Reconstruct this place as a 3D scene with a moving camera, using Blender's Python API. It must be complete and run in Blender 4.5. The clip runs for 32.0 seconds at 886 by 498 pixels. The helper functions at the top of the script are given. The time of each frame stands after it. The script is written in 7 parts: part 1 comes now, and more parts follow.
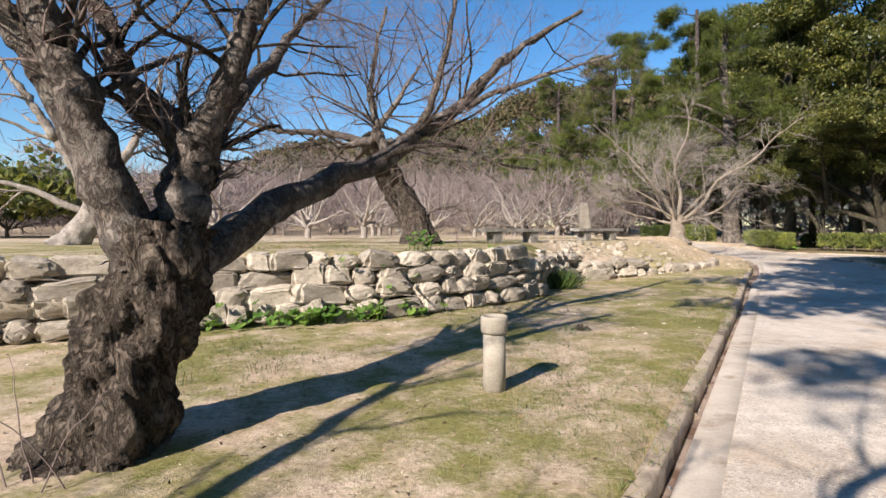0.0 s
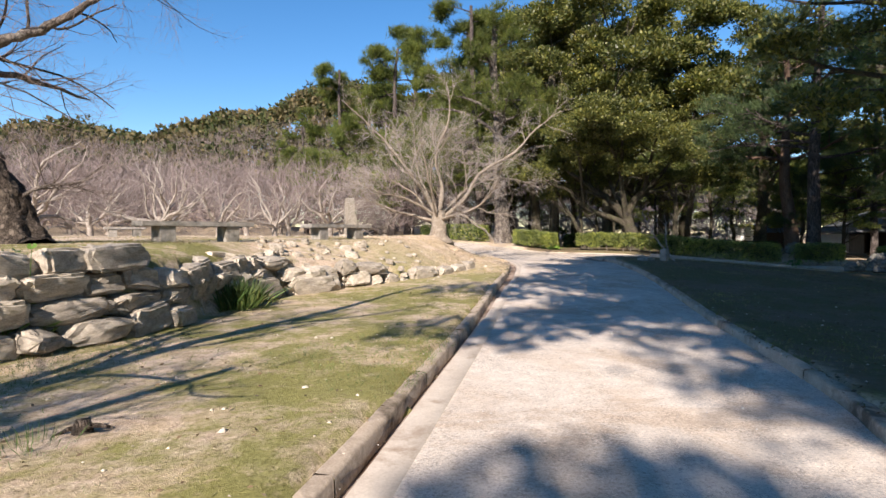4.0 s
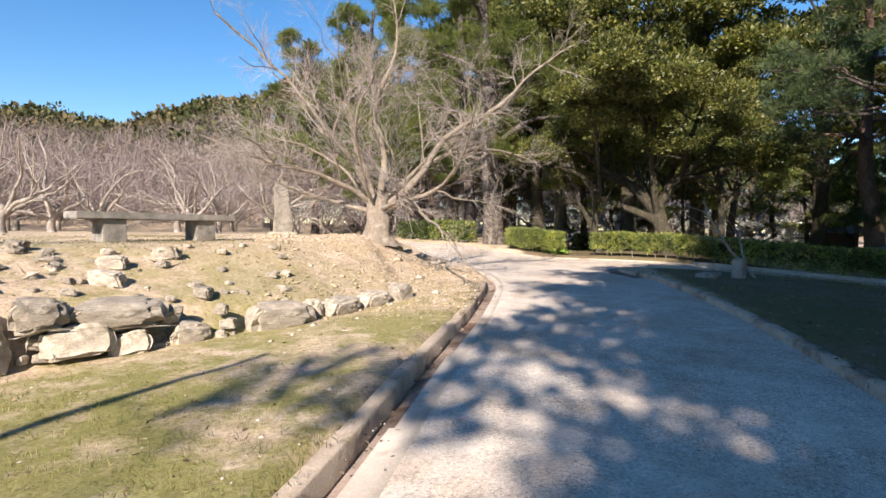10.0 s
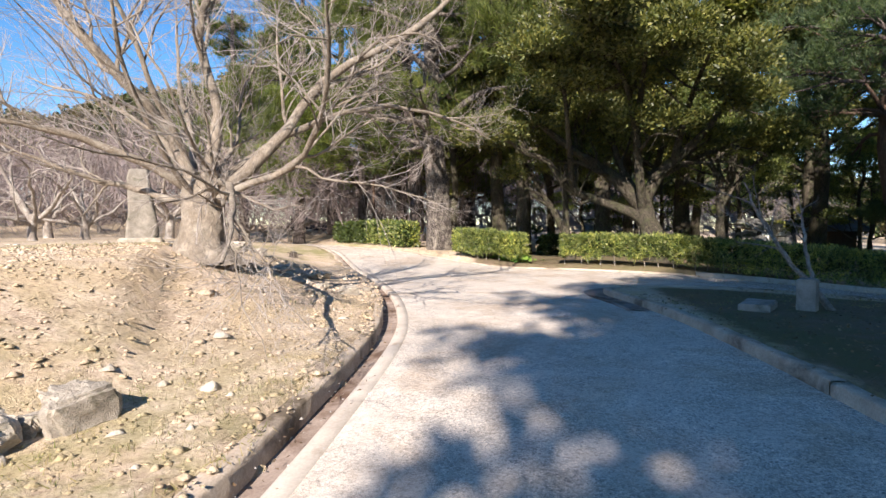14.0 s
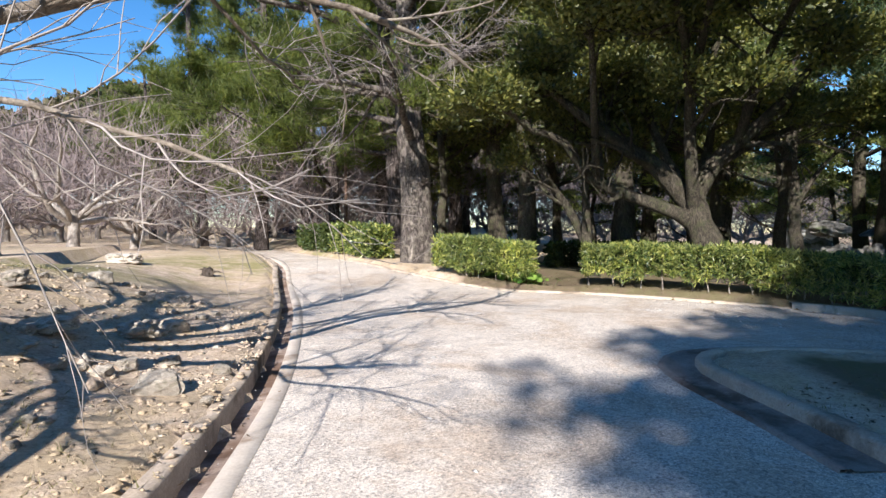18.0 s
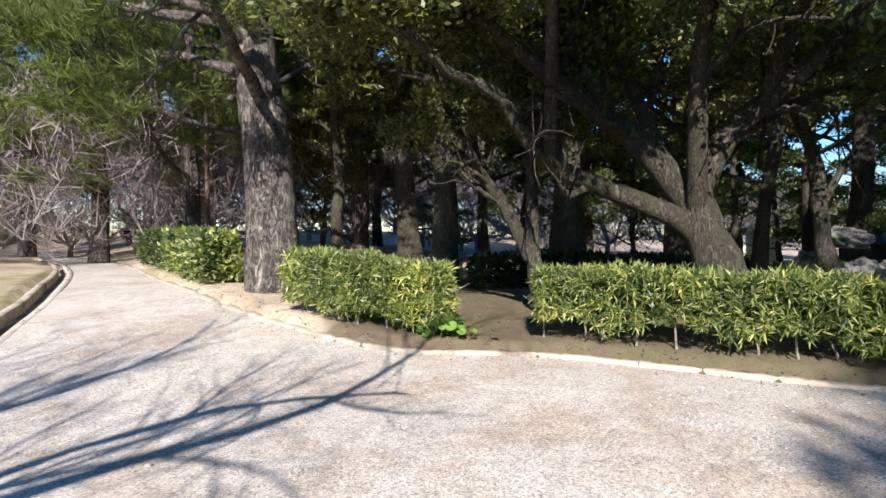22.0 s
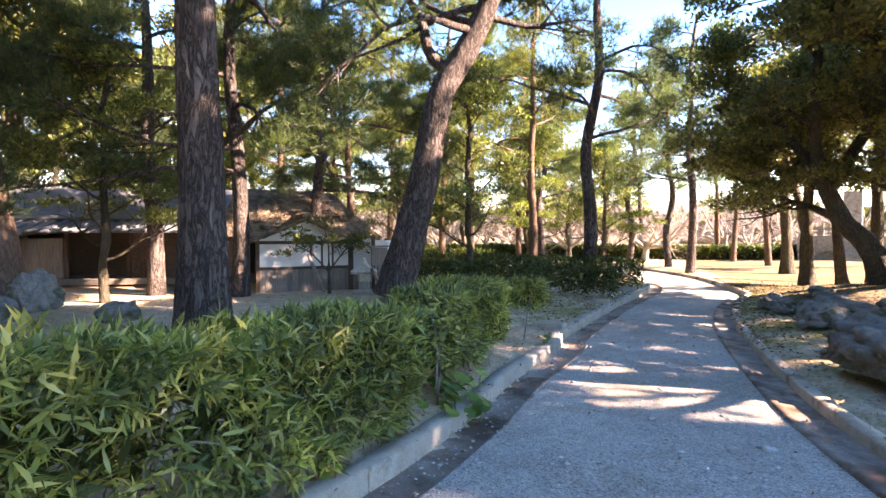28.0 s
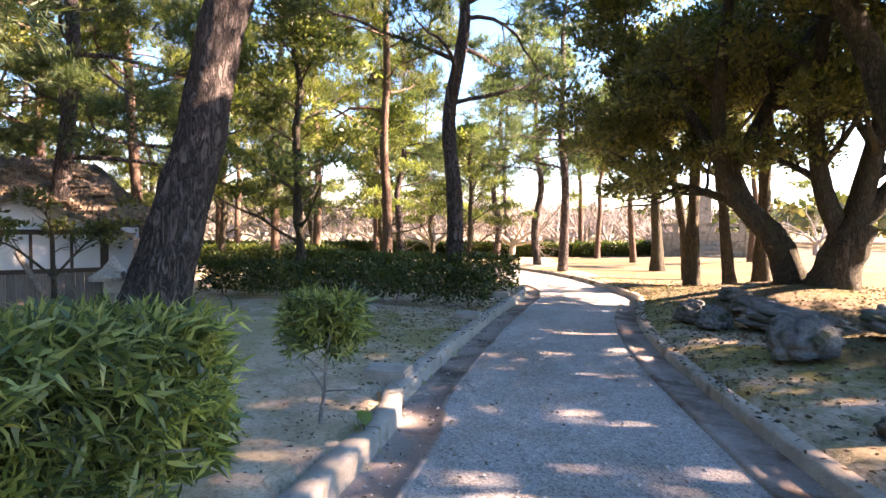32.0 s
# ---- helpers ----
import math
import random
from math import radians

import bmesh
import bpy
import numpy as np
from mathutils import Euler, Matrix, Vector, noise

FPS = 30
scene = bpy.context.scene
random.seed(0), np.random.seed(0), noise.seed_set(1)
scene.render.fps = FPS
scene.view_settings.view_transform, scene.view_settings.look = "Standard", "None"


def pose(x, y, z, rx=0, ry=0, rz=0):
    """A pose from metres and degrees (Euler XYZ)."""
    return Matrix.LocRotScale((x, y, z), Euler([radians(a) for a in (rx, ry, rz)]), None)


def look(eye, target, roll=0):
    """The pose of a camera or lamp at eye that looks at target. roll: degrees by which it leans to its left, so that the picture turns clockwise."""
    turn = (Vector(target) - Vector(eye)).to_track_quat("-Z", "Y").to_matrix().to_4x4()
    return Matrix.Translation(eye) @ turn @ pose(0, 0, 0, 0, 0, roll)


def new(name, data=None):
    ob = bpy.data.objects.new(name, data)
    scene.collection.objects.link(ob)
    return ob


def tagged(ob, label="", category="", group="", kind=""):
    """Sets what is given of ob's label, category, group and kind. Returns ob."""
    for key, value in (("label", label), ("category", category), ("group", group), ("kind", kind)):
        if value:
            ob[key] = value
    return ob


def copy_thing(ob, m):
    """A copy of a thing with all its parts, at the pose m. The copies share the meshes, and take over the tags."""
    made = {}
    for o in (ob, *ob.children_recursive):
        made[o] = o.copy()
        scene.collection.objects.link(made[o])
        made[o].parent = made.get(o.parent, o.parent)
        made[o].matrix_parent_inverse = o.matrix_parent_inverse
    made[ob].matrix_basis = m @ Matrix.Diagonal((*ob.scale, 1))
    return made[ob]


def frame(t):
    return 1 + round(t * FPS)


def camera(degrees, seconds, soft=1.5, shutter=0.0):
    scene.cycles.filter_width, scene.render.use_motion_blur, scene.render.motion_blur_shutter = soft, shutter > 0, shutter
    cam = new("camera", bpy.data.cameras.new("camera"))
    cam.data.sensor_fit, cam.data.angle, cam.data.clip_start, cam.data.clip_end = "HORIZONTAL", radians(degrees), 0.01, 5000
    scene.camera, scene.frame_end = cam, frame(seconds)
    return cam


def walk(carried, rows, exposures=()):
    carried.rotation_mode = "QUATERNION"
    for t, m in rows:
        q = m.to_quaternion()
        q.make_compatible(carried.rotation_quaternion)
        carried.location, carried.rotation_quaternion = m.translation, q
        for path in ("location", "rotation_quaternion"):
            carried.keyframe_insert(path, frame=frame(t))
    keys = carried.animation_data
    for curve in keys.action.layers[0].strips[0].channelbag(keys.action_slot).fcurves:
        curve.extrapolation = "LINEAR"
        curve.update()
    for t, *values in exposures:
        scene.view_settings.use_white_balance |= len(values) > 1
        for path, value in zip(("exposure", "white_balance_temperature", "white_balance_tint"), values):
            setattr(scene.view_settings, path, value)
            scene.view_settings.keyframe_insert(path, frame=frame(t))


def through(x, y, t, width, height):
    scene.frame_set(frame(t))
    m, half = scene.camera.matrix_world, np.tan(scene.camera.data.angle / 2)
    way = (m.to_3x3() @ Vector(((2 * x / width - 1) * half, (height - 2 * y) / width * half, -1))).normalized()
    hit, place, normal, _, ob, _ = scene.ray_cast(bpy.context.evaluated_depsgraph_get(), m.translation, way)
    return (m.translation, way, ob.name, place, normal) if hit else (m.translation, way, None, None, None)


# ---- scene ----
cam = camera(78.57, 32.0)
ROWS = [
    (0.0, -0.000, -0.000, 1.660, 88.12, 0.14, -0.00),
    (0.5, 0.415, 0.485, 1.596, 88.07, 0.11, -6.60),
    (1.0, 0.848, 0.985, 1.549, 88.05, -0.04, -11.40),
    (1.5, 1.229, 1.502, 1.530, 88.13, 0.09, -14.44),
    (2.0, 1.590, 2.044, 1.521, 88.14, 0.15, -15.59),
    (2.5, 1.969, 2.586, 1.499, 88.09, 0.05, -17.20),
    (3.0, 2.358, 3.095, 1.478, 88.20, 0.17, -18.09),
    (3.5, 2.758, 3.576, 1.471, 88.18, 0.12, -19.36),
    (4.0, 3.198, 4.086, 1.489, 88.31, -0.02, -20.30),
    (4.5, 3.557, 4.579, 1.500, 88.25, -0.08, -20.45),
    (6.5, 5.002, 6.944, 1.491, 88.11, -0.17, -19.33),
    (7.0, 5.300, 7.504, 1.492, 88.09, -0.21, -19.14),
    (7.5, 5.617, 8.054, 1.486, 88.13, -0.26, -19.07),
    (8.0, 5.959, 8.617, 1.481, 88.15, -0.14, -18.99),
    (8.5, 6.305, 9.162, 1.478, 88.08, -0.24, -19.26),
    (9.0, 6.648, 9.715, 1.481, 88.13, -0.28, -19.42),
    (9.5, 7.017, 10.293, 1.488, 88.12, -0.34, -19.55),
    (10.0, 7.392, 10.883, 1.500, 88.09, -0.43, -19.73),
    (10.5, 7.770, 11.488, 1.517, 88.02, -0.41, -19.65),
    (11.0, 8.170, 12.083, 1.532, 88.08, -0.41, -20.07),
    (11.5, 8.579, 12.652, 1.538, 88.04, -0.34, -20.71),
    (12.0, 8.980, 13.206, 1.548, 88.10, -0.21, -22.11),
    (12.5, 9.361, 13.768, 1.562, 88.15, -0.14, -22.56),
    (13.0, 9.737, 14.352, 1.574, 88.16, -0.02, -22.72),
    (13.5, 10.113, 14.941, 1.571, 88.10, -0.15, -23.23),
    (14.0, 10.518, 15.531, 1.571, 88.16, 0.13, -23.07),
    (14.5, 10.938, 16.100, 1.574, 88.23, 0.34, -23.37),
    (16.5, 12.065, 18.244, 1.631, 88.49, 0.06, -23.39),
    (17.0, 12.387, 18.829, 1.654, 88.48, 0.05, -23.56),
    (17.5, 12.698, 19.440, 1.685, 88.40, 0.01, -23.38),
    (18.0, 13.065, 20.059, 1.730, 88.31, 0.09, -23.25),
    (18.5, 13.449, 20.658, 1.784, 88.36, 0.16, -23.14),
    (19.0, 13.854, 21.286, 1.828, 88.22, 0.25, -23.00),
    (19.5, 14.213, 21.902, 1.853, 88.28, 0.25, -23.37),
    (20.0, 14.529, 22.529, 1.862, 88.37, 0.09, -23.28),
    (20.5, 14.872, 23.095, 1.859, 88.39, 0.15, -23.70),
    (21.0, 15.248, 23.688, 1.860, 88.36, 0.18, -24.31),
    (21.5, 15.655, 24.220, 1.872, 88.42, 0.13, -27.01),
    (22.0, 16.161, 24.708, 1.885, 88.63, 0.09, -31.25),
    (22.5, 16.723, 25.119, 1.892, 88.66, 0.17, -36.42),
    (23.0, 17.326, 25.417, 1.886, 88.49, 0.09, -43.28),
    (23.5, 17.963, 25.678, 1.872, 88.44, 0.03, -50.17),
    (24.0, 18.665, 25.788, 1.849, 88.29, -0.22, -61.21),
    (24.5, 19.359, 25.776, 1.809, 88.24, -0.13, -69.79),
    (25.0, 20.002, 25.679, 1.780, 88.38, -0.07, -79.13),
    (25.5, 20.614, 25.531, 1.754, 88.48, -0.03, -86.71),
    (26.0, 21.178, 25.320, 1.729, 88.44, -0.01, -92.45),
    (26.5, 21.695, 25.041, 1.693, 88.41, 0.16, -99.14),
    (28.5, 23.452, 23.763, 1.538, 88.10, -0.12, -115.23),
    (29.0, 23.892, 23.493, 1.501, 88.24, -0.21, -117.86),
    (29.5, 24.318, 23.206, 1.465, 88.25, -0.16, -120.15),
    (30.0, 24.749, 22.879, 1.432, 88.23, -0.15, -122.22),
    (30.5, 25.152, 22.523, 1.414, 88.18, -0.13, -124.23),
    (31.0, 25.538, 22.177, 1.385, 88.10, -0.18, -125.86),
    (31.5, 25.936, 21.839, 1.359, 88.06, -0.27, -126.14),
    (32.0, 26.306, 21.501, 1.326, 88.01, -0.29, -126.28),
]
walk(cam, [(t, pose(*row)) for t, *row in ROWS], exposures=[(0.0, 0.9, 6700, 14), (4.0, 1.05, 6800, 16), (9.0, 1.17, 6900, 16), (14.0, 1.25, 6600, 15), (20.0, 1.1, 6000, 12), (23.0, 1.15, 6000, 13), (24.5, 2.6, 6800, 22), (26.0, 3.6, 8200, 33), (29.0, 3.55, 8700, 35), (32.0, 3.5, 8700, 36)])

# ---- light ----
SUN_EL, SUN_AZ = 31.0, 216.0        # degrees above the horizon; clockwise from +y
world = bpy.data.worlds.new("world")
scene.world = world
world.use_nodes = True
wn = world.node_tree
sky = wn.nodes.new("ShaderNodeTexSky")
sky.sky_type, sky.sun_disc = "NISHITA", False
sky.sun_elevation, sky.sun_rotation = radians(SUN_EL), radians(SUN_AZ)
sky.air_density, sky.dust_density, sky.ozone_density = 1.0, 0.05, 3.0
wn.nodes["Background"].inputs["Strength"].default_value = 0.088
deep = wn.nodes.new("ShaderNodeHueSaturation")
deep.inputs["Saturation"].default_value = 1.29
wn.links.new(sky.outputs[0], deep.inputs["Color"])
wn.links.new(deep.outputs[0], wn.nodes["Background"].inputs["Color"])
sun = new("sun", bpy.data.lights.new("sun", "SUN"))
sun.data.energy, sun.data.angle, sun.data.color = 5.0, radians(0.53), (1.0, 0.94, 0.85)
sa, se = radians(SUN_AZ), radians(SUN_EL)
TO_SUN = Vector((math.sin(sa) * math.cos(se), math.cos(sa) * math.cos(se), math.sin(se)))
sun.matrix_world = look(TO_SUN * 60, (0, 0, 0))

# ---- materials ----
def nodes_of(name):
    m = bpy.data.materials.new(name)
    m.use_nodes = True
    nt = m.node_tree
    return m, nt, nt.nodes["Principled BSDF"]


def noise_node(nt, vec, scale, detail=6.0, rough=0.6, dist=0.0):
    n = nt.nodes.new("ShaderNodeTexNoise")
    n.inputs["Scale"].default_value, n.inputs["Detail"].default_value = scale, detail
    n.inputs["Roughness"].default_value, n.inputs["Distortion"].default_value = rough, dist
    nt.links.new(vec, n.inputs["Vector"])
    return n.outputs["Fac"]


def ramp(nt, fac, stops):
    r = nt.nodes.new("ShaderNodeValToRGB")
    while len(r.color_ramp.elements) < len(stops):
        r.color_ramp.elements.new(0.5)
    for e, (p, c) in zip(r.color_ramp.elements, stops):
        e.position, e.color = p, (*c, 1) if len(c) == 3 else c
    nt.links.new(fac, r.inputs[0])
    return r.outputs[0]


def mix(nt, fac, a, b, blend="MIX"):
    n = nt.nodes.new("ShaderNodeMix")
    n.data_type, n.blend_type = "RGBA", blend
    for sock, v in ((0, fac), (6, a), (7, b)):
        if hasattr(v, "is_output"):
            nt.links.new(v, n.inputs[sock])
        else:
            n.inputs[sock].default_value = v if sock == 0 else (*v, 1)
    return n.outputs[2]


def math_node(nt, op, a, b=0.0):
    n = nt.nodes.new("ShaderNodeMath")
    n.operation = op
    for k, v in enumerate((a, b)):
        if hasattr(v, "is_output"):
            nt.links.new(v, n.inputs[k])
        else:
            n.inputs[k].default_value = v
    return n.outputs[0]


def bump_to(nt, bsdf, fac, strength, dist):
    b = nt.nodes.new("ShaderNodeBump")
    b.inputs["Strength"].default_value, b.inputs["Distance"].default_value = strength, dist
    nt.links.new(fac, b.inputs["Height"])
    nt.links.new(b.outputs[0], bsdf.inputs["Normal"])


def coords(nt, stretch=(1, 1, 1)):
    c = nt.nodes.new("ShaderNodeTexCoord")
    m = nt.nodes.new("ShaderNodeMapping")
    m.inputs["Scale"].default_value = stretch
    nt.links.new(c.outputs["Object"], m.inputs["Vector"])
    return m.outputs[0]


def rough_mat(name, dark, light, scale=3.0, fine=40.0, rough=0.9, bump=0.4, depth=0.02, stain=None, stain_scale=0.8, stain_at=0.6, stretch=(1, 1, 1), per_object=0.0):
    """Two scales of colour, fine relief, and stains of a second colour with a shape of their own."""
    m, nt, bsdf = nodes_of(name)
    v = coords(nt, stretch)
    big, small = noise_node(nt, v, scale), noise_node(nt, v, fine, 4.0)
    both = math_node(nt, "ADD", math_node(nt, "MULTIPLY", big, 0.6), math_node(nt, "MULTIPLY", small, 0.4))
    col = ramp(nt, both, [(0.34, dark), (0.66, light)])
    if stain:
        s = noise_node(nt, v, stain_scale, 8.0, 0.65, 0.3)
        col = mix(nt, ramp(nt, s, [(stain_at - 0.06, (0, 0, 0)), (stain_at + 0.08, (1, 1, 1))]), col, stain)
    if per_object:
        o = nt.nodes.new("ShaderNodeObjectInfo")
        k = math_node(nt, "ADD", math_node(nt, "MULTIPLY", o.outputs["Random"], per_object), 1 - per_object / 2)
        col = mix(nt, 1.0, col, k, "MULTIPLY")
    nt.links.new(col, bsdf.inputs["Base Color"])
    bsdf.inputs["Roughness"].default_value = rough
    bsdf.inputs["Specular IOR Level"].default_value = 0.3
    bump_to(nt, bsdf, both, bump, depth)
    return m


def leaf_mat(name, colours, through=0.35, rough=0.5, gloss=0.35):
    """Leaves: each one its own shade, some light passing through."""
    m, nt, bsdf = nodes_of(name)
    g = nt.nodes.new("ShaderNodeNewGeometry")
    o = nt.nodes.new("ShaderNodeObjectInfo")
    n = len(colours)
    col = ramp(nt, g.outputs["Random Per Island"], [(i / max(1, n - 1), c) for i, c in enumerate(colours)])
    k = math_node(nt, "ADD", math_node(nt, "MULTIPLY", o.outputs["Random"], 0.3), 0.85)
    col = mix(nt, 1.0, col, k, "MULTIPLY")
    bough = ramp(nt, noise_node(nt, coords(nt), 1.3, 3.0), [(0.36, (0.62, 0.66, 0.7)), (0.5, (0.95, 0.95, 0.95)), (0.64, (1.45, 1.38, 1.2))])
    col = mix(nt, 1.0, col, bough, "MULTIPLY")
    nt.links.new(col, bsdf.inputs["Base Color"])
    bsdf.inputs["Roughness"].default_value = rough
    bsdf.inputs["Specular IOR Level"].default_value = gloss
    t = nt.nodes.new("ShaderNodeBsdfTranslucent")
    nt.links.new(mix(nt, 1.0, col, (1.15, 1.3, 0.7), "MULTIPLY"), t.inputs["Color"])
    s = nt.nodes.new("ShaderNodeMixShader")
    s.inputs[0].default_value = through
    nt.links.new(bsdf.outputs[0], s.inputs[1])
    nt.links.new(t.outputs[0], s.inputs[2])
    nt.links.new(s.outputs[0], nt.nodes["Material Output"].inputs["Surface"])
    return m


def bark_mat(name, dark, light, across=9.0, along=2.0, lichen=None, depth=0.03, plates=0.35):
    """Bark: ridges and plates drawn out along the stem, with lichen patches."""
    m, nt, bsdf = nodes_of(name)
    v = coords(nt, (1, 1, along / across))
    ridge = noise_node(nt, v, across, 6.0, 0.65, 1.2)
    ridge = math_node(nt, "ABSOLUTE", math_node(nt, "SUBTRACT", ridge, 0.5))
    groove = ramp(nt, ridge, [(0.0, (0, 0, 0)), (0.10, (1, 1, 1))])
    fine, big = noise_node(nt, coords(nt, (1, 1, 0.6)), across * 4, 6.0, 0.7), noise_node(nt, v, 1.6, 5.0)
    h = math_node(nt, "ADD", math_node(nt, "MULTIPLY", groove, plates), math_node(nt, "MULTIPLY", fine, 1 - plates))
    tone = math_node(nt, "ADD", math_node(nt, "MULTIPLY", h, 0.75), math_node(nt, "MULTIPLY", big, 0.25))
    col = ramp(nt, tone, [(0.22, dark), (0.8, light)])
    if lichen:
        s = noise_node(nt, coords(nt), 4.5, 9.0, 0.75)
        col = mix(nt, ramp(nt, s, [(0.49, (0, 0, 0)), (0.66, (0.75, 0.75, 0.75))]), col, lichen)
    nt.links.new(col, bsdf.inputs["Base Color"])
    bsdf.inputs["Roughness"].default_value = 0.95
    bsdf.inputs["Specular IOR Level"].default_value = 0.15
    bump_to(nt, bsdf, h, 1.0, depth)
    return m


def soil_mat(name, dark, light, moss, moss_at, straw=None):
    """Bare park soil: patches, crumbs, and moss or dry grass where it grows; some shade painted in."""
    m, nt, bsdf = nodes_of(name)
    v = coords(nt)
    big, mid, fine = noise_node(nt, v, 0.35), noise_node(nt, v, 3.0, 8.0, 0.7), noise_node(nt, v, 60, 5.0, 0.75)
    f = math_node(nt, "ADD", math_node(nt, "MULTIPLY", mid, 0.55), math_node(nt, "MULTIPLY", fine, 0.45))
    col = ramp(nt, f, [(0.32, dark), (0.62, light)])
    crumbs = ramp(nt, noise_node(nt, v, 24, 5.0, 0.78), [(0.33, (0.55, 0.52, 0.5)), (0.46, (0.96, 0.96, 0.96)), (0.62, (1.08, 1.08, 1.07)), (0.72, (1.25, 1.24, 1.22))])
    if straw:
        s = noise_node(nt, v, 1.1, 8.0, 0.7, 0.4)
        col = mix(nt, ramp(nt, s, [(0.47, (0, 0, 0)), (0.62, (0.85, 0.85, 0.85))]), col, straw)
    g = math_node(nt, "ADD", math_node(nt, "MULTIPLY", big, 0.5), math_node(nt, "MULTIPLY", noise_node(nt, v, 2.3, 9.0, 0.75), 0.5))
    fade = ramp(nt, g, [(moss_at - 0.03, (0, 0, 0)), (moss_at + 0.07, (0.85, 0.85, 0.85))])
    pos = nt.nodes.new("ShaderNodeSeparateXYZ")
    nt.links.new(v, pos.inputs[0])
    lawn = ramp(nt, math_node(nt, "MULTIPLY", pos.outputs["Y"], 0.04), [(0.68, (1, 1, 1)), (0.86, (0.12, 0.12, 0.12))])
    across = math_node(nt, "SUBTRACT", math_node(nt, "MULTIPLY", pos.outputs["X"], 0.85), math_node(nt, "MULTIPLY", pos.outputs["Y"], 0.52))
    terrace = ramp(nt, math_node(nt, "MULTIPLY", math_node(nt, "ADD", across, 10.0), 0.1), [(0.0, (0.2, 0.2, 0.2)), (0.08, (0.8, 0.8, 0.8)), (0.38, (0.8, 0.8, 0.8)), (0.48, (0, 0, 0))])
    fade = math_node(nt, "MULTIPLY", fade, math_node(nt, "MAXIMUM", lawn, terrace))
    col = mix(nt, fade, col, mix(nt, fine, moss, tuple(c * 1.8 for c in moss)))
    col = mix(nt, 1.0, col, crumbs, "MULTIPLY")
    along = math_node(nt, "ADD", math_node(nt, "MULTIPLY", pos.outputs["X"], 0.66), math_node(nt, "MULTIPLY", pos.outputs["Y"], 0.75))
    # mossy humus of the wedge, darkened also for the shade of its trees
    humus_and_shade = math_node(nt, "MULTIPLY", ramp(nt, math_node(nt, "MULTIPLY", across, 0.1), [(0.27, (0, 0, 0)), (0.36, (1, 1, 1))]), ramp(nt, math_node(nt, "MULTIPLY", along, 0.02), [(0.595, (1, 1, 1)), (0.615, (0, 0, 0))]))
    # hedge shade painted as dark brown soil under and behind the hedges
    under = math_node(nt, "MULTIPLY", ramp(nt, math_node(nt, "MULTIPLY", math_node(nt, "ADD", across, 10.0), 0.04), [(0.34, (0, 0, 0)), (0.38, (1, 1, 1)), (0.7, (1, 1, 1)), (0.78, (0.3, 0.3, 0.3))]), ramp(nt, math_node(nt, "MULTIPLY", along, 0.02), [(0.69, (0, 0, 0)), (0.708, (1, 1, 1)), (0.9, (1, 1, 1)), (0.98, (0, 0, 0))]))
    humus_and_shade = math_node(nt, "MAXIMUM", humus_and_shade, under)
    rough_edge = ramp(nt, math_node(nt, "ADD", math_node(nt, "MULTIPLY", mid, 0.6), math_node(nt, "MULTIPLY", humus_and_shade, 0.6)), [(0.62, (0, 0, 0)), (0.8, (0.92, 0.92, 0.92))])
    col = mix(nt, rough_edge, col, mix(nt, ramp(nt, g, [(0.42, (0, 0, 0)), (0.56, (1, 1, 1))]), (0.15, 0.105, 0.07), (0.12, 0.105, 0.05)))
    nt.links.new(col, bsdf.inputs["Base Color"])
    bsdf.inputs["Roughness"].default_value = 0.97
    bsdf.inputs["Specular IOR Level"].default_value = 0.12
    clod = noise_node(nt, v, 14, 6.0, 0.7)
    bump_to(nt, bsdf, math_node(nt, "ADD", f, math_node(nt, "MULTIPLY", clod, 0.8)), 0.7, 0.035)
    return m


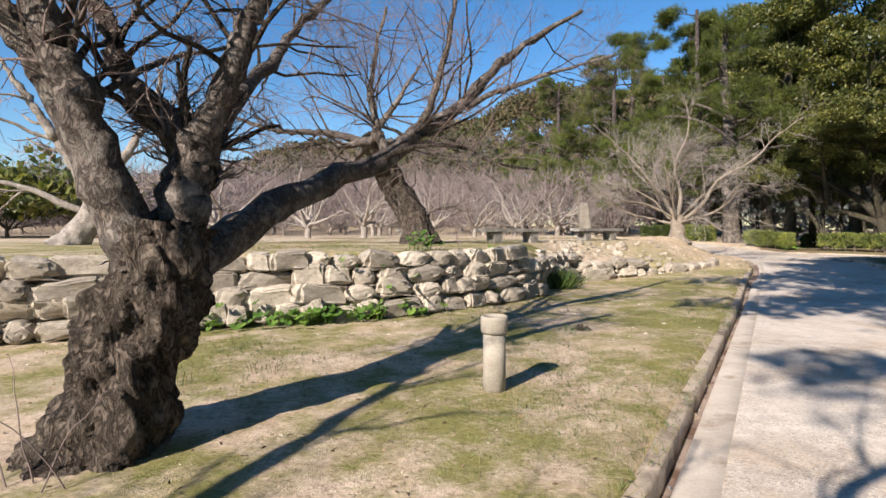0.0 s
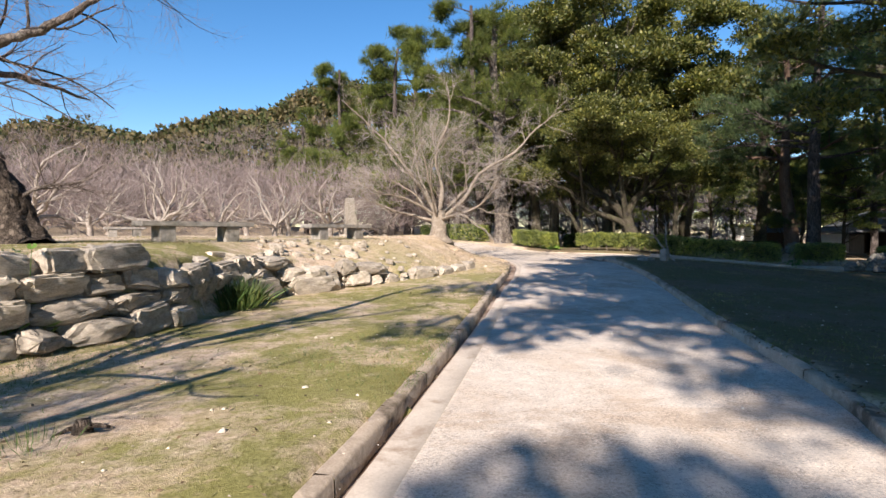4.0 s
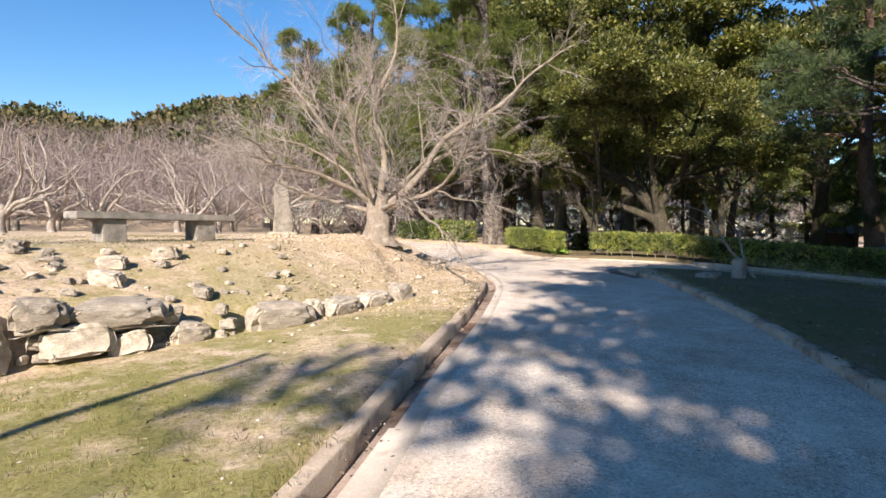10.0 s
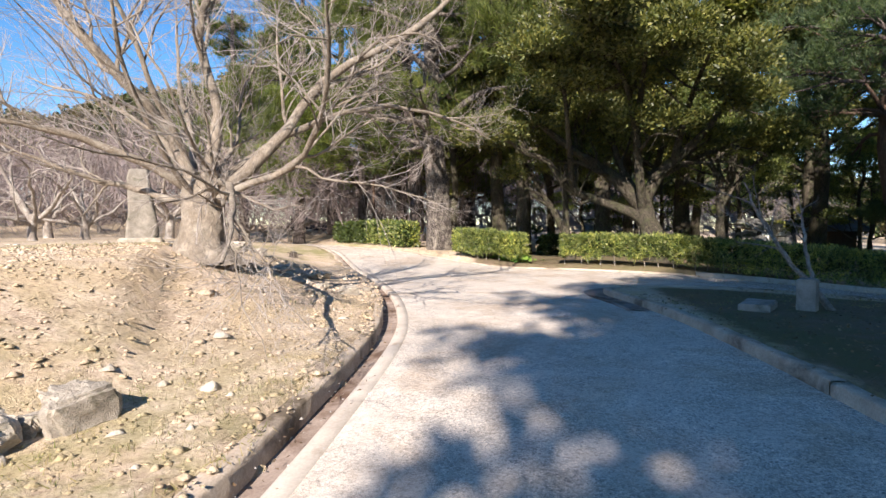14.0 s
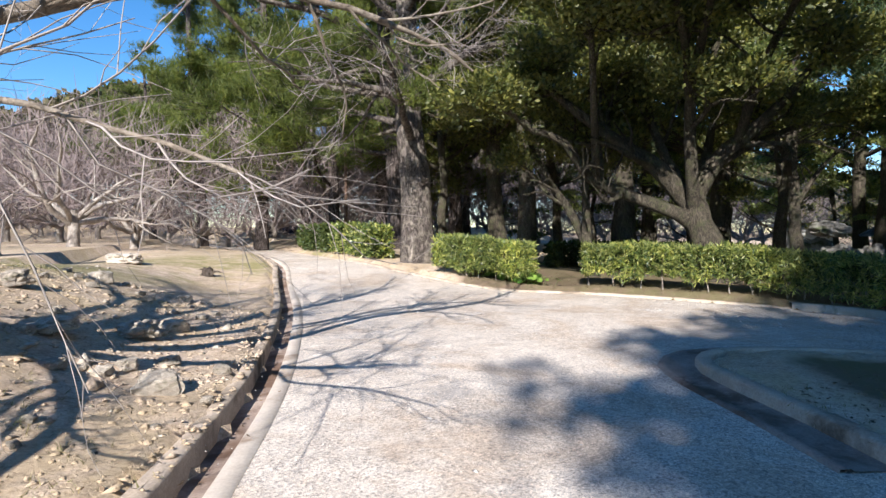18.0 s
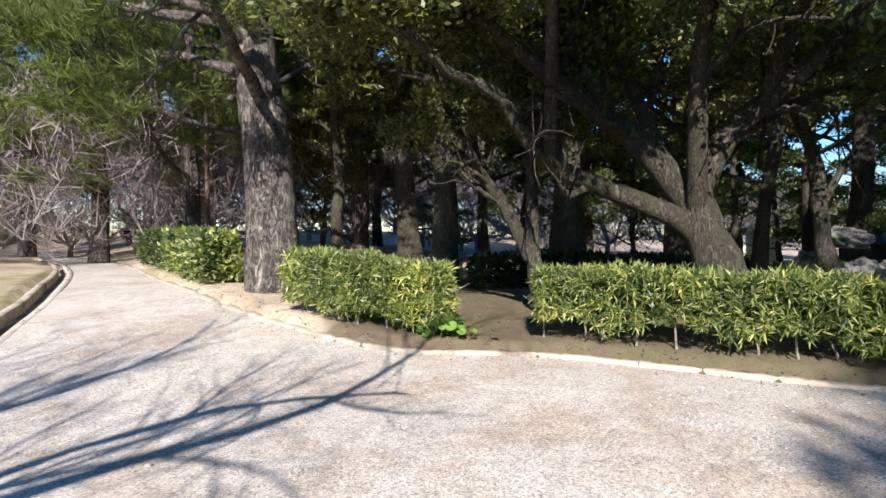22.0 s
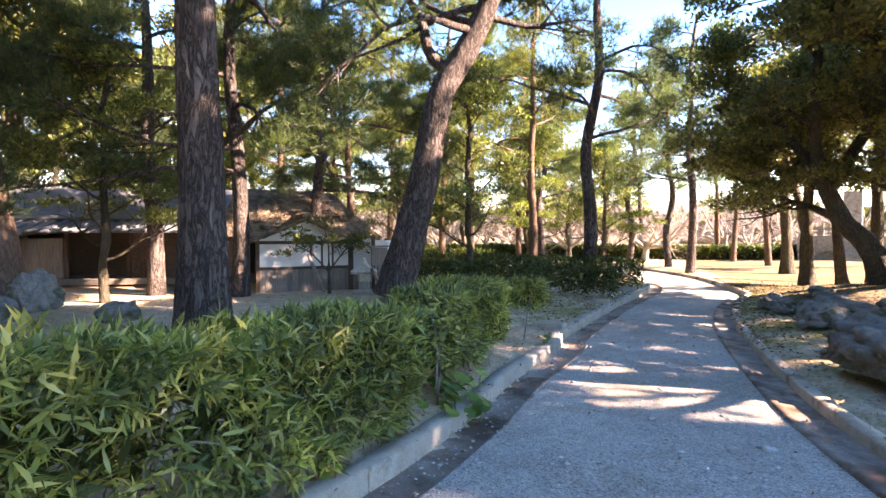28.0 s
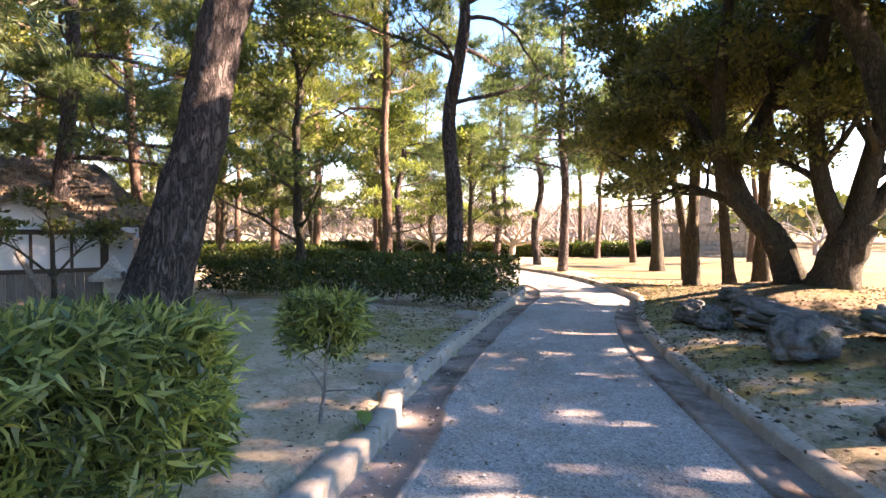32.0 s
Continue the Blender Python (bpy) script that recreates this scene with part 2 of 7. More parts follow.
def gravel_mat(name, dark, light, scale=75.0):
    """Worn concrete with loose grit lying on it."""
    m, nt, bsdf = nodes_of(name)
    v = coords(nt)
    cells = nt.nodes.new("ShaderNodeTexVoronoi")
    cells.inputs["Scale"].default_value = scale
    nt.links.new(v, cells.inputs["Vector"])
    big, mid = noise_node(nt, v, 0.5, 6.0), noise_node(nt, v, 5.0, 8.0, 0.7)
    f = math_node(nt, "ADD", math_node(nt, "MULTIPLY", mid, 0.6), math_node(nt, "MULTIPLY", big, 0.4))
    col = ramp(nt, f, [(0.33, dark), (0.62, light)])
    grit = ramp(nt, noise_node(nt, v, scale * 2.2, 3.0, 0.6), [(0.36, (0.5, 0.5, 0.53)), (0.5, (1, 1, 1)), (0.66, (1.25, 1.23, 1.2))])
    chip = nt.nodes.new("ShaderNodeSeparateColor")
    nt.links.new(cells.outputs["Color"], chip.inputs[0])
    tone = ramp(nt, chip.outputs[0], [(0.0, (0.5, 0.51, 0.54)), (0.3, (0.9, 0.92, 0.93)), (0.8, (1.05, 1.04, 1.02)), (1.0, (1.35, 1.33, 1.3))])
    grit = mix(nt, 1.0, grit, tone, "MULTIPLY")
    drift = noise_node(nt, v, 1.3, 7.0, 0.7, 0.5)
    where = nt.nodes.new("ShaderNodeSeparateXYZ")
    nt.links.new(v, where.inputs[0])
    drift = math_node(nt, "ADD", drift, ramp(nt, math_node(nt, "MULTIPLY", where.outputs["X"], 0.02), [(0.14, (0, 0, 0)), (0.40, (0.28, 0.28, 0.28))]))
    loose = ramp(nt, drift, [(0.42, (0.12, 0.12, 0.12)), (0.66, (1, 1, 1))])
    col = mix(nt, loose, col, mix(nt, 1.0, col, grit, "MULTIPLY"))
    # coarse gravel of the second path: colour turns darker and greyer along x
    grey = ramp(nt, math_node(nt, "ADD", math_node(nt, "MULTIPLY", where.outputs["X"], 0.02), math_node(nt, "MULTIPLY", mid, 0.1)), [(0.47, (0, 0, 0)), (0.54, (1, 1, 1))])
    col = mix(nt, grey, col, mix(nt, 1.0, col, (0.66, 0.69, 0.72), "MULTIPLY"))
    speck = ramp(nt, noise_node(nt, v, 34, 5.0, 0.75), [(0.34, (0.62, 0.61, 0.60)), (0.47, (0.97, 0.97, 0.97)), (0.6, (1.06, 1.06, 1.05)), (0.7, (1.22, 1.21, 1.2))])
    col = mix(nt, 1.0, col, speck, "MULTIPLY")
    film = noise_node(nt, v, 0.75, 9.0, 0.72, 0.6)
    col = mix(nt, ramp(nt, film, [(0.47, (0, 0, 0)), (0.6, (0.75, 0.75, 0.75))]), col, mix(nt, 1.0, col, (0.80, 0.72, 0.64), "MULTIPLY"))
    nt.links.new(col, bsdf.inputs["Base Color"])
    bsdf.inputs["Roughness"].default_value = 0.92
    bsdf.inputs["Specular IOR Level"].default_value = 0.25
    bump_to(nt, bsdf, math_node(nt, "ADD", math_node(nt, "MULTIPLY", cells.outputs["Distance"], 0.8), mid), 0.28, 0.01)
    return m


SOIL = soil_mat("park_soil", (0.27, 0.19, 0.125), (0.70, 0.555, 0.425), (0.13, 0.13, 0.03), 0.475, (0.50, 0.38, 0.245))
PATH = gravel_mat("worn_path", (0.45, 0.385, 0.325), (0.69, 0.605, 0.52))
# reddish stained concrete, darkened further to stand for the kerb's shadow
GUTTER = rough_mat("gutter_concrete", (0.20, 0.145, 0.115), (0.40, 0.32, 0.27), 2.0, 50, 0.9, 0.4, 0.01, (0.13, 0.08, 0.055), 1.6, 0.52)
SANDY = rough_mat("sanded_concrete", (0.42, 0.35, 0.285), (0.64, 0.56, 0.47), 2.0, 50, 0.92, 0.4, 0.01, (0.30, 0.22, 0.16), 1.6, 0.6)
KERB = rough_mat("kerb_concrete", (0.30, 0.235, 0.175), (0.58, 0.475, 0.37), 3.0, 60, 0.9, 0.7, 0.02, (0.13, 0.10, 0.07), 1.5, 0.57)
CONCRETE = rough_mat("old_concrete", (0.23, 0.20, 0.16), (0.43, 0.385, 0.32), 4.0, 70, 0.9, 0.4, 0.008, (0.16, 0.15, 0.11), 4.0, 0.62)
STONE = rough_mat("field_stone", (0.23, 0.195, 0.155), (0.61, 0.53, 0.43), 3.5, 32, 0.92, 0.9, 0.035, (0.12, 0.11, 0.065), 2.2, 0.60, per_object=0.55)
GREYSTONE = rough_mat("garden_rock", (0.09, 0.085, 0.075), (0.30, 0.28, 0.25), 3.0, 26, 0.92, 0.9, 0.05, (0.06, 0.07, 0.035), 1.8, 0.55, per_object=0.5)
GRANITE = rough_mat("granite", (0.17, 0.155, 0.135), (0.40, 0.365, 0.32), 5.0, 90, 0.85, 0.5, 0.012, (0.13, 0.125, 0.10), 3.0, 0.58)
MONUMENT = rough_mat("weathered_monument", (0.12, 0.105, 0.085), (0.31, 0.27, 0.22), 5.0, 60, 0.9, 0.8, 0.03, (0.09, 0.085, 0.06), 2.5, 0.58)
PLASTER = rough_mat("white_plaster", (0.66, 0.65, 0.62), (0.80, 0.79, 0.76), 1.2, 30, 0.9, 0.15, 0.004, (0.5, 0.48, 0.43), 1.0, 0.68)
BOARD = rough_mat("weathered_board", (0.12, 0.10, 0.085), (0.26, 0.225, 0.19), 6.0, 30, 0.85, 0.5, 0.006, stretch=(6, 6, 0.5), per_object=0.4)
BEAM = rough_mat("dark_timber", (0.05, 0.035, 0.026), (0.12, 0.085, 0.06), 5.0, 40, 0.8, 0.4, 0.005, stretch=(1, 1, 6))
TILE = rough_mat("grey_roof_tile", (0.10, 0.11, 0.125), (0.22, 0.23, 0.25), 4.0, 40, 0.6, 0.3, 0.004, per_object=0.5)
BARKROOF = rough_mat("bark_roof", (0.11, 0.07, 0.045), (0.34, 0.245, 0.17), 5.0, 30, 0.95, 0.9, 0.03, (0.08, 0.065, 0.04), 2.0, 0.55, per_object=0.8)
BLUETILE = rough_mat("glazed_roof_tile", (0.08, 0.12, 0.19), (0.17, 0.23, 0.33), 4.0, 40, 0.35, 0.2, 0.004)
CARPAINT = rough_mat("dark_car_paint", (0.012, 0.016, 0.03), (0.03, 0.036, 0.06), 3, 30, 0.25, 0.02, 0.001)
# pale base colour stands for the sky mirrored in the car windows
WINDOWGLASS = rough_mat("sky_painted_glass", (0.5, 0.53, 0.56), (0.66, 0.69, 0.72), 2, 20, 0.08, 0.0, 0.001)
METAL = rough_mat("painted_metal", (0.09, 0.07, 0.055), (0.16, 0.12, 0.09), 6, 60, 0.5, 0.1, 0.002)
CHERRYBARK = bark_mat("cherry_bark", (0.02, 0.015, 0.012), (0.19, 0.15, 0.12), 12, 5, (0.22, 0.18, 0.14), 0.05, 0.55)
LIMBBARK = bark_mat("cherry_limb_bark", (0.035, 0.027, 0.023), (0.25, 0.205, 0.175), 13, 8, (0.38, 0.34, 0.30), 0.025, 0.45)
MAPLEBARK = bark_mat("maple_bark", (0.13, 0.105, 0.08), (0.31, 0.255, 0.20), 14, 5, (0.38, 0.335, 0.275), 0.012)
TWIG = rough_mat("bare_twig", (0.13, 0.095, 0.085), (0.27, 0.205, 0.185), 8, 40, 0.9, 0.2, 0.004)
HILLTWIG = rough_mat("hill_twig", (0.13, 0.10, 0.09), (0.26, 0.205, 0.19), 0.3, 40, 0.9, 0.2, 0.004)
MAPLETWIG = rough_mat("maple_twig", (0.24, 0.205, 0.18), (0.42, 0.37, 0.335), 8, 40, 0.9, 0.2, 0.004)
FARTWIG = rough_mat("grey_twig", (0.17, 0.13, 0.12), (0.35, 0.285, 0.27), 3, 30, 0.95, 0.1, 0.004, per_object=0.4)
PALEBARK = bark_mat("lichened_bark", (0.15, 0.12, 0.10), (0.42, 0.37, 0.32), 10, 6, (0.5, 0.46, 0.40), 0.02)
PINEBARK = bark_mat("pine_bark", (0.022, 0.018, 0.016), (0.185, 0.15, 0.135), 9, 2.4, None, 0.06, 0.55)
LICHENPINE = bark_mat("lichened_pine_bark", (0.03, 0.025, 0.021), (0.23, 0.19, 0.165), 9, 2.4, (0.42, 0.37, 0.29), 0.06, 0.55)
REDBARK = bark_mat("red_pine_bark", (0.04, 0.027, 0.021), (0.23, 0.15, 0.11), 9, 3, None, 0.03)
CAMPHORBARK = bark_mat("evergreen_bark", (0.022, 0.018, 0.014), (0.16, 0.135, 0.10), 15, 4, (0.10, 0.11, 0.05), 0.045, 0.45)
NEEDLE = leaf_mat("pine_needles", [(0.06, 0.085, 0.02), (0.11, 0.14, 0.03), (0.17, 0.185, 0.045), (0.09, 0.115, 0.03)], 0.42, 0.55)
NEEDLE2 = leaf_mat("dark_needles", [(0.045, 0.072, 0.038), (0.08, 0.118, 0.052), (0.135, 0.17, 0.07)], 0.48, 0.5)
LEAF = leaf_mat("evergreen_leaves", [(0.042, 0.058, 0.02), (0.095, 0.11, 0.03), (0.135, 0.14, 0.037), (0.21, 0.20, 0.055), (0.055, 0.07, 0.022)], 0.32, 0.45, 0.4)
# lit copy of the evergreen leaves, sunlight put into the colours
SUNLITLEAF = leaf_mat("painted_sunlit_leaves", [(0.07, 0.095, 0.032), (0.13, 0.165, 0.05), (0.20, 0.23, 0.075), (0.30, 0.31, 0.11)], 0.5, 0.42, 0.45)
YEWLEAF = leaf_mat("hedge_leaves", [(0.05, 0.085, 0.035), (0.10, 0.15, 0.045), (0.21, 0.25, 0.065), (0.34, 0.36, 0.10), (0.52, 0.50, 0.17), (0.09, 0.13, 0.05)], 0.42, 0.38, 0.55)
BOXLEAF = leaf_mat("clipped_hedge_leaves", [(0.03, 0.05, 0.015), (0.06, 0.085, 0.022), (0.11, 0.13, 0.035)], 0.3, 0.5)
GRASS = leaf_mat("tussock_grass", [(0.05, 0.10, 0.03), (0.09, 0.15, 0.045), (0.17, 0.18, 0.07)], 0.3, 0.6)
DRYGRASS = leaf_mat("dry_grass", [(0.26, 0.20, 0.10), (0.16, 0.15, 0.06), (0.10, 0.12, 0.035), (0.34, 0.27, 0.16)], 0.3, 0.8, 0.1)
BROADLEAF = leaf_mat("butterbur_leaves", [(0.07, 0.15, 0.03), (0.12, 0.22, 0.04), (0.18, 0.27, 0.06)], 0.35, 0.4)
LITTER = leaf_mat("fallen_leaves", [(0.16, 0.11, 0.075), (0.22, 0.155, 0.105), (0.11, 0.075, 0.05), (0.27, 0.205, 0.145), (0.14, 0.10, 0.065)], 0.1, 0.9, 0.1)
HILLLEAF = leaf_mat("hill_canopy", [(0.04, 0.06, 0.022), (0.07, 0.085, 0.03), (0.115, 0.115, 0.045), (0.15, 0.12, 0.065), (0.055, 0.075, 0.025)], 0.2, 0.7, 0.2)
BROWNLEAF = leaf_mat("brown_canopy", [(0.15, 0.115, 0.06), (0.11, 0.095, 0.05), (0.19, 0.145, 0.075)], 0.2, 0.7, 0.2)
PEBBLE = rough_mat("pebbles", (0.25, 0.23, 0.21), (0.55, 0.52, 0.48), 20, 60, 0.9, 0.3, 0.003)


# ---- building helpers ----
rnd = random.Random(7)
rng = np.random.default_rng(7)


def mesh_of(name, verts, faces, material=None, smooth=False):
    me = bpy.data.meshes.new(name)
    verts = np.asarray(verts, float)
    if isinstance(faces, np.ndarray):
        k = faces.shape[1]
        me.vertices.add(len(verts))
        me.vertices.foreach_set("co", verts.ravel())
        me.loops.add(faces.size)
        me.loops.foreach_set("vertex_index", faces.ravel().astype(np.int32))
        me.polygons.add(len(faces))
        me.polygons.foreach_set("loop_start", np.arange(0, faces.size, k, dtype=np.int32))
        me.polygons.foreach_set("loop_total", np.full(len(faces), k, dtype=np.int32))
        me.update(calc_edges=True)
    else:
        me.from_pydata([tuple(v) for v in verts], [], faces)
    if smooth:
        me.shade_smooth()
    if material:
        me.materials.append(material)
    return me


def thing(name, label, category, at=(0, 0, 0), group="", kind=""):
    ob = new(name)
    ob.location = at
    ob.empty_display_size = 0.2
    return tagged(ob, label, category, group, kind)


def piece(name, me, parent=None, label="", m=None):
    ob = new(name, me)
    if parent:
        ob.parent = parent
    if m is not None:
        ob.matrix_basis = m
    return tagged(ob, label)


def part(name, bm, material, parent, label="", smooth=False):
    me = bpy.data.meshes.new(name)
    bm.to_mesh(me)
    bm.free()
    me.materials.append(material)
    if smooth:
        me.shade_smooth()
    return piece(name, me, parent, label)


def box(sx, sy, sz, at=(0, 0, 0), bevel=0.01, wear=0.0, cuts=0, turn=0.0):
    """A worn block standing on at."""
    bm = bmesh.new()
    bmesh.ops.create_cube(bm, size=1)
    bmesh.ops.scale(bm, vec=(sx, sy, sz), verts=bm.verts)
    if cuts:
        bmesh.ops.subdivide_edges(bm, edges=bm.edges[:], cuts=cuts, use_grid_fill=True)
    if bevel:
        sharp = [e for e in bm.edges if len(e.link_faces) == 2 and e.calc_face_angle() > 0.7]
        bmesh.ops.bevel(bm, geom=sharp, offset=bevel, segments=2, affect="EDGES")
    if wear:
        for v in bm.verts:
            v.co += noise.noise_vector(v.co * 6 + Vector(at)) * wear
    bmesh.ops.rotate(bm, cent=(0, 0, 0), matrix=Matrix.Rotation(turn, 3, "Z"), verts=bm.verts)
    bmesh.ops.translate(bm, vec=(at[0], at[1], at[2] + sz / 2), verts=bm.verts)
    return bm


def tubes(limbs, sides):
    """One mesh of tapered tubes: limbs are (points, radii)."""
    vs, fs, base = [], [], 0
    ang = np.arange(sides) * 2 * np.pi / sides
    ca, sn = np.cos(ang)[:, None], np.sin(ang)[:, None]
    for pts, rad in limbs:
        pts = np.asarray(pts, float)
        n = len(pts)
        tan = np.empty_like(pts)
        tan[1:-1] = pts[2:] - pts[:-2]
        tan[0], tan[-1] = pts[1] - pts[0], pts[-1] - pts[-2]
        tan /= np.linalg.norm(tan, axis=1)[:, None] + 1e-9
        ref = np.array([0.0, 0.0, 1.0]) if abs(tan[0, 2]) < 0.8 else np.array([1.0, 0.0, 0.0])
        a = np.cross(tan, ref)
        a /= np.linalg.norm(a, axis=1)[:, None] + 1e-9
        b = np.cross(tan, a)
        ring = pts[:, None, :] + np.asarray(rad)[:, None, None] * (ca[None] * a[:, None, :] + sn[None] * b[:, None, :])
        vs.append(ring.reshape(-1, 3))
        i = np.arange(n - 1)[:, None] * sides + np.arange(sides)[None]
        j = np.arange(n - 1)[:, None] * sides + (np.arange(sides)[None] + 1) % sides
        fs.append(np.stack([i, j, j + sides, i + sides], 2).reshape(-1, 4) + base)
        base += n * sides
    return np.concatenate(vs), np.concatenate(fs)


def smooth_line(pts, n):
    """n points along a soft curve through pts."""
    pts = np.asarray(pts, float)
    p = np.concatenate([[2 * pts[0] - pts[1]], pts, [2 * pts[-1] - pts[-2]]])
    u = np.linspace(0, len(pts) - 1 - 1e-6, n)
    k = u.astype(int)
    f = (u - k)[:, None]
    a, b, c, d = p[k], p[k + 1], p[k + 2], p[k + 3]
    return 0.5 * (2 * b + (c - a) * f + (2 * a - 5 * b + 4 * c - d) * f ** 2 + (3 * b - a - 3 * c + d) * f ** 3)


def leaves(centres, size, aspect=0.45, flat=0.3, spread=0.35, out=None, bent=False):
    """A leaf at each centre. size: length; out: the way each one points, if known."""
    n = len(centres)
    d = rng.normal(size=(n, 3)) if out is None else out + rng.normal(size=(n, 3)) * spread
    d[:, 2] *= 1 - flat if out is None else 1
    d /= np.linalg.norm(d, axis=1)[:, None] + 1e-9
    up = rng.normal(size=(n, 3)) + np.array([0, 0, 1.2])
    s = np.cross(d, up)
    s /= np.linalg.norm(s, axis=1)[:, None] + 1e-9
    ln = (size * (0.65 + 0.7 * rng.random(n)))[:, None]
    w = s * ln * aspect * 0.5
    c = np.asarray(centres)
    if bent:
        nrm = np.cross(s, d)
        tip = c + d * ln - nrm * ln * 0.16
        mid = c + d * ln * 0.5 + nrm * ln * 0.05
        v = np.stack([c - w * 0.35, c + w * 0.35, mid + w, tip, mid - w], 1).reshape(-1, 3)
        i = np.arange(n)[:, None] * 5
        f = np.concatenate([i + [0, 1, 2], i + [0, 2, 4], i + [4, 2, 3]])
        return v, f
    v = np.stack([c, c + d * ln * 0.45 + w, c + d * ln, c + d * ln * 0.45 - w], 1).reshape(-1, 3)
    f = np.arange(n * 4).reshape(-1, 4)
    return v, f


def needles(centres, out, size, blades=7, width=0.07, spread=0.55):
    """Tufts of needles: thin blades fanned round the way out."""
    n = len(centres)
    c = np.repeat(np.asarray(centres), blades, 0)
    o = np.repeat(out, blades, 0) + rng.normal(size=(n * blades, 3)) * spread
    o /= np.linalg.norm(o, axis=1)[:, None] + 1e-9
    s = np.cross(o, rng.normal(size=o.shape))
    s /= np.linalg.norm(s, axis=1)[:, None] + 1e-9
    ln = size * (0.7 + 0.6 * rng.random(len(c)))[:, None]
    v = np.stack([c - s * ln * width * 0.5, c + s * ln * width * 0.5, c + o * ln], 1).reshape(-1, 3)
    return v, np.arange(len(v)).reshape(-1, 3)


def unit(v):
    v = np.asarray(v, float)
    return v / (np.linalg.norm(v) + 1e-9)


def wander(start, way, length, n, bend, lift=0.0, r=rnd):
    """A crooked line of n points."""
    p, d = np.array(start, float), unit(way)
    pts = [p]
    for _ in range(n - 1):
        d = unit(d + np.array([r.gauss(0, bend), r.gauss(0, bend), r.gauss(0, bend) + lift]))
        p = p + d * length / (n - 1)
        pts.append(p)
    return np.array(pts)


def branch_out(limbs, levels, r, ends=None):
    """Side branches level by level. levels: (number a parent, length factor, radius factor, points, bend, lift, open angle, from where)."""
    made, parents = [], limbs
    for count, lf, rf, npt, bend, lift, opening, first in levels:
        kids = []
        for pts, rad in parents:
            total = min(3.4, np.linalg.norm(np.diff(pts, axis=0), axis=1).sum())
            for _ in range(max(1, int(count * (0.7 + 0.6 * r.random())))):
                u = first + (1 - first) * r.random()
                k = min(len(pts) - 2, int(u * (len(pts) - 1)))
                f = u * (len(pts) - 1) - k
                p = pts[k] * (1 - f) + pts[k + 1] * f
                t = unit(pts[k + 1] - pts[k])
                side = unit(np.cross(t, [r.gauss(0, 1), r.gauss(0, 1), r.gauss(0, 1)]))
                way = t * math.cos(opening) + side * math.sin(opening)
                ln = total * lf * (0.6 + 0.7 * r.random()) * (1.15 - 0.5 * u)
                ra = max(0.0015, rad[k] * rf)
                ln = min(ln, total)
                q = wander(p, way, ln, npt, bend, lift, r)
                kids.append((q, np.linspace(ra, ra * 0.35, npt)))
        made.append(kids)
        parents = kids
    return made


# ---- the plan ----
# kerb lines of the park paths, from above
LEFT_KERB = [(-13.5, -22), (-6.5, -9.8), (-2, -2.15), (1.16, 3.08), (4.35, 8.3), (6.3, 11.5), (9.0, 16.0), (10.6, 18.55), (12.15, 21.4), (13.0, 23.8), (13.6, 26.3), (14.2, 30), (14.6, 34), (14.9, 38), (14.6, 46), (13.2, 56), (9, 75)]
HEDGE_KERB = [(11.5, 75), (15.6, 56), (16.6, 46), (17.0, 40), (17.35, 36.6), (17.75, 34.3), (18.3, 32.6), (18.95, 31.25), (19.4, 30.75), (20.1, 30.35), (20.85, 29.75), (21.6, 28.5), (22.4, 27.35), (23.6, 26.3), (24.8, 25.0), (25.8, 23.8), (26.7, 22.75), (27.8, 21.6), (28.4, 21.0), (29.75, 19.4), (30.5, 18.75), (33.3, 15.3), (35.9, 11.9), (38.4, 10.2), (44, 8.9), (52, 9.5)]
RIGHT_KERB = [(52, 6), (44, 5.3), (38.7, 7.1), (34.2, 10.2), (33.1, 11.4), (31.9, 13.2), (30.7, 14.7), (29.4, 16.1), (27.25, 18.1), (25.55, 19.5), (21.6, 22.4), (19.3, 23.85), (18.6, 24.2), (18.1, 24.32), (17.62, 24.12), (17.3, 23.6), (16.85, 22.3), (16.1, 20.6), (14.05, 16.7), (12.1, 13.5), (10.7, 11.3), (8.3, 7.6), (6.8, 5.6), (3, -1.0), (-2.5, -10), (-9.5, -22)]
WALL_FOOT = [(-14, 4.0), (-9, 6.0), (-5.9, 7.4), (-3.9, 8.5), (-2.2, 9.3), (-0.7, 10.05), (0.8, 11.2), (2.1, 12.7), (2.9, 14.5), (3.9, 15.9), (5.4, 16.85), (7.5, 17.85), (8.8, 18.8), (9.9, 19.7)]
LK = smooth_line(LEFT_KERB, 150)
HK = smooth_line(HEDGE_KERB, 190)
RK = smooth_line(RIGHT_KERB, 170)
WF = smooth_line(WALL_FOOT, 90)
RING = np.concatenate([LK, HK, RK])


def sstep(a, b, x):
    t = np.clip((np.asarray(x, float) - a) / (b - a), 0, 1)
    return t * t * (3 - 2 * t)


def in_ring(x, y):
    """Inside the paths?"""
    inside = np.zeros(np.shape(x), bool)
    x2, y2 = np.roll(RING[:, 0], -1), np.roll(RING[:, 1], -1)
    for (xa, ya), xb, yb in zip(RING, x2, y2):
        if ya == yb:
            continue
        inside ^= ((ya > y) != (yb > y)) & (x < (xb - xa) * (y - ya) / (yb - ya) + xa)
    return inside


def far_from(line, x, y):
    """Distance to a line of points."""
    best = np.full(np.shape(x), 1e9)
    for (xa, ya), (xb, yb) in zip(line[:-1], line[1:]):
        dx, dy = xb - xa, yb - ya
        t = np.clip(((x - xa) * dx + (y - ya) * dy) / (dx * dx + dy * dy + 1e-9), 0, 1)
        best = np.minimum(best, (x - xa - t * dx) ** 2 + (y - ya - t * dy) ** 2)
    return np.sqrt(best)


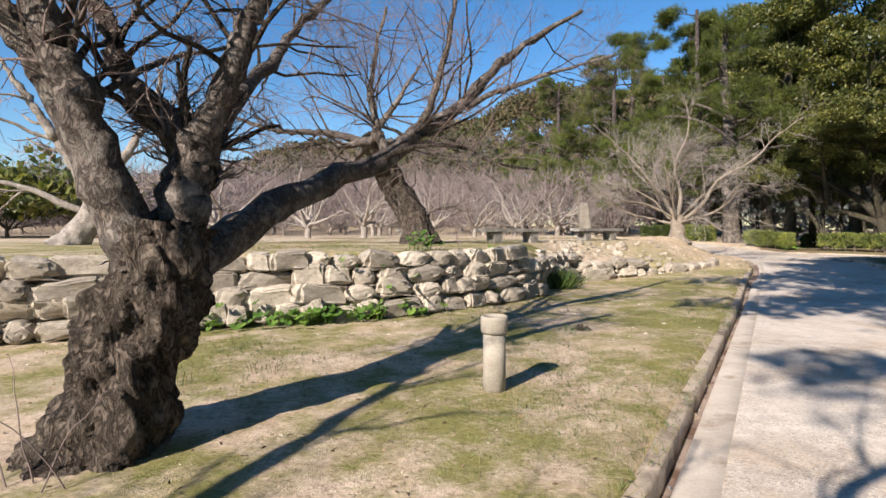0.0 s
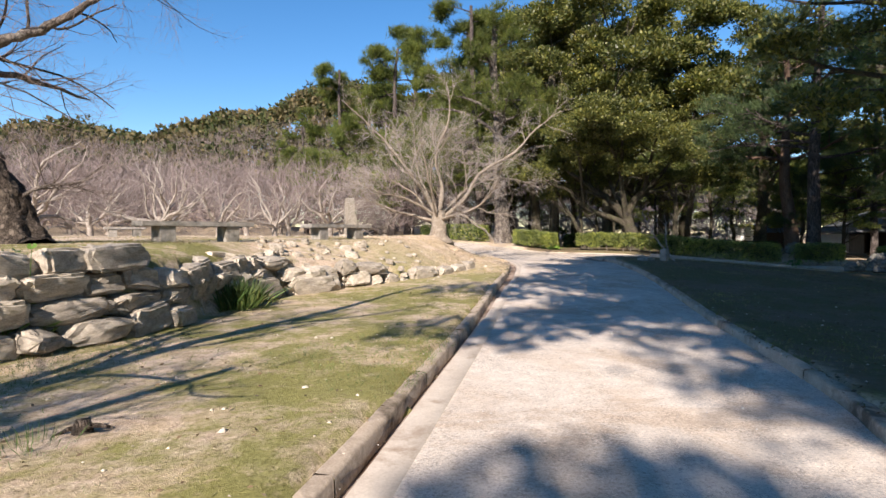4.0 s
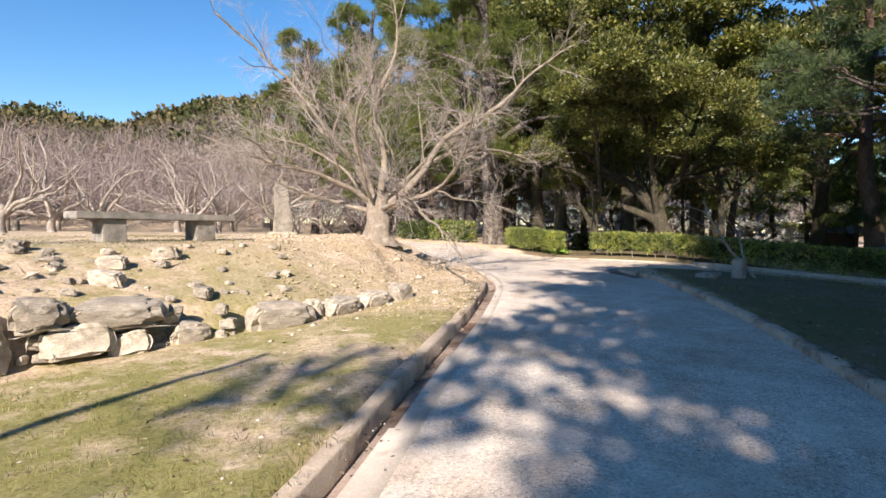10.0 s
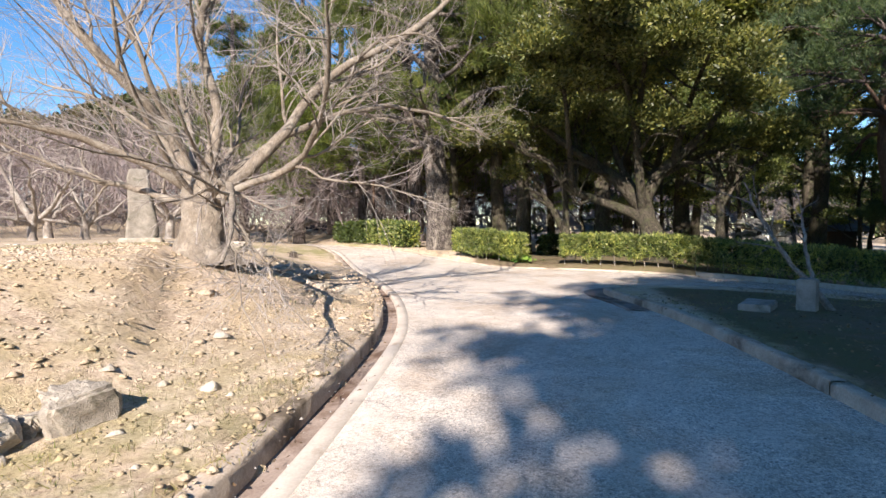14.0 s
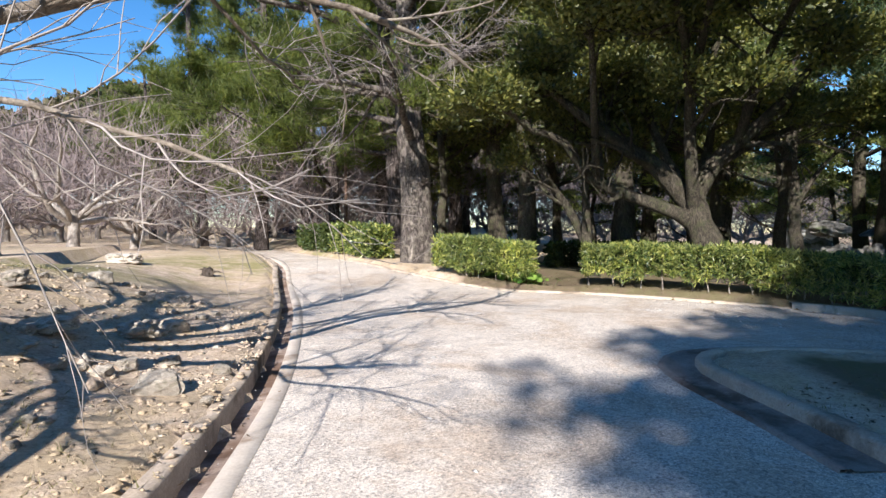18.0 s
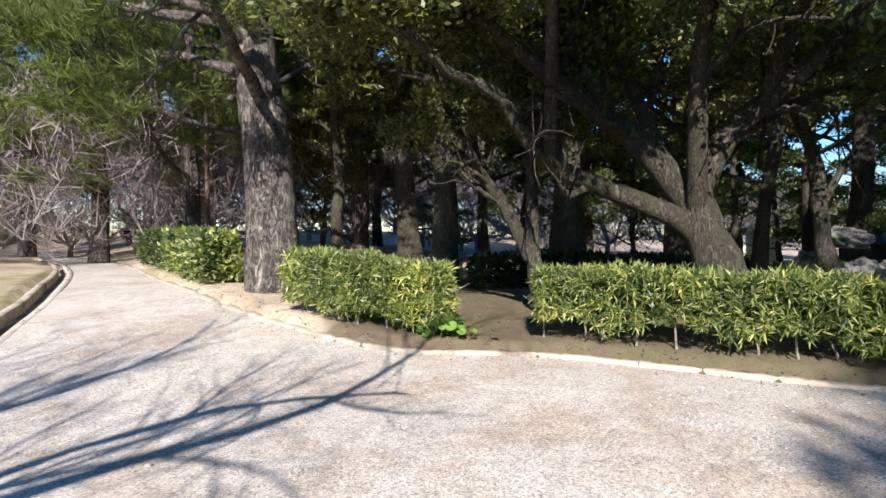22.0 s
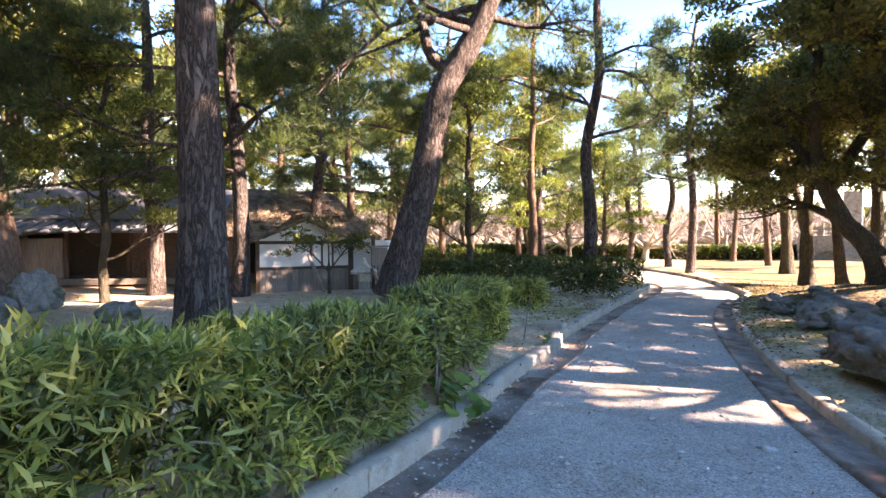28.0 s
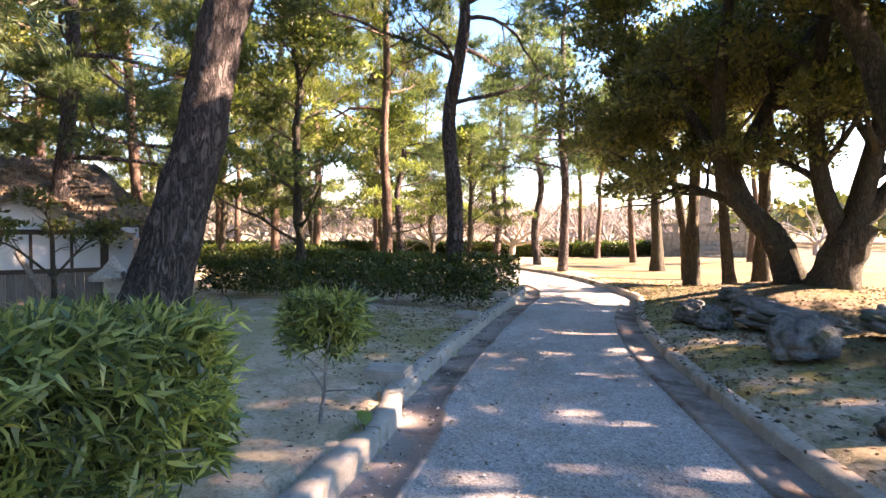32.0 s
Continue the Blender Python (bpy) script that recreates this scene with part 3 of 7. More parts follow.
def path_z(x, y):
    """Height of the path's surface, gently up to the junction and down past it."""
    u, v = 0.52 * np.asarray(x, float) + 0.85 * np.asarray(y, float), 0.85 * np.asarray(x, float) - 0.52 * np.asarray(y, float)
    z = 0.36 * sstep(13, 26, u) - 0.5 * sstep(3.5, 13, v) * sstep(14, 24, u)
    return z - 0.009 * np.clip(v - 13, 0, 30) + 0.45 * sstep(33.5, 41, u) * (1 - sstep(-2.5, 2, v))


LUMP = [(rng.uniform(0, 6.28), rng.uniform(0, 6.28), rng.uniform(0.5, 2.6), rng.uniform(-1, 1), rng.uniform(-1, 1)) for _ in range(16)]


def lumps(x, y):
    z = 0
    for a, b, k, cx, cy in LUMP:
        z = z + np.sin(k * (cx * x + cy * y) + a) * np.cos(k * (cy * x - cx * y) * 0.7 + b) / (0.6 + k)
    return z / 8


def land_z(x, y):
    """Height of the soil beside the paths: lawn, stone-faced terrace, mound, garden, hills."""
    x, y = np.asarray(x, float), np.asarray(y, float)
    z = path_z(x, y) + 0.115 + 0.07 * lumps(x, y) + 0.02 * lumps(x * 4, y * 4)
    xl = np.interp(y, LK[:, 1], LK[:, 0])
    dl = (xl - x) * 0.86
    left = dl > 0
    # terrace behind the stone wall; its edge fades where the wall ends
    yw = np.interp(x, WF[:, 0], WF[:, 1], right=60.0)
    back = (y - yw) * 0.8
    top = np.interp(x, [-14, -2, 1, 2.5, 4.5, 7, 9.9], [1.3, 1.3, 1.22, 1.02, 0.82, 0.62, 0.48])
    rise = top + (1.3 - top) * sstep(0, 2.4, back) + 0.06 * lumps(x, y)
    terrace = z + (rise - z) * sstep(0.05, 0.4, back)
    slope = z + (1.33 + 0.07 * lumps(x, y) - z) * sstep(0.3, 3.4, dl) * sstep(18.5, 23, y) * (1 - 0.55 * sstep(27, 40, y))
    zl = np.where((back > 0) & (x < 9.9), np.maximum(terrace, slope), slope)
    mound = 0.14 * np.exp(-((x - 10.4) ** 2 + (y - 24.1) ** 2) / 1.6)
    z = np.where(left, zl + mound, z)
    # the garden behind the hedges
    gx = np.where(~left, 0.12 * np.exp(-((x - 25) ** 2 + (y - 31) ** 2) / 14), 0) + 0.9 * np.exp(-((x - 31) ** 2 + (y - 31) ** 2) / 9)
    z = z + gx + np.where(~left & (y > 36), 0.4 * sstep(36, 50, y), 0)
    # mound round the roots of the big trees past the bend
    z = z + 0.45 * np.exp(-((x - 30.6) ** 2 + (y - 9.6) ** 2) / 5) + 0.3 * np.exp(-((x - 27.3) ** 2 + (y - 14.2) ** 2) / 3)
    # hills far behind
    d = np.hypot(x - 10, y - 10)
    ridge = np.interp(x, [-260, -120, -75, -52, -42, -36, -26, -12, 0, 9, 16, 29, 70, 150, 300], [0, 2, 5, 9.5, 11.5, 14, 17, 16.5, 20, 22, 25.5, 30, 31, 18, 2])
    hill = ridge * sstep(62, 132, y) * (1 + 0.05 * np.sin(x * 0.11) + 0.04 * np.sin(x * 0.23 + y * 0.07))
    return z + hill + 0.5 * sstep(45, 90, d) * np.where(x < 20, 1, 0)


def left_of(x, y):
    return np.interp(y, LK[:, 1], LK[:, 0]) > x


def ground_many(x, y):
    """Height of the ground as built, for many places."""
    edge = np.minimum(far_from(LK, x, y), np.minimum(far_from(HK, x, y), far_from(RK, x, y)))
    bank = path_z(x, y) + 0.12 + np.where(left_of(x, y), 0.5, 0.16) * np.clip(edge - 0.2, 0, 9)
    return np.where(in_ring(x, y), path_z(x, y), np.minimum(land_z(x, y), bank))


def seg_gap(line, x, y):
    a, d = line[:-1], line[1:] - line[:-1]
    t = np.clip(((x - a[:, 0]) * d[:, 0] + (y - a[:, 1]) * d[:, 1]) / ((d ** 2).sum(1) + 1e-9), 0, 1)
    return float(np.sqrt(((a + d * t[:, None] - [x, y]) ** 2).sum(1).min()))


def ground_z(x, y):
    """Height of the ground as built, at one place."""
    x, y = float(x), float(y)
    p, q = RING, np.roll(RING, -1, 0)
    cross = (p[:, 1] > y) != (q[:, 1] > y)
    hit = x < (q[:, 0] - p[:, 0]) * (y - p[:, 1]) / np.where(cross, q[:, 1] - p[:, 1], 1) + p[:, 0]
    base = float(path_z(x, y))
    if (cross & hit).sum() % 2:
        return base
    edge = min(seg_gap(k, x, y) for k in (LK, HK, RK))
    return min(float(land_z(np.array([x]), np.array([y]))[0]), base + 0.12 + (0.5 if left_of(x, y) else 0.16) * max(0.0, min(edge - 0.2, 9)))


def build_ground():
    fine = 0.2
    gx = np.concatenate([-np.geomspace(1500, 14.5, 34), np.arange(-14, 48, fine), np.geomspace(48.6, 1500, 34)])
    gy = np.concatenate([-np.geomspace(1500, 12.5, 30), np.arange(-12, 46, fine), np.geomspace(46.6, 1500, 40)])
    X, Y = np.meshgrid(gx, gy)
    near = (X > -16) & (X < 55) & (Y > -24) & (Y < 78)
    inside = np.zeros(X.shape, bool)
    inside[near] = in_ring(X[near], Y[near])
    edge = np.full(X.shape, 9.0)
    edge[near] = np.minimum(far_from(LK, X[near], Y[near]), np.minimum(far_from(HK, X[near], Y[near]), far_from(RK, X[near], Y[near])))
    land = land_z(X, Y)
    bank = path_z(X, Y) + 0.12 + np.where(left_of(X, Y), 0.5, 0.16) * np.clip(edge - 0.2, 0, 9)
    Z = np.where(inside | (edge < 0.11), path_z(X, Y) - 0.09, np.minimum(land, bank))
    n, m = X.shape
    i = (np.arange(n - 1)[:, None] * m + np.arange(m - 1)[None]).ravel()
    f = np.stack([i, i + 1, i + 1 + m, i + m], 1)
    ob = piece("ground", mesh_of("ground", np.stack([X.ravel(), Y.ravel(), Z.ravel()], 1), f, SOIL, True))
    tagged(ob, "bare sandy park soil with moss and dry grass", "ground", kind="structure")


def nearest_on(line, x, y):
    """Nearest places on a line, and its outward side there."""
    best, px, py, nx, ny = np.full(x.shape, 1e9), x.copy(), y.copy(), x * 0, y * 0
    for (xa, ya), (xb, yb) in zip(line[:-1], line[1:]):
        dx, dy = xb - xa, yb - ya
        ln = math.hypot(dx, dy)
        t = np.clip(((x - xa) * dx + (y - ya) * dy) / (ln * ln + 1e-9), 0, 1)
        qx, qy = xa + t * dx, ya + t * dy
        d = (x - qx) ** 2 + (y - qy) ** 2
        k = d < best
        best, px, py = np.where(k, d, best), np.where(k, qx, px), np.where(k, qy, py)
        nx, ny = np.where(k, -dy / ln, nx), np.where(k, dx / ln, ny)
    return np.sqrt(best), px, py, nx, ny


GUTTER_FROM = 95


def build_path():
    """The path's surface, its rim drawn to the kerbs and gutters."""
    step = 0.16
    gx, gy = np.arange(-13.5, 52, step), np.arange(-22, 75, step)
    X, Y = np.meshgrid(gx, gy)
    cx, cy = X[:-1, :-1] + step / 2, Y[:-1, :-1] + step / 2
    inside = in_ring(cx, cy)
    inside[inside] = (far_from(LK, cx[inside], cy[inside]) > 0.33) & (far_from(HK[GUTTER_FROM:], cx[inside], cy[inside]) > 0.33)
    n, m = X.shape
    i = np.arange(n - 1)[:, None] * m + np.arange(m - 1)[None]
    i = i[inside]
    f = np.stack([i, i + 1, i + 1 + m, i + m], 1)
    used, count = np.unique(f, return_counts=True)
    back = np.zeros(n * m, int)
    back[used] = np.arange(len(used))
    xs, ys = X.ravel()[used].copy(), Y.ravel()[used].copy()
    rim = np.where(count < 4)[0]
    rx, ry = xs[rim], ys[rim]
    near = np.full(len(rim), 1e9)
    ox, oy = rx.copy(), ry.copy()
    for line, inset in ((LK, 0.33), (HK[:GUTTER_FROM + 1], -0.06), (HK[GUTTER_FROM:], 0.34), (RK, -0.06)):
        d, px, py, nx, ny = nearest_on(line, rx, ry)
        k = (d < near) & (d < 0.75)
        near = np.where(k, d, near)
        ox, oy = np.where(k, px - nx * inset, ox), np.where(k, py - ny * inset, oy)
    xs[rim], ys[rim] = ox, oy
    z = path_z(xs, ys) + 0.012 * lumps(xs * 2, ys * 2)
    ob = piece("path", mesh_of("path", np.stack([xs, ys, z], 1), back[f], PATH, True))
    tagged(ob, "pale worn concrete park path strewn with grit", "path", kind="structure")


def ribbon(line, offsets, heights, z_of, material, name, rough=0.0):
    """A profile (offset to the left of the line, height) swept along the line."""
    line = np.asarray(line)
    t = np.gradient(line, axis=0)
    t /= np.linalg.norm(t, axis=1)[:, None]
    nrm = np.stack([-t[:, 1], t[:, 0]], 1)
    k = len(offsets)
    rows = []
    for o, h in zip(offsets, heights):
        p = line + nrm * o
        z = z_of(line[:, 0], line[:, 1]) + h
        q = np.stack([p[:, 0], p[:, 1], z], 1)
        q += rng.normal(size=q.shape) * rough
        rows.append(q)
    v = np.stack(rows, 1).reshape(-1, 3)
    n = len(line)
    i = (np.arange(n - 1)[:, None] * k + np.arange(k - 1)[None]).ravel()
    f = np.stack([i, i + k, i + k + 1, i + 1], 1)
    return mesh_of(name, v, f, material, False)


def kerb_run(name, line, width, height, material, label, side=1, run=2.4, rough=0.003):
    """A kerb of separate blocks laid end to end along a line, on its outer side."""
    line = np.asarray(line)
    seg = np.linalg.norm(np.diff(line, axis=0), axis=1)
    s = np.concatenate([[0], np.cumsum(seg)])
    kerb = thing(name, label, "kerb", kind="structure")
    a = 0.0
    while a < s[-1] - 0.3:
        b = min(a + run, s[-1])
        u = np.linspace(a + 0.004, b - 0.004, 9)
        pts = np.stack([np.interp(u, s, line[:, 0]), np.interp(u, s, line[:, 1])], 1)
        w, h, e = width * side, height + rng.normal() * 0.006, 0.018 * side
        me = ribbon(pts, [-0.004 * side, 0, e, w - e, w, w], [-0.24, h - 0.02, h, h, h - 0.02, -0.24], path_z, material, "kerb_block", rough)
        piece("kerb_block", me, kerb)
        a = b
    return kerb


def dense(line, step):
    line = np.asarray(line)
    s = np.concatenate([[0], np.cumsum(np.linalg.norm(np.diff(line, axis=0), axis=1))])
    u = np.arange(0, s[-1], step)
    return np.stack([np.interp(u, s, line[:, 0]), np.interp(u, s, line[:, 1])], 1)


build_ground()
build_path()
kerb_run("kerb", LK[12:], 0.14, 0.09, KERB, "low worn concrete kerb along the lawn", 1)
kerb_run("kerb", RK, 0.15, 0.11, KERB, "low concrete kerb half sunk in soil", 1)
kerb_run("kerb", HK[:GUTTER_FROM + 1], 0.16, 0.034, KERB, "worn low kerb sunk in sandy soil", 1)
kerb_run("kerb", HK[GUTTER_FROM:], 0.17, 0.13, CONCRETE, "concrete kerb in front of the clipped hedge", 1)
for a, b, w in ((12, 50, 0.09), (49, 54, 0.13), (53, 58, 0.17), (57, len(LK), 0.21)):
    gut = piece("gutter", ribbon(np.vstack([dense(LK[a:b], 0.3), LK[b - 1:b]]), [-w - 0.004, -w, -0.05, 0.01], [-0.02, -0.07, -0.08, -0.08], path_z, GUTTER, "gutter"))
    tagged(gut, "narrow stained gutter, kerb shadow darkened in, between kerb and path", "gutter", kind="structure")
    lip = piece("gutter_lip", ribbon(np.vstack([dense(LK[a:b], 0.3), LK[b - 1:b]]), [-0.37, -0.355, -w - 0.012, -w, -w + 0.002], [-0.05, 0.008, 0.006, 0.0, -0.1], path_z, SANDY, "gutter_lip"))
    tagged(lip, "pale sanded concrete strip beside the gutter", "gutter", kind="structure")
for kx, ky in ((30.5, 18.75), (32.9, 15.85), (34.95, 13.3)):
    stub = thing("kerb_end", "short concrete return block at a kerb end", "kerb", (kx + 0.2, ky + 0.16, float(path_z(kx, ky)) - 0.1), "kerb ends")
    stub.rotation_euler = (0, 0, radians(-48))
    part("block", box(0.34, 0.42, 0.3, (0, 0, 0), 0.015, 0.006, 2), CONCRETE, stub)
gut3 = piece("gutter", ribbon(dense(RK[28:112], 0.3), [-0.36, -0.35, -0.28, -0.27, -0.05, 0.01], [-0.02, 0.02, 0.022, 0.008, 0.007, 0.007], path_z, GUTTER, "gutter"))
tagged(gut3, "narrow stained gutter along the sunk kerb", "gutter", kind="structure")
gut2 = piece("gutter", ribbon(dense(HK[GUTTER_FROM:], 0.3), [-0.38, -0.37, -0.33, -0.32, -0.05, 0.01], [-0.05, 0.004, 0.006, -0.02, -0.025, -0.025], path_z, GUTTER, "gutter"))
tagged(gut2, "shallow concrete gutter beside the hedge kerb", "gutter", kind="structure")


# ---- trees ----
def add_tubes(name, limbs, sides, material, parent, label="", smooth=True):
    if limbs:
        v, f = tubes(limbs, sides)
        return tagged(piece(name, mesh_of(name, v, f, material, smooth), parent, label), kind="stuff")


def gnarl(me, amount, scale, seed, furrow=0.0):
    """Burls and furrows on a trunk."""
    n = len(me.vertices)
    co = np.empty(n * 3)
    nr = np.empty(n * 3)
    me.vertices.foreach_get("co", co)
    me.vertices.foreach_get("normal", nr)
    co, nr = co.reshape(-1, 3), nr.reshape(-1, 3)
    d = np.array([noise.noise(Vector((c[0] * scale, c[1] * scale, c[2] * scale * 0.6 + seed))) + 0.5 * noise.noise(Vector((c[0] * scale * 2.7, c[1] * scale * 2.7, c[2] * scale * 1.3 + seed))) for c in co])
    if furrow:
        for i, c in enumerate(co):
            a = 0.9 * c[2]
            x, y = c[0] * math.cos(a) - c[1] * math.sin(a), c[0] * math.sin(a) + c[1] * math.cos(a)
            rib = abs(noise.noise(Vector((x * 9, y * 9, c[2] * 1.6 + seed)))) + 0.5 * abs(noise.noise(Vector((x * 21, y * 21, c[2] * 5 + seed))))
            d[i] += (min(0.45, rib) - 0.22) * furrow / amount
    co += nr * (d * amount)[:, None]
    me.vertices.foreach_set("co", co.ravel())
    me.update()


def flared(radius, n, flare=1.7, reach=0.18):
    """Radii of a trunk that spreads at its foot."""
    u = np.linspace(0, 1, n)
    return np.interp(u, [0, 1], [radius, radius * 0.72]) * (1 + (flare - 1) * np.exp(-u / reach * 2))


def bare_tree(name, label, at, trunk, limbs, levels, bark, twig, seed, sides=12, burl=0.0, radius=0.3, flare=1.7, category="tree", group="", limb_bark=None):
    """A leafless tree: trunk and main limbs as given, finer branches grown from them."""
    r = random.Random(seed)
    tree = thing(name, label, category, at, group)
    base = np.array(at, float)
    rings = 110 if burl > 0.1 else 60 if burl else 26
    tp = smooth_line(np.asarray(trunk, float) - base, rings)
    tr = flared(radius, rings, flare)
    v, f = tubes([(tp, tr)], 96 if burl > 0.1 else 48 if burl else sides)
    me = mesh_of("trunk", v, f, bark, True)
    if burl:
        gnarl(me, burl, 4.5, seed, burl * 1.3)
    piece("trunk", me, tree)
    main = []
    for pts, r0, r1 in limbs:
        rows = 34 if r0 > 0.1 else 16
        p = smooth_line(np.asarray(pts, float) - base, rows)
        p[1:] += np.array([[r.gauss(0, 0.2 * r0 * 16 / rows) for _ in range(3)] for _ in range(rows - 1)])
        main.append((p, np.linspace(r0, r1, rows) * (1 + 0.08 * np.sin(np.arange(rows) * 1.9 + r0 * 90))))
    for limb in main:
        v, f = tubes([limb], 24 if burl > 0.1 else 14)
        me = mesh_of("limb", v, f, limb_bark or bark, True)
        gnarl(me, 0.16 * limb[1][0], 9, seed, 0.3 * limb[1][0] if burl > 0.1 else 0.0)
        piece("limb", me, tree)
    grown = branch_out(main, levels, r)
    add_tubes("branch_work", grown[0], 6, bark, tree)
    fine = [b for kids in grown[1:] for b in kids]
    add_tubes("twig_work", fine, 3, twig, tree)
    return tree


def vase_limbs(base, count, height, spread, r0, r, lift=0.12, start=0.9, crook=0.13):
    out = []
    for k in range(count):
        a = 2 * math.pi * (k + r.random() * 0.7) / count
        tilt = spread * (0.35 + 0.75 * r.random())
        way = (math.cos(a) * math.sin(tilt), math.sin(a) * math.sin(tilt), math.cos(tilt))
        ln = height * (0.75 + 0.4 * r.random())
        pts = wander(np.array(base) + [0, 0, start], way, ln, 7, crook, lift, r)
        out.append((pts, r0 * (0.7 + 0.5 * r.random()), r0 * 0.14))
    return out


def crown_tips(limbs_made, r, per):
    """Places near the ends of the last branches."""
    pts, ways = [], []
    for p, _ in limbs_made:
        t = unit(p[-1] - p[-2])
        for _ in range(per):
            u = 0.35 + 0.65 * r.random()
            k = min(len(p) - 2, int(u * (len(p) - 1)))
            f = u * (len(p) - 1) - k
            pts.append(p[k] * (1 - f) + p[k + 1] * f)
            ways.append(t)
    return np.array(pts), np.array(ways)


def pads(tips, count, leaf, clump):
    """Leaf places in loose flattened pads round some of the tips, and the way each leaf points."""
    own = np.random.default_rng(count + len(tips))
    n = int(np.clip(count * leaf * leaf * 0.18 / (clump * clump * 4.2), 14, min(900, len(tips))))
    centre = tips[own.choice(len(tips), n, replace=False)]
    size = clump * own.uniform(0.75, 1.75, n)
    k = own.choice(n, count, p=size ** 2 / (size ** 2).sum())
    d = own.normal(size=(count, 3))
    d /= np.linalg.norm(d, axis=1)[:, None]
    d[:, 2] = np.where(d[:, 2] < -0.3, -d[:, 2], d[:, 2])
    far = (0.35 + 0.75 * own.random(count) ** 0.7) * size[k]
    flat = own.uniform(0.4, 0.75, n)[k]
    return centre[k] + d * far[:, None] * np.stack([np.ones(count), np.ones(count), flat], 1), d * 0.8 + np.array([0, 0, 0.25])


def evergreen(name, label, at, trunk, radius, limbs, seed, leaf=0.15, count=26000, clump=0.42, bark=None, foliage=None, levels=None, category="tree", flare=1.6, burl=0.05, low=0.0):
    """A broad-leaved evergreen: limbs, branches, and leaves in loose clumps at their ends."""
    r = random.Random(seed)
    bark, foliage = bark or CAMPHORBARK, foliage or LEAF
    tree = thing(name, label, category, at)
    base = np.array(at, float)
    tp = smooth_line(np.asarray(trunk, float) - base, 22)
    v, f = tubes([(tp, flared(radius, 22, flare))], 22)
    me = mesh_of("trunk", v, f, bark, True)
    gnarl(me, burl, 4.0, seed)
    piece("trunk", me, tree)
    main = [(smooth_line(np.asarray(p, float) - base, 14), np.linspace(a, b, 14)) for p, a, b in limbs]
    for limb in main:
        v, f = tubes([limb], 10)
        piece("limb", mesh_of("limb", v, f, bark, True), tree)
    grown = branch_out(main, levels or [(7, 0.5, 0.5, 6, 0.16, 0.05, 0.85, 0.25), (6, 0.55, 0.5, 5, 0.2, 0.03, 0.9, 0.2)], r)
    add_tubes("branch_work", grown[0], 5, bark, tree)
    add_tubes("twig_work", grown[1], 3, bark, tree)
    tips, ways = crown_tips(grown[-1], r, 3)
    tips = tips[tips[:, 2] > low]
    c, out = pads(tips, count, leaf, clump)
    v, f = leaves(c, leaf, 0.5, out=out, spread=0.55)
    tagged(piece("foliage", mesh_of("foliage", v, f, foliage), tree), kind="stuff")
    return tree


def pine(name, label, at, trunk, radius, seed, first=0.35, limbs=16, reach=3.2, tufts=2600, size=0.24, bark=None, needle=None, droop=-0.02, taper=0.35, top=True, extra=(), flare=1.25, blades=8, levels=None):
    """A pine: tall trunk, crooked limbs from part way up, needles in flat pads."""
    r = random.Random(seed)
    bark, needle = bark or PINEBARK, needle or NEEDLE
    tree = thing(name, label, "pine tree", at)
    base = np.array(at, float)
    tp = smooth_line(np.asarray(trunk, float) - base, 40)
    u = np.linspace(0, 1, 40)
    tr = radius * (1 - (1 - taper) * u) * (1 + (flare - 1) * np.exp(-u * 22))
    v, f = tubes([(tp, tr)], 22)
    me = mesh_of("trunk", v, f, bark, True)
    gnarl(me, radius * 0.09, 5.0, seed)
    piece("trunk", me, tree)
    main = []
    for k in range(limbs):
        w = first + (1 - first) * (k + r.random()) / limbs
        j = min(38, int(w * 39))
        a = r.random() * 6.283
        ln = reach * (1.15 - 0.75 * (w - first) / (1 - first)) * (0.7 + 0.6 * r.random())
        pts = wander(tp[j], (math.cos(a), math.sin(a), 0.12 + 0.25 * r.random()), ln, 8, 0.17, droop, r)
        main.append((pts, np.linspace(tr[j] * 0.33 + 0.012, 0.012, 8)))
    for pts, r0, r1 in extra:
        p = smooth_line(np.asarray(pts, float) - base, 12)
        limb = (p, np.linspace(r0, r1, 12))
        v, f = tubes([limb], 12)
        piece("limb", mesh_of("limb", v, f, bark, True), tree)
        main.append((p[4:], limb[1][4:]))
    for limb in main[:limbs]:
        v, f = tubes([limb], 6)
        piece("limb", mesh_of("limb", v, f, bark, True), tree)
    grown = branch_out(main, levels or [(6, 0.45, 0.5, 5, 0.16, 0.06, 0.8, 0.3), (4, 0.5, 0.5, 4, 0.15, 0.1, 0.7, 0.25)], r)
    add_tubes("branch_work", grown[0] + grown[1], 4, bark, tree)
    tips, ways = crown_tips(grown[-1], r, 4)
    idx = rng.integers(0, len(tips), tufts)
    c = tips[idx] + rng.normal(size=(tufts, 3)) * np.array([0.16, 0.16, 0.07]) * size / 0.2
    v, f = needles(c, ways[idx] * 0.6 + np.array([0, 0, 0.45]), size, blades)
    tagged(piece("foliage", mesh_of("foliage", v, f, needle), tree), kind="stuff")
    return tree


def G(x, y, dz=0.0):
    return (x, y, ground_z(x, y) + dz)


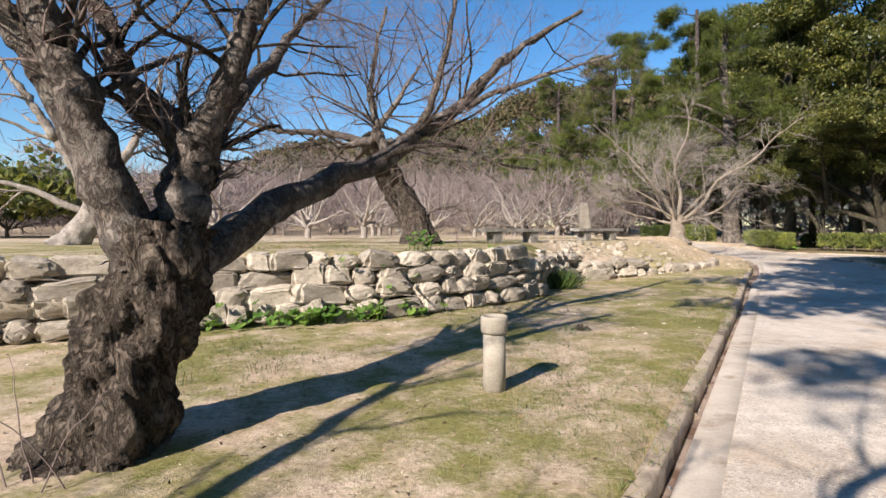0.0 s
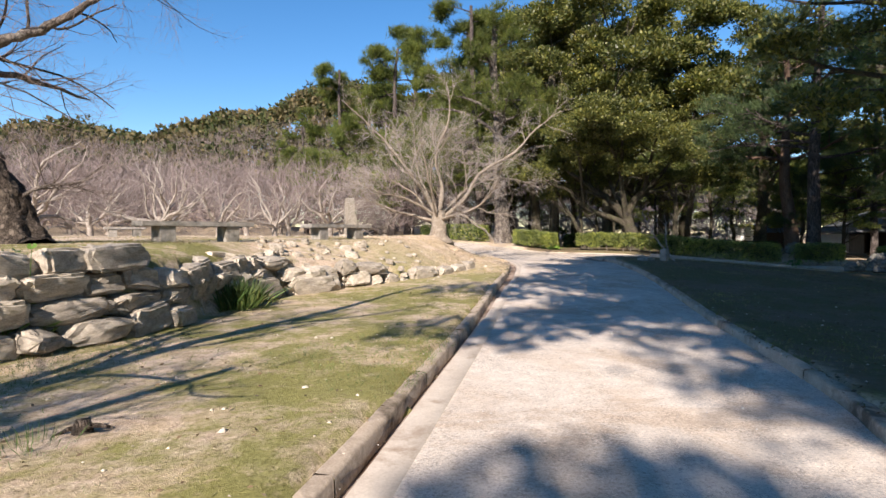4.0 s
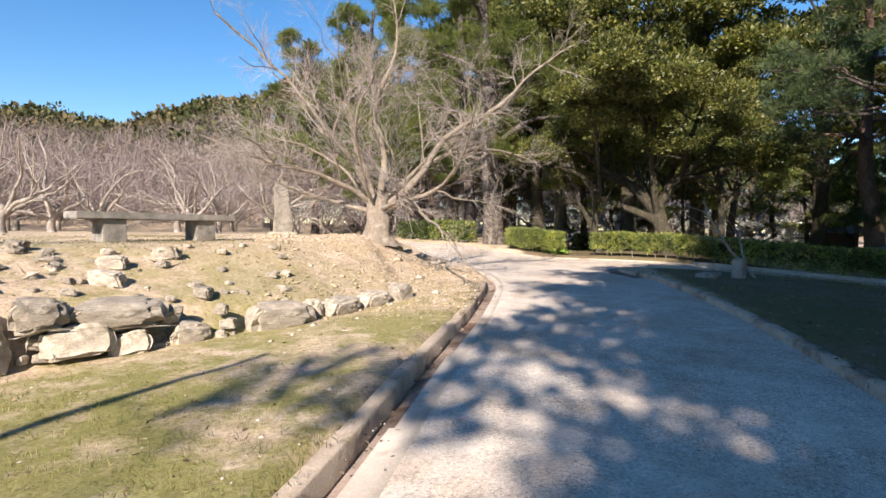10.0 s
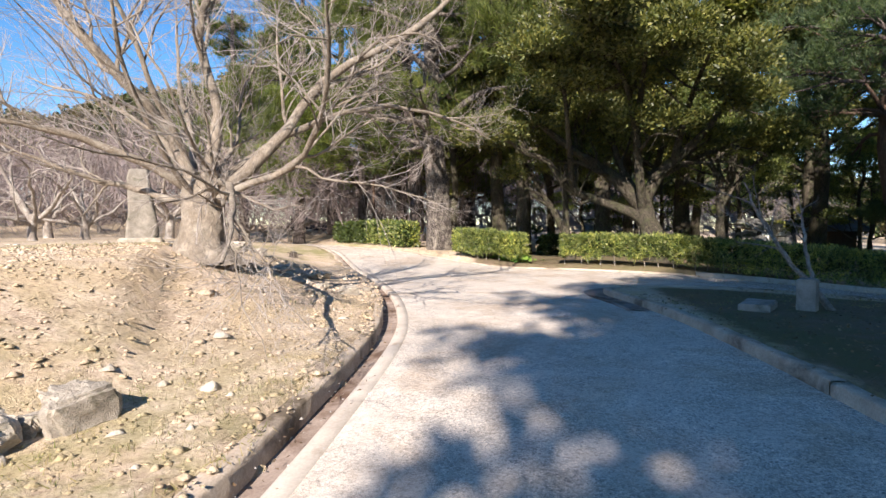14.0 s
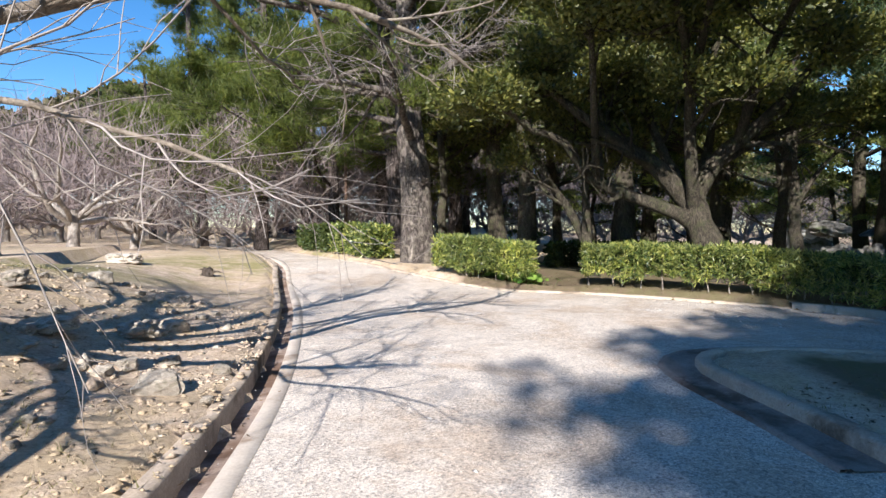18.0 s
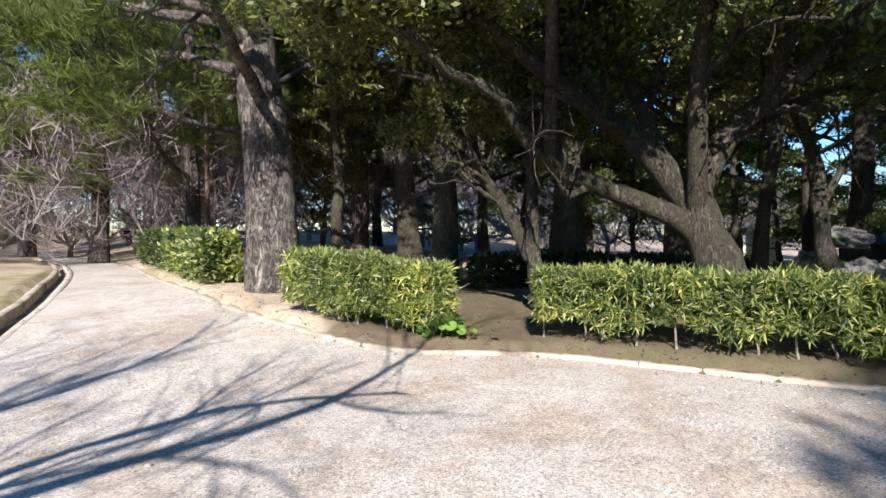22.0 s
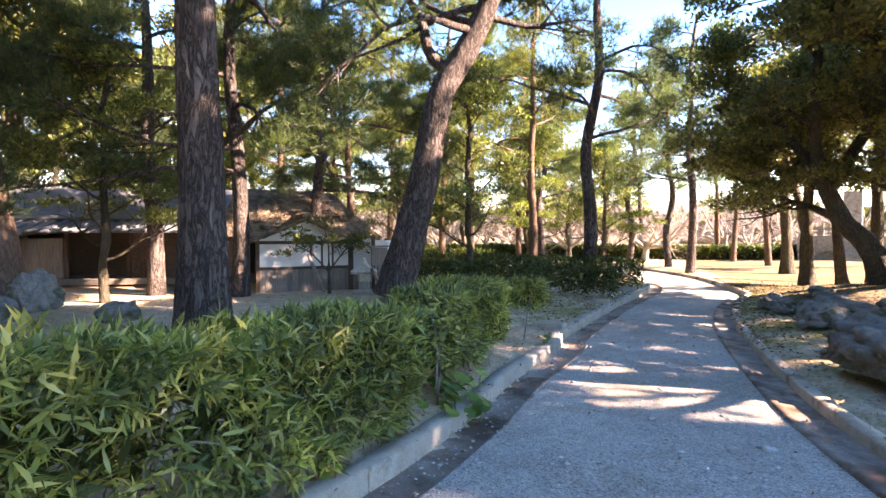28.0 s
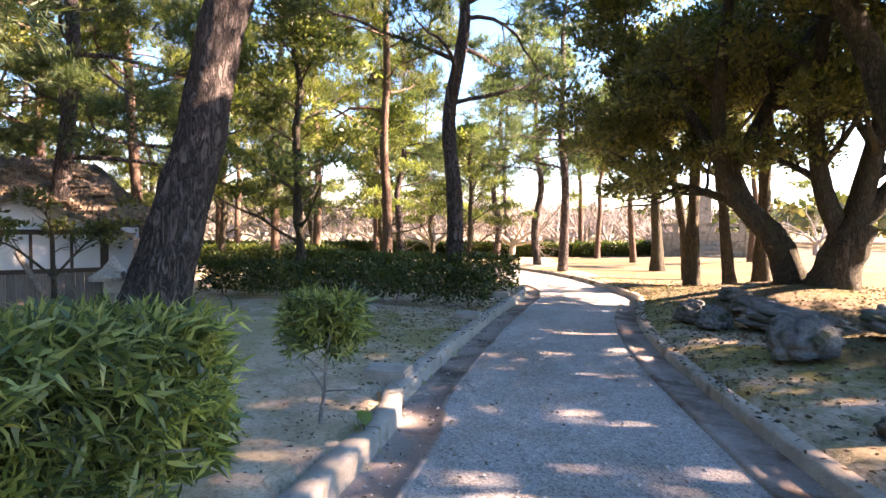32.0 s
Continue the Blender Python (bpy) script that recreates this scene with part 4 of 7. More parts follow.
# the old cherry beside the path's start
bare_tree("cherry_tree", "old gnarled cherry tree with thick furrowed leafless limbs", (-2.4, 3.9, 0.02),
    [(-2.5, 3.8, -0.1), (-2.36, 3.86, 0.45), (-2.2, 3.93, 0.96), (-2.1, 3.99, 1.37), (-2.05, 4.02, 1.72)],
    [([(-2.2, 3.9, 1.4), (-2.31, 3.74, 2.05), (-2.46, 3.65, 2.61), (-2.56, 3.58, 2.99), (-2.7, 3.5, 3.5), (-2.6, 3.2, 4.4)], 0.17, 0.06),
     ([(-2.3, 3.95, 1.6), (-2.66, 3.87, 2.59), (-2.9, 3.7, 3.07), (-3.3, 3.5, 3.5), (-3.9, 3.3, 4.2)], 0.15, 0.05),
     ([(-2.0, 4.05, 1.45), (-1.96, 4.16, 2.01), (-1.9, 4.25, 2.45)], 0.2, 0.15),
     ([(-1.92, 4.28, 2.4), (-2.2, 4.36, 2.58), (-2.48, 4.3, 2.84), (-2.56, 4.25, 3.17), (-2.7, 4.2, 3.6), (-3.0, 4.4, 4.5)], 0.12, 0.045),
     ([(-1.88, 4.18, 2.35), (-1.62, 4.2, 2.88), (-1.5, 4.24, 3.28), (-1.36, 4.29, 3.6), (-1.1, 4.2, 4.4)], 0.11, 0.05)
    ] + [([(-1.86, 4.25, 2.25), (-1.88, 5.06, 2.92), (-1.86, 6.02, 3.53), (-1.77, 6.77, 4.17), (-1.55, 7.44, 4.8)], 0.09, 0.035),
     ([(-2.46, 3.88, 2.63), (-2.33, 4.31, 2.95), (-2.16, 4.73, 3.2), (-1.63, 5.57, 3.56), (-1.0, 6.4, 3.8)], 0.03, 0.008),
     ([(-2.0, 4.1, 1.35), (-1.8, 4.88, 1.69), (-1.59, 5.37, 1.94), (-1.2, 6.29, 2.28), (-0.68, 6.97, 2.6), (-0.34, 7.49, 3.02), (0.14, 7.9, 3.37), (0.66, 8.27, 3.96), (1.04, 8.64, 4.42), (1.67, 9.15, 4.95), (2.44, 9.59, 5.5)], 0.17, 0.035)
    ] + [([(-0.68, 6.97, 2.6), (-0.9, 7.3, 3.1), (-1.0, 7.6, 3.8), (-0.8, 7.8, 4.8)], 0.07, 0.02),
     ([(-0.34, 7.49, 3.02), (-0.1, 7.4, 3.6), (0.1, 7.3, 4.3), (0.2, 7.2, 5.1)], 0.06, 0.02),
     ([(0.14, 7.9, 3.37), (0.9, 7.9, 3.7), (1.7, 8.0, 4.0), (2.6, 8.2, 4.3)], 0.05, 0.015)],
    [(10, 0.62, 0.26, 9, 0.2, 0.05, 0.9, 0.25), (10, 0.55, 0.36, 7, 0.2, 0.03, 0.85, 0.15), (8, 0.55, 0.5, 5, 0.2, 0.02, 0.7, 0.15)],
    CHERRYBARK, TWIG, 3, burl=0.12, radius=0.38, flare=1.5, limb_bark=LIMBBARK)

# second old cherry on the lawn before the start
bare_tree("cherry_tree", "old spreading leafless cherry tree on the lawn", G(-4.4, -3.4, -0.05),
    [G(-4.4, -3.4, -0.1), (-4.3, -3.3, 0.9), (-4.1, -3.2, 1.7)],
    [([(-4.1, -3.2, 1.5), (-3.0, -2.6, 2.6), (-1.9, -2.2, 3.6), (-0.9, -1.9, 4.3)], 0.15, 0.04), ([(-4.1, -3.2, 1.6), (-3.6, -4.2, 2.8), (-2.4, -4.6, 4.0), (-1.2, -4.8, 5.0)], 0.14, 0.04), ([(-4.1, -3.2, 1.6), (-4.6, -2.0, 2.9), (-4.8, -0.9, 4.2), (-4.9, 0.0, 5.2)], 0.13, 0.04),
     ([(-4.2, -3.2, 1.6), (-5.4, -3.4, 3.0), (-6.6, -3.8, 4.2)], 0.12, 0.04)],
    [(7, 0.62, 0.34, 8, 0.2, 0.05, 0.9, 0.25), (6, 0.55, 0.4, 6, 0.2, 0.03, 0.85, 0.15), (4, 0.55, 0.5, 4, 0.2, 0.02, 0.7, 0.15)],
    CHERRYBARK, TWIG, 4, burl=0.05, radius=0.3, flare=1.6, limb_bark=LIMBBARK)

# cherries on the terrace
bare_tree("cherry_tree", "leaning bare cherry tree on the stone terrace", G(-0.8, 16.1, -0.05),
    [(-0.65, 15.75, 1.15), (-0.85, 15.9, 2.0), (-1.42, 16.0, 2.95), (-1.75, 15.6, 3.7), (-1.95, 15.0, 4.25)],
    vase_limbs((-1.95, 15.0, 4.0), 4, 3.4, 1.5, 0.13, random.Random(8), 0.0, 0.1, 0.3)
    + [([(-1.9, 15.1, 4.1), (-3.2, 14.6, 4.3), (-4.4, 14.2, 4.3), (-5.6, 13.9, 4.7)], 0.12, 0.03), ([(-1.8, 15.4, 3.8), (-0.8, 14.9, 4.4), (0.4, 14.6, 4.9), (1.6, 14.4, 5.8)], 0.13, 0.03),
       ([(-0.85, 15.9, 1.9), (-0.2, 15.7, 2.3), (0.4, 15.6, 2.4), (0.8, 15.5, 2.7)], 0.04, 0.012)],
    [(10, 0.6, 0.32, 8, 0.15, 0.04, 0.9, 0.2), (9, 0.55, 0.36, 6, 0.2, 0.02, 0.85, 0.15), (7, 0.55, 0.5, 4, 0.2, 0.02, 0.7, 0.1)],
    CHERRYBARK, TWIG, 5, burl=0.08, radius=0.42, flare=1.7, limb_bark=LIMBBARK)
bare_tree("cherry_tree", "pale bare cherry tree on the stone terrace", G(-10.2, 14.8, -0.05),
    [(-10.3, 14.7, 1.1), (-9.75, 15.13, 2.15), (-9.69, 15.17, 2.8)],
    [([(-9.7, 15.15, 2.7), (-10.31, 14.75, 3.97), (-10.79, 14.41, 4.96), (-11.5, 14.2, 6.2)], 0.2, 0.05),
     ([(-9.7, 15.15, 2.6), (-8.9, 15.4, 3.9), (-8.4, 15.8, 5.2), (-8.2, 16, 6.4)], 0.16, 0.04),
     ([(-9.9, 15, 2.2), (-11.4, 14.6, 2.9), (-12.8, 14.4, 3.2)], 0.1, 0.03)],
    [(6, 0.5, 0.45, 7, 0.15, 0.04, 0.85, 0.25), (6, 0.5, 0.45, 5, 0.2, 0.02, 0.8, 0.2), (4, 0.5, 0.5, 4, 0.2, 0.02, 0.7, 0.15)],
    PALEBARK, FARTWIG, 6, burl=0.05, radius=0.38, flare=1.5)

# the bare maple on its mound
mr = random.Random(11)
mb = np.array([10.4, 24.05, ground_z(10.4, 24.05)])
bare_tree("maple_tree", "pale bare maple with many spreading stems on a rooty mound", tuple(mb - [0, 0, 0.05]),
    [mb + [0, 0, -0.1], mb + [0, 0, 0.4], mb + [0.02, 0, 0.8], mb + [0.0, 0, 1.15]],
    vase_limbs(mb, 9, 4.4, 1.2, 0.062, mr, 0.045, 0.72, 0.2)
    + [([mb + [0, 0, 0.75], mb + [0.9, -0.3, 1.5], mb + [1.7, -0.1, 2.6], mb + [3.1, -0.5, 3.5], mb + [4.2, -0.2, 4.6], mb + [5.4, -0.3, 5.4]], 0.1, 0.015), ([mb + [0, 0, 0.8], mb + [-0.5, 0.3, 1.9], mb + [-1.3, 0.2, 2.8], mb + [-2.2, 0.5, 4.0], mb + [-3.7, 0.3, 5.2]], 0.1, 0.015),
       ([mb + [0, 0, 0.8], mb + [0.2, 0.2, 2.0], mb + [0.0, 0.3, 3.4], mb + [0.5, 0.1, 4.8], mb + [0.4, 0.2, 6.2]], 0.1, 0.015), ([mb + [0, 0, 0.9], mb + [-1.2, -0.2, 1.5], mb + [-2.6, -0.5, 1.8], mb + [-4.0, -0.4, 2.3]], 0.07, 0.012), ([mb + [0, 0, 0.9], mb + [1.4, 0.6, 2.0], mb + [2.9, 1.0, 2.6], mb + [4.3, 1.0, 2.5], mb + [5.2, 1.1, 2.2]], 0.07, 0.012)],
    [(11, 0.56, 0.45, 9, 0.18, 0.05, 0.7, 0.25), (10, 0.5, 0.46, 6, 0.2, 0.04, 0.75, 0.2), (8, 0.55, 0.52, 4, 0.16, 0.02, 0.6, 0.15)],
    MAPLEBARK, MAPLETWIG, 12, burl=0.04, radius=0.33, flare=2.0)

# the pine at the fork of the paths
pine("pine_tree", "tall pine with plated sunlit bark beside the hedge", G(18.75, 35.2, -0.1),
    [(18.78, 35.2, 0.5), (18.68, 35.2, 3.14), (18.5, 35.2, 4.81), (18.4, 35.2, 6.5), (18.4, 35.2, 9), (18.1, 35.3, 12), (18.3, 35.3, 14.5)], 0.5, 21,
    0.28, 20, 4.4, 6500, 0.3, bark=LICHENPINE, needle=NEEDLE,
    extra=[([(18.35, 34.15, 5.2), (17.2, 33.4, 6.2), (15.6, 32.4, 6.6), (14.0, 31.6, 6.4)], 0.16, 0.04), ([(18.5, 34.35, 7.2), (16.8, 34.6, 8.4), (15.0, 35.0, 9.0), (13.4, 35.6, 8.8)], 0.13, 0.03), ([(18.4, 34.4, 8.6), (16.6, 35.4, 9.8), (14.8, 36.2, 10.2)], 0.12, 0.03), ([(18.35, 34.15, 5.6), (19.6, 33.0, 6.6), (21.2, 31.6, 6.6)], 0.14, 0.04)])

# the spreading evergreen behind the hedge
evergreen("camphor_tree", "huge spreading evergreen with mossy low limbs behind the hedge", G(24.55, 29.6, -0.05),
    [(24.55, 29.6, 0.35), (24.47, 29.8, 1.3), (24.4, 30.08, 2.0), (24.38, 30.35, 2.75)], 0.41,
    [([(24.4, 30.1, 1.8), (23.96, 30.29, 2.19), (23.07, 30.73, 2.58), (22.05, 31.15, 3.01), (21.51, 31.19, 3.47), (21.0, 31.17, 4.01), (20.13, 31.2, 4.2), (19.3, 30.8, 4.5)], 0.2, 0.05),
     ([(24.38, 30.3, 2.4), (23.57, 30.62, 3.36), (22.79, 31.02, 3.96), (21.57, 31.51, 4.89), (20.2, 31.9, 6.0)], 0.27, 0.06),
     ([(24.4, 30.3, 2.5), (24.74, 29.83, 3.57), (25.18, 29.24, 4.21), (25.54, 28.65, 4.9), (25.8, 27.9, 5.9)], 0.24, 0.06)
    ] + [([(24.7, 29.9, 3.4), (25.8, 29.6, 4.0), (27.2, 29.4, 4.5), (28.6, 29.4, 4.7)], 0.12, 0.03),
     ([(24.38, 30.3, 2.5), (23.9, 31.0, 4.2), (23.9, 31.6, 6.0), (23.7, 31.9, 7.8)], 0.15, 0.04),
     ([(24.3, 30.1, 2.5), (25.4, 30.8, 3.6), (26.6, 31.6, 4.8), (27.6, 32.2, 6.2)], 0.2, 0.05),
     ([(24.29, 30.13, 2.2), (23.3, 29.4, 4.6), (22.4, 28.2, 6.0), (21.4, 27.0, 6.6)], 0.17, 0.04),
     ([(25.0, 29.5, 3.9), (24.6, 28.6, 5.4), (23.9, 27.4, 6.3), (23.2, 26.4, 6.6)], 0.13, 0.03),
     ([(22.05, 31.15, 3.0), (21.2, 30.2, 4.6), (20.3, 29.2, 5.8), (19.4, 28.4, 6.4)], 0.11, 0.03),
     ([(23.3, 29.4, 4.6), (22.0, 28.4, 5.8), (20.4, 27.4, 6.6), (18.9, 26.6, 7.0)], 0.1, 0.025)],
    31, 0.125, 104000, 0.55, flare=1.4, low=4.0)

# leaning twin trunk next to the gap in the hedge
evergreen("evergreen_tree", "leaning twin-stemmed evergreen by the gap in the hedge", G(22.5, 31.9, -0.05),
    [(22.55, 31.85, 0.4), (22.45, 31.93, 1.25), (22.36, 32.0, 1.7)], 0.17,
    [([(22.38, 32.0, 1.5), (21.98, 32.27, 2.45), (21.63, 32.49, 3.03), (21.2, 32.9, 4.2), (20.8, 33.2, 5.6)], 0.13, 0.04),
     ([(22.4, 31.95, 1.5), (22.38, 31.98, 2.62), (22.38, 31.98, 3.8), (22.6, 32.1, 5.4), (22.4, 32.3, 7)], 0.13, 0.04)],
    32, 0.11, 18000, 0.5, low=2.9)

# mossy leaning stem beside the garden rocks
evergreen("evergreen_tree", "slim mossy leaning evergreen beside the garden rocks", G(27.2, 29.3, -0.05),
    [G(27.2, 29.3, -0.1), (27.3, 29.5, 1.3), (27.6, 29.8, 2.4), (27.8, 30.0, 3.6)], 0.17,
    [([(27.6, 29.8, 2.4), (28.4, 29.5, 3.6), (29.4, 29.0, 4.6)], 0.08, 0.02), ([(27.8, 30.0, 3.4), (27.4, 30.4, 4.8), (27.0, 30.6, 6.0)], 0.09, 0.02), ([(27.8, 30.0, 3.4), (28.4, 30.6, 4.8), (29.2, 31.2, 5.8)], 0.09, 0.02)],
    33, 0.11, 12000, 0.45, foliage=SUNLITLEAF, low=3.2)

# pines of the garden
pine("pine_tree", "stout pine with a sunlit flank among garden rocks", G(34.6, 27.6, -0.1),
    [(34.6, 27.6, 0.3), (34.56, 27.84, 2.62), (34.45, 28.1, 4.66), (34.5, 28.14, 6.69), (34.8, 28.3, 10), (34.6, 28.3, 13)], 0.4, 22, 0.45, 20, 4.8, 4800, 0.3, bark=REDBARK, needle=NEEDLE2)
pine("pine_tree", "tall straight pine with deeply plated grey bark", G(31.7, 24.3, -0.1),
    [(31.7, 24.3, 0.1), (31.72, 24.3, 2.5), (31.7, 24.35, 5), (31.75, 24.3, 8), (31.7, 24.2, 11), (31.8, 24.1, 14)], 0.36, 23, 0.43, 20, 4.8, 4800, 0.3, needle=NEEDLE2)
pine("pine_tree", "leaning dark pine forking high above the hedge", G(35.3, 20.2, -0.1),
    [(35.35, 20.25, 0.0), (35.19, 19.85, 1.64), (35.1, 19.56, 2.86), (34.97, 19.22, 4.69), (34.74, 18.66, 5.79), (34.53, 18.22, 6.8), (34.2, 17.6, 8.6), (33.9, 17.4, 10.4)], 0.42, 24, 0.62, 16, 4.4, 3400, 0.28, taper=0.42,
    extra=[([(34.88, 19.0, 5.3), (35.06, 19.45, 5.76), (35.12, 19.62, 6.46), (35.4, 20.2, 7.6), (35.6, 20.9, 8.8)], 0.16, 0.05)], needle=NEEDLE2)


# ---- hedges ----
def hedge(name, label, line, width, height, gap=0.22, density=260, leaf=0.10, foliage=None, stems=True, rosette=True, ragged=0.05, group="", gap_end=None):
    """A clipped hedge: rosettes of strap leaves on its faces, bare stems below."""
    foliage = foliage or YEWLEAF
    line = dense(line, 0.1)
    t = np.gradient(line, axis=0)
    t /= np.linalg.norm(t, axis=1)[:, None]
    nrm = np.stack([-t[:, 1], t[:, 0]], 1)
    g = ground_many(line[:, 0], line[:, 1])
    k = np.ones(9) / 9
    g = np.convolve(np.pad(g, 4, "edge"), k, "valid")
    mid = len(line) // 2
    at = (line[mid, 0], line[mid, 1], g[mid])
    hd = thing(name, label, "hedge", at, group)
    length = len(line) * 0.1
    body = height - gap
    shell = 2 * length * body + length * width + 2 * width * body
    n = int(shell * density)
    area = np.array([length * body, length * body, length * width, width * body, width * body])
    face = rng.choice(5, n, p=area / area.sum())
    s, a, b = rng.random(n), rng.random(n), rng.random(n)
    s = np.where(face == 3, 0.0, np.where(face == 4, 1.0, s))
    side = np.where(face == 0, 1.0, np.where(face == 1, -1.0, a * 2 - 1))
    up = np.where(face == 2, 1.0, b)
    idx = np.minimum((s * (len(line) - 1)).astype(int), len(line) - 1)
    depth = np.abs(rng.normal(size=n)) * ragged * 1.6
    lump = 0.05 * np.sin(s * length * 3.1 + up * 4) + 0.04 * np.sin(s * length * 7.7 + side * 3 + up * 9)
    half = width / 2 + lump * 0.6
    gaps = np.interp(s, [0.3, 0.5], [gap, gap if gap_end is None else gap_end])
    lower = gaps * (0.6 + 0.9 * np.abs(np.sin(s * length * 2.3 + 0.7)))
    z = g[idx] + lower + (height - lower + lump * 0.5) * up - np.where(face == 2, depth, 0) + np.where(face == 2, rng.normal(size=n) * 0.02, 0)
    off = side * np.maximum(0.05, half - np.where(face < 2, depth, 0))
    p = np.stack([line[idx, 0] + nrm[idx, 0] * off, line[idx, 1] + nrm[idx, 1] * off, z], 1)
    end = np.where(face == 3, -1.0, np.where(face == 4, 1.0, 0.0))
    p[:, :2] += t[idx] * (end * (-depth))[:, None]
    out = np.zeros((n, 3))
    out[:, :2] = nrm[idx] * np.where(face < 2, side, 0)[:, None] + t[idx] * end[:, None]
    out[:, 2] = np.where(face == 2, 1.0, 0.45)
    if rosette:
        m = 9
        q = np.repeat(p, m, 0) + rng.normal(size=(n * m, 3)) * 0.012
        o = np.repeat(out * 0.55, m, 0) + rng.normal(size=(n * m, 3)) * 0.75
        v, f = leaves(q - np.array(at), leaf, 0.155, out=o, spread=0.1, bent=True)
    else:
        v, f = leaves(p - np.array(at), leaf, 0.5, out=out, spread=0.9)
    tagged(piece("foliage", mesh_of("foliage", v, f, foliage), hd), kind="stuff")
    # inner leaves in a darker green: the hedge's inner shade put into colour
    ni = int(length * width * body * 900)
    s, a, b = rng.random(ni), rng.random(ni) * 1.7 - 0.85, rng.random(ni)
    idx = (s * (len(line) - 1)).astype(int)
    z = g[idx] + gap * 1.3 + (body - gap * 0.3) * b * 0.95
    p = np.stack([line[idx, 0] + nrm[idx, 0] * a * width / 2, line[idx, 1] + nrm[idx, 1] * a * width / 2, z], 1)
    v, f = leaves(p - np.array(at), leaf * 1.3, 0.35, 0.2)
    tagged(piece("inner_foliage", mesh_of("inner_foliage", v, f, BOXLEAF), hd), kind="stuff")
    if stems:
        for u in np.arange(0.12, length, 0.42):
            i = min(len(line) - 1, int(u / 0.1))
            r = random.Random(int(u * 100))
            base = np.array([line[i, 0] + nrm[i, 0] * r.uniform(-0.16, 0.16), line[i, 1] + nrm[i, 1] * r.uniform(-0.16, 0.16), g[i] - 0.05]) - np.array(at)
            pts = wander(base, (r.gauss(0, 0.12), r.gauss(0, 0.12), 1), height * 0.8, 6, 0.1)
            lim = [(pts, np.linspace(0.017, 0.008, 6))] + [(wander(pts[2 + q % 3], (r.gauss(0, 1), r.gauss(0, 1), 0.8), 0.4, 4, 0.15), np.linspace(0.008, 0.004, 4)) for q in range(5)]
            v, f = tubes(lim, 5)
            piece("stem", mesh_of("stem", v, f, PALEBARK, True), hd)
    return hd


def along_hk(p0, p1, out):
    """The hedge's middle line, beside the kerb from p0 to p1."""
    a = int(np.argmin(np.hypot(HK[:, 0] - p0[0], HK[:, 1] - p0[1])))
    b = int(np.argmin(np.hypot(HK[:, 0] - p1[0], HK[:, 1] - p1[1])))
    seg = HK[a:b + 1]
    t = np.gradient(seg, axis=0)
    t /= np.linalg.norm(t, axis=1)[:, None]
    return seg + np.stack([-t[:, 1], t[:, 0]], 1) * out


hedge("hedge", "clipped yew-leaved hedge block in sun beside a pine", [(18.72, 33.2), (19.27, 31.92), (20.12, 30.95)], 0.72, 0.95, 0.16, 330, 0.112, group="hedges by the path")
hedge("hedge", "long clipped hedge of strap leaves over bare stems", along_hk((20.72, 30.0), (26.95, 22.5), 0.5), 0.7, 0.9, 0.22, 250, 0.118, group="hedges by the path", gap_end=0.05)
hedge("hedge", "dense clipped hedge block past a gap with a thin shrub", along_hk((27.5, 21.9), (28.7, 20.65), 0.56), 0.66, 0.96, 0.2, 330, 0.105, group="hedges by the path")
hedge("hedge", "small clipped shrub block on thin bare stems", along_hk((29.45, 19.8), (29.85, 19.35), 0.45), 0.5, 0.9, 0.4, 300, 0.10, group="hedges by the path")
for p0, p1 in (((16.8, 42.6), (16.95, 40.9)), ((16.95, 40.6), (17.1, 39.2)), ((17.1, 38.9), (17.4, 36.2)), ((16.5, 46.5), (16.8, 43.2))):
    hedge("hedge", "distant clipped hedge block beside the path", along_hk(p0, p1, 0.65), 0.8, 1.05, 0.05, 300, 0.13, BOXLEAF if p0[1] > 41 else YEWLEAF, False, False, group="hedges by the path")
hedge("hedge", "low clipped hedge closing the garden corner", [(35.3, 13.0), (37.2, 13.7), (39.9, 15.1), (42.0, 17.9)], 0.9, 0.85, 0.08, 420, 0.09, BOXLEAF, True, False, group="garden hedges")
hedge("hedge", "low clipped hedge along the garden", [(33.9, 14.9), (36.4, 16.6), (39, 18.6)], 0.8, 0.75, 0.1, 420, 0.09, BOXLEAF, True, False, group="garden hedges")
hedge("hedge", "sunlit low hedge across the far lawn", [(45.5, -9.5), (52, -1), (60, 9), (66, 18)], 1.1, 0.8, 0.0, 130, 0.2, BOXLEAF, False, False, group="garden hedges")
hedge("hedge", "sunlit low hedge across the far lawn", [(46.5, 12), (52.5, 16.5), (57, 24)], 1.1, 0.8, 0.0, 160, 0.18, YEWLEAF, False, False, group="garden hedges")
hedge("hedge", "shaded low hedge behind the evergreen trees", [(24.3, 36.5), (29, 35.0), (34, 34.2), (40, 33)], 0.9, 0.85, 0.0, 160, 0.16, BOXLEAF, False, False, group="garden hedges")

# thin shrub standing in the gap
gs = thing("shrub", "thin sapling with few leaves in the hedge gap", "shrub", G(27.55, 22.25))
sp = [(wander((0, 0, 0), (0.05 * q, 0.04, 1), 0.85, 7, 0.09), np.linspace(0.012, 0.004, 7)) for q in (-1, 0, 1)]
v, f = tubes(sp, 6)
piece("stem", mesh_of("stem", v, f, PALEBARK, True), gs)
c = np.concatenate([p[3:] for p, _ in sp])
v, f = leaves(c[rng.integers(0, len(c), 420)] + rng.normal(size=(420, 3)) * 0.09, 0.07, 0.4)
tagged(piece("foliage", mesh_of("foliage", v, f, YEWLEAF), gs), kind="stuff")

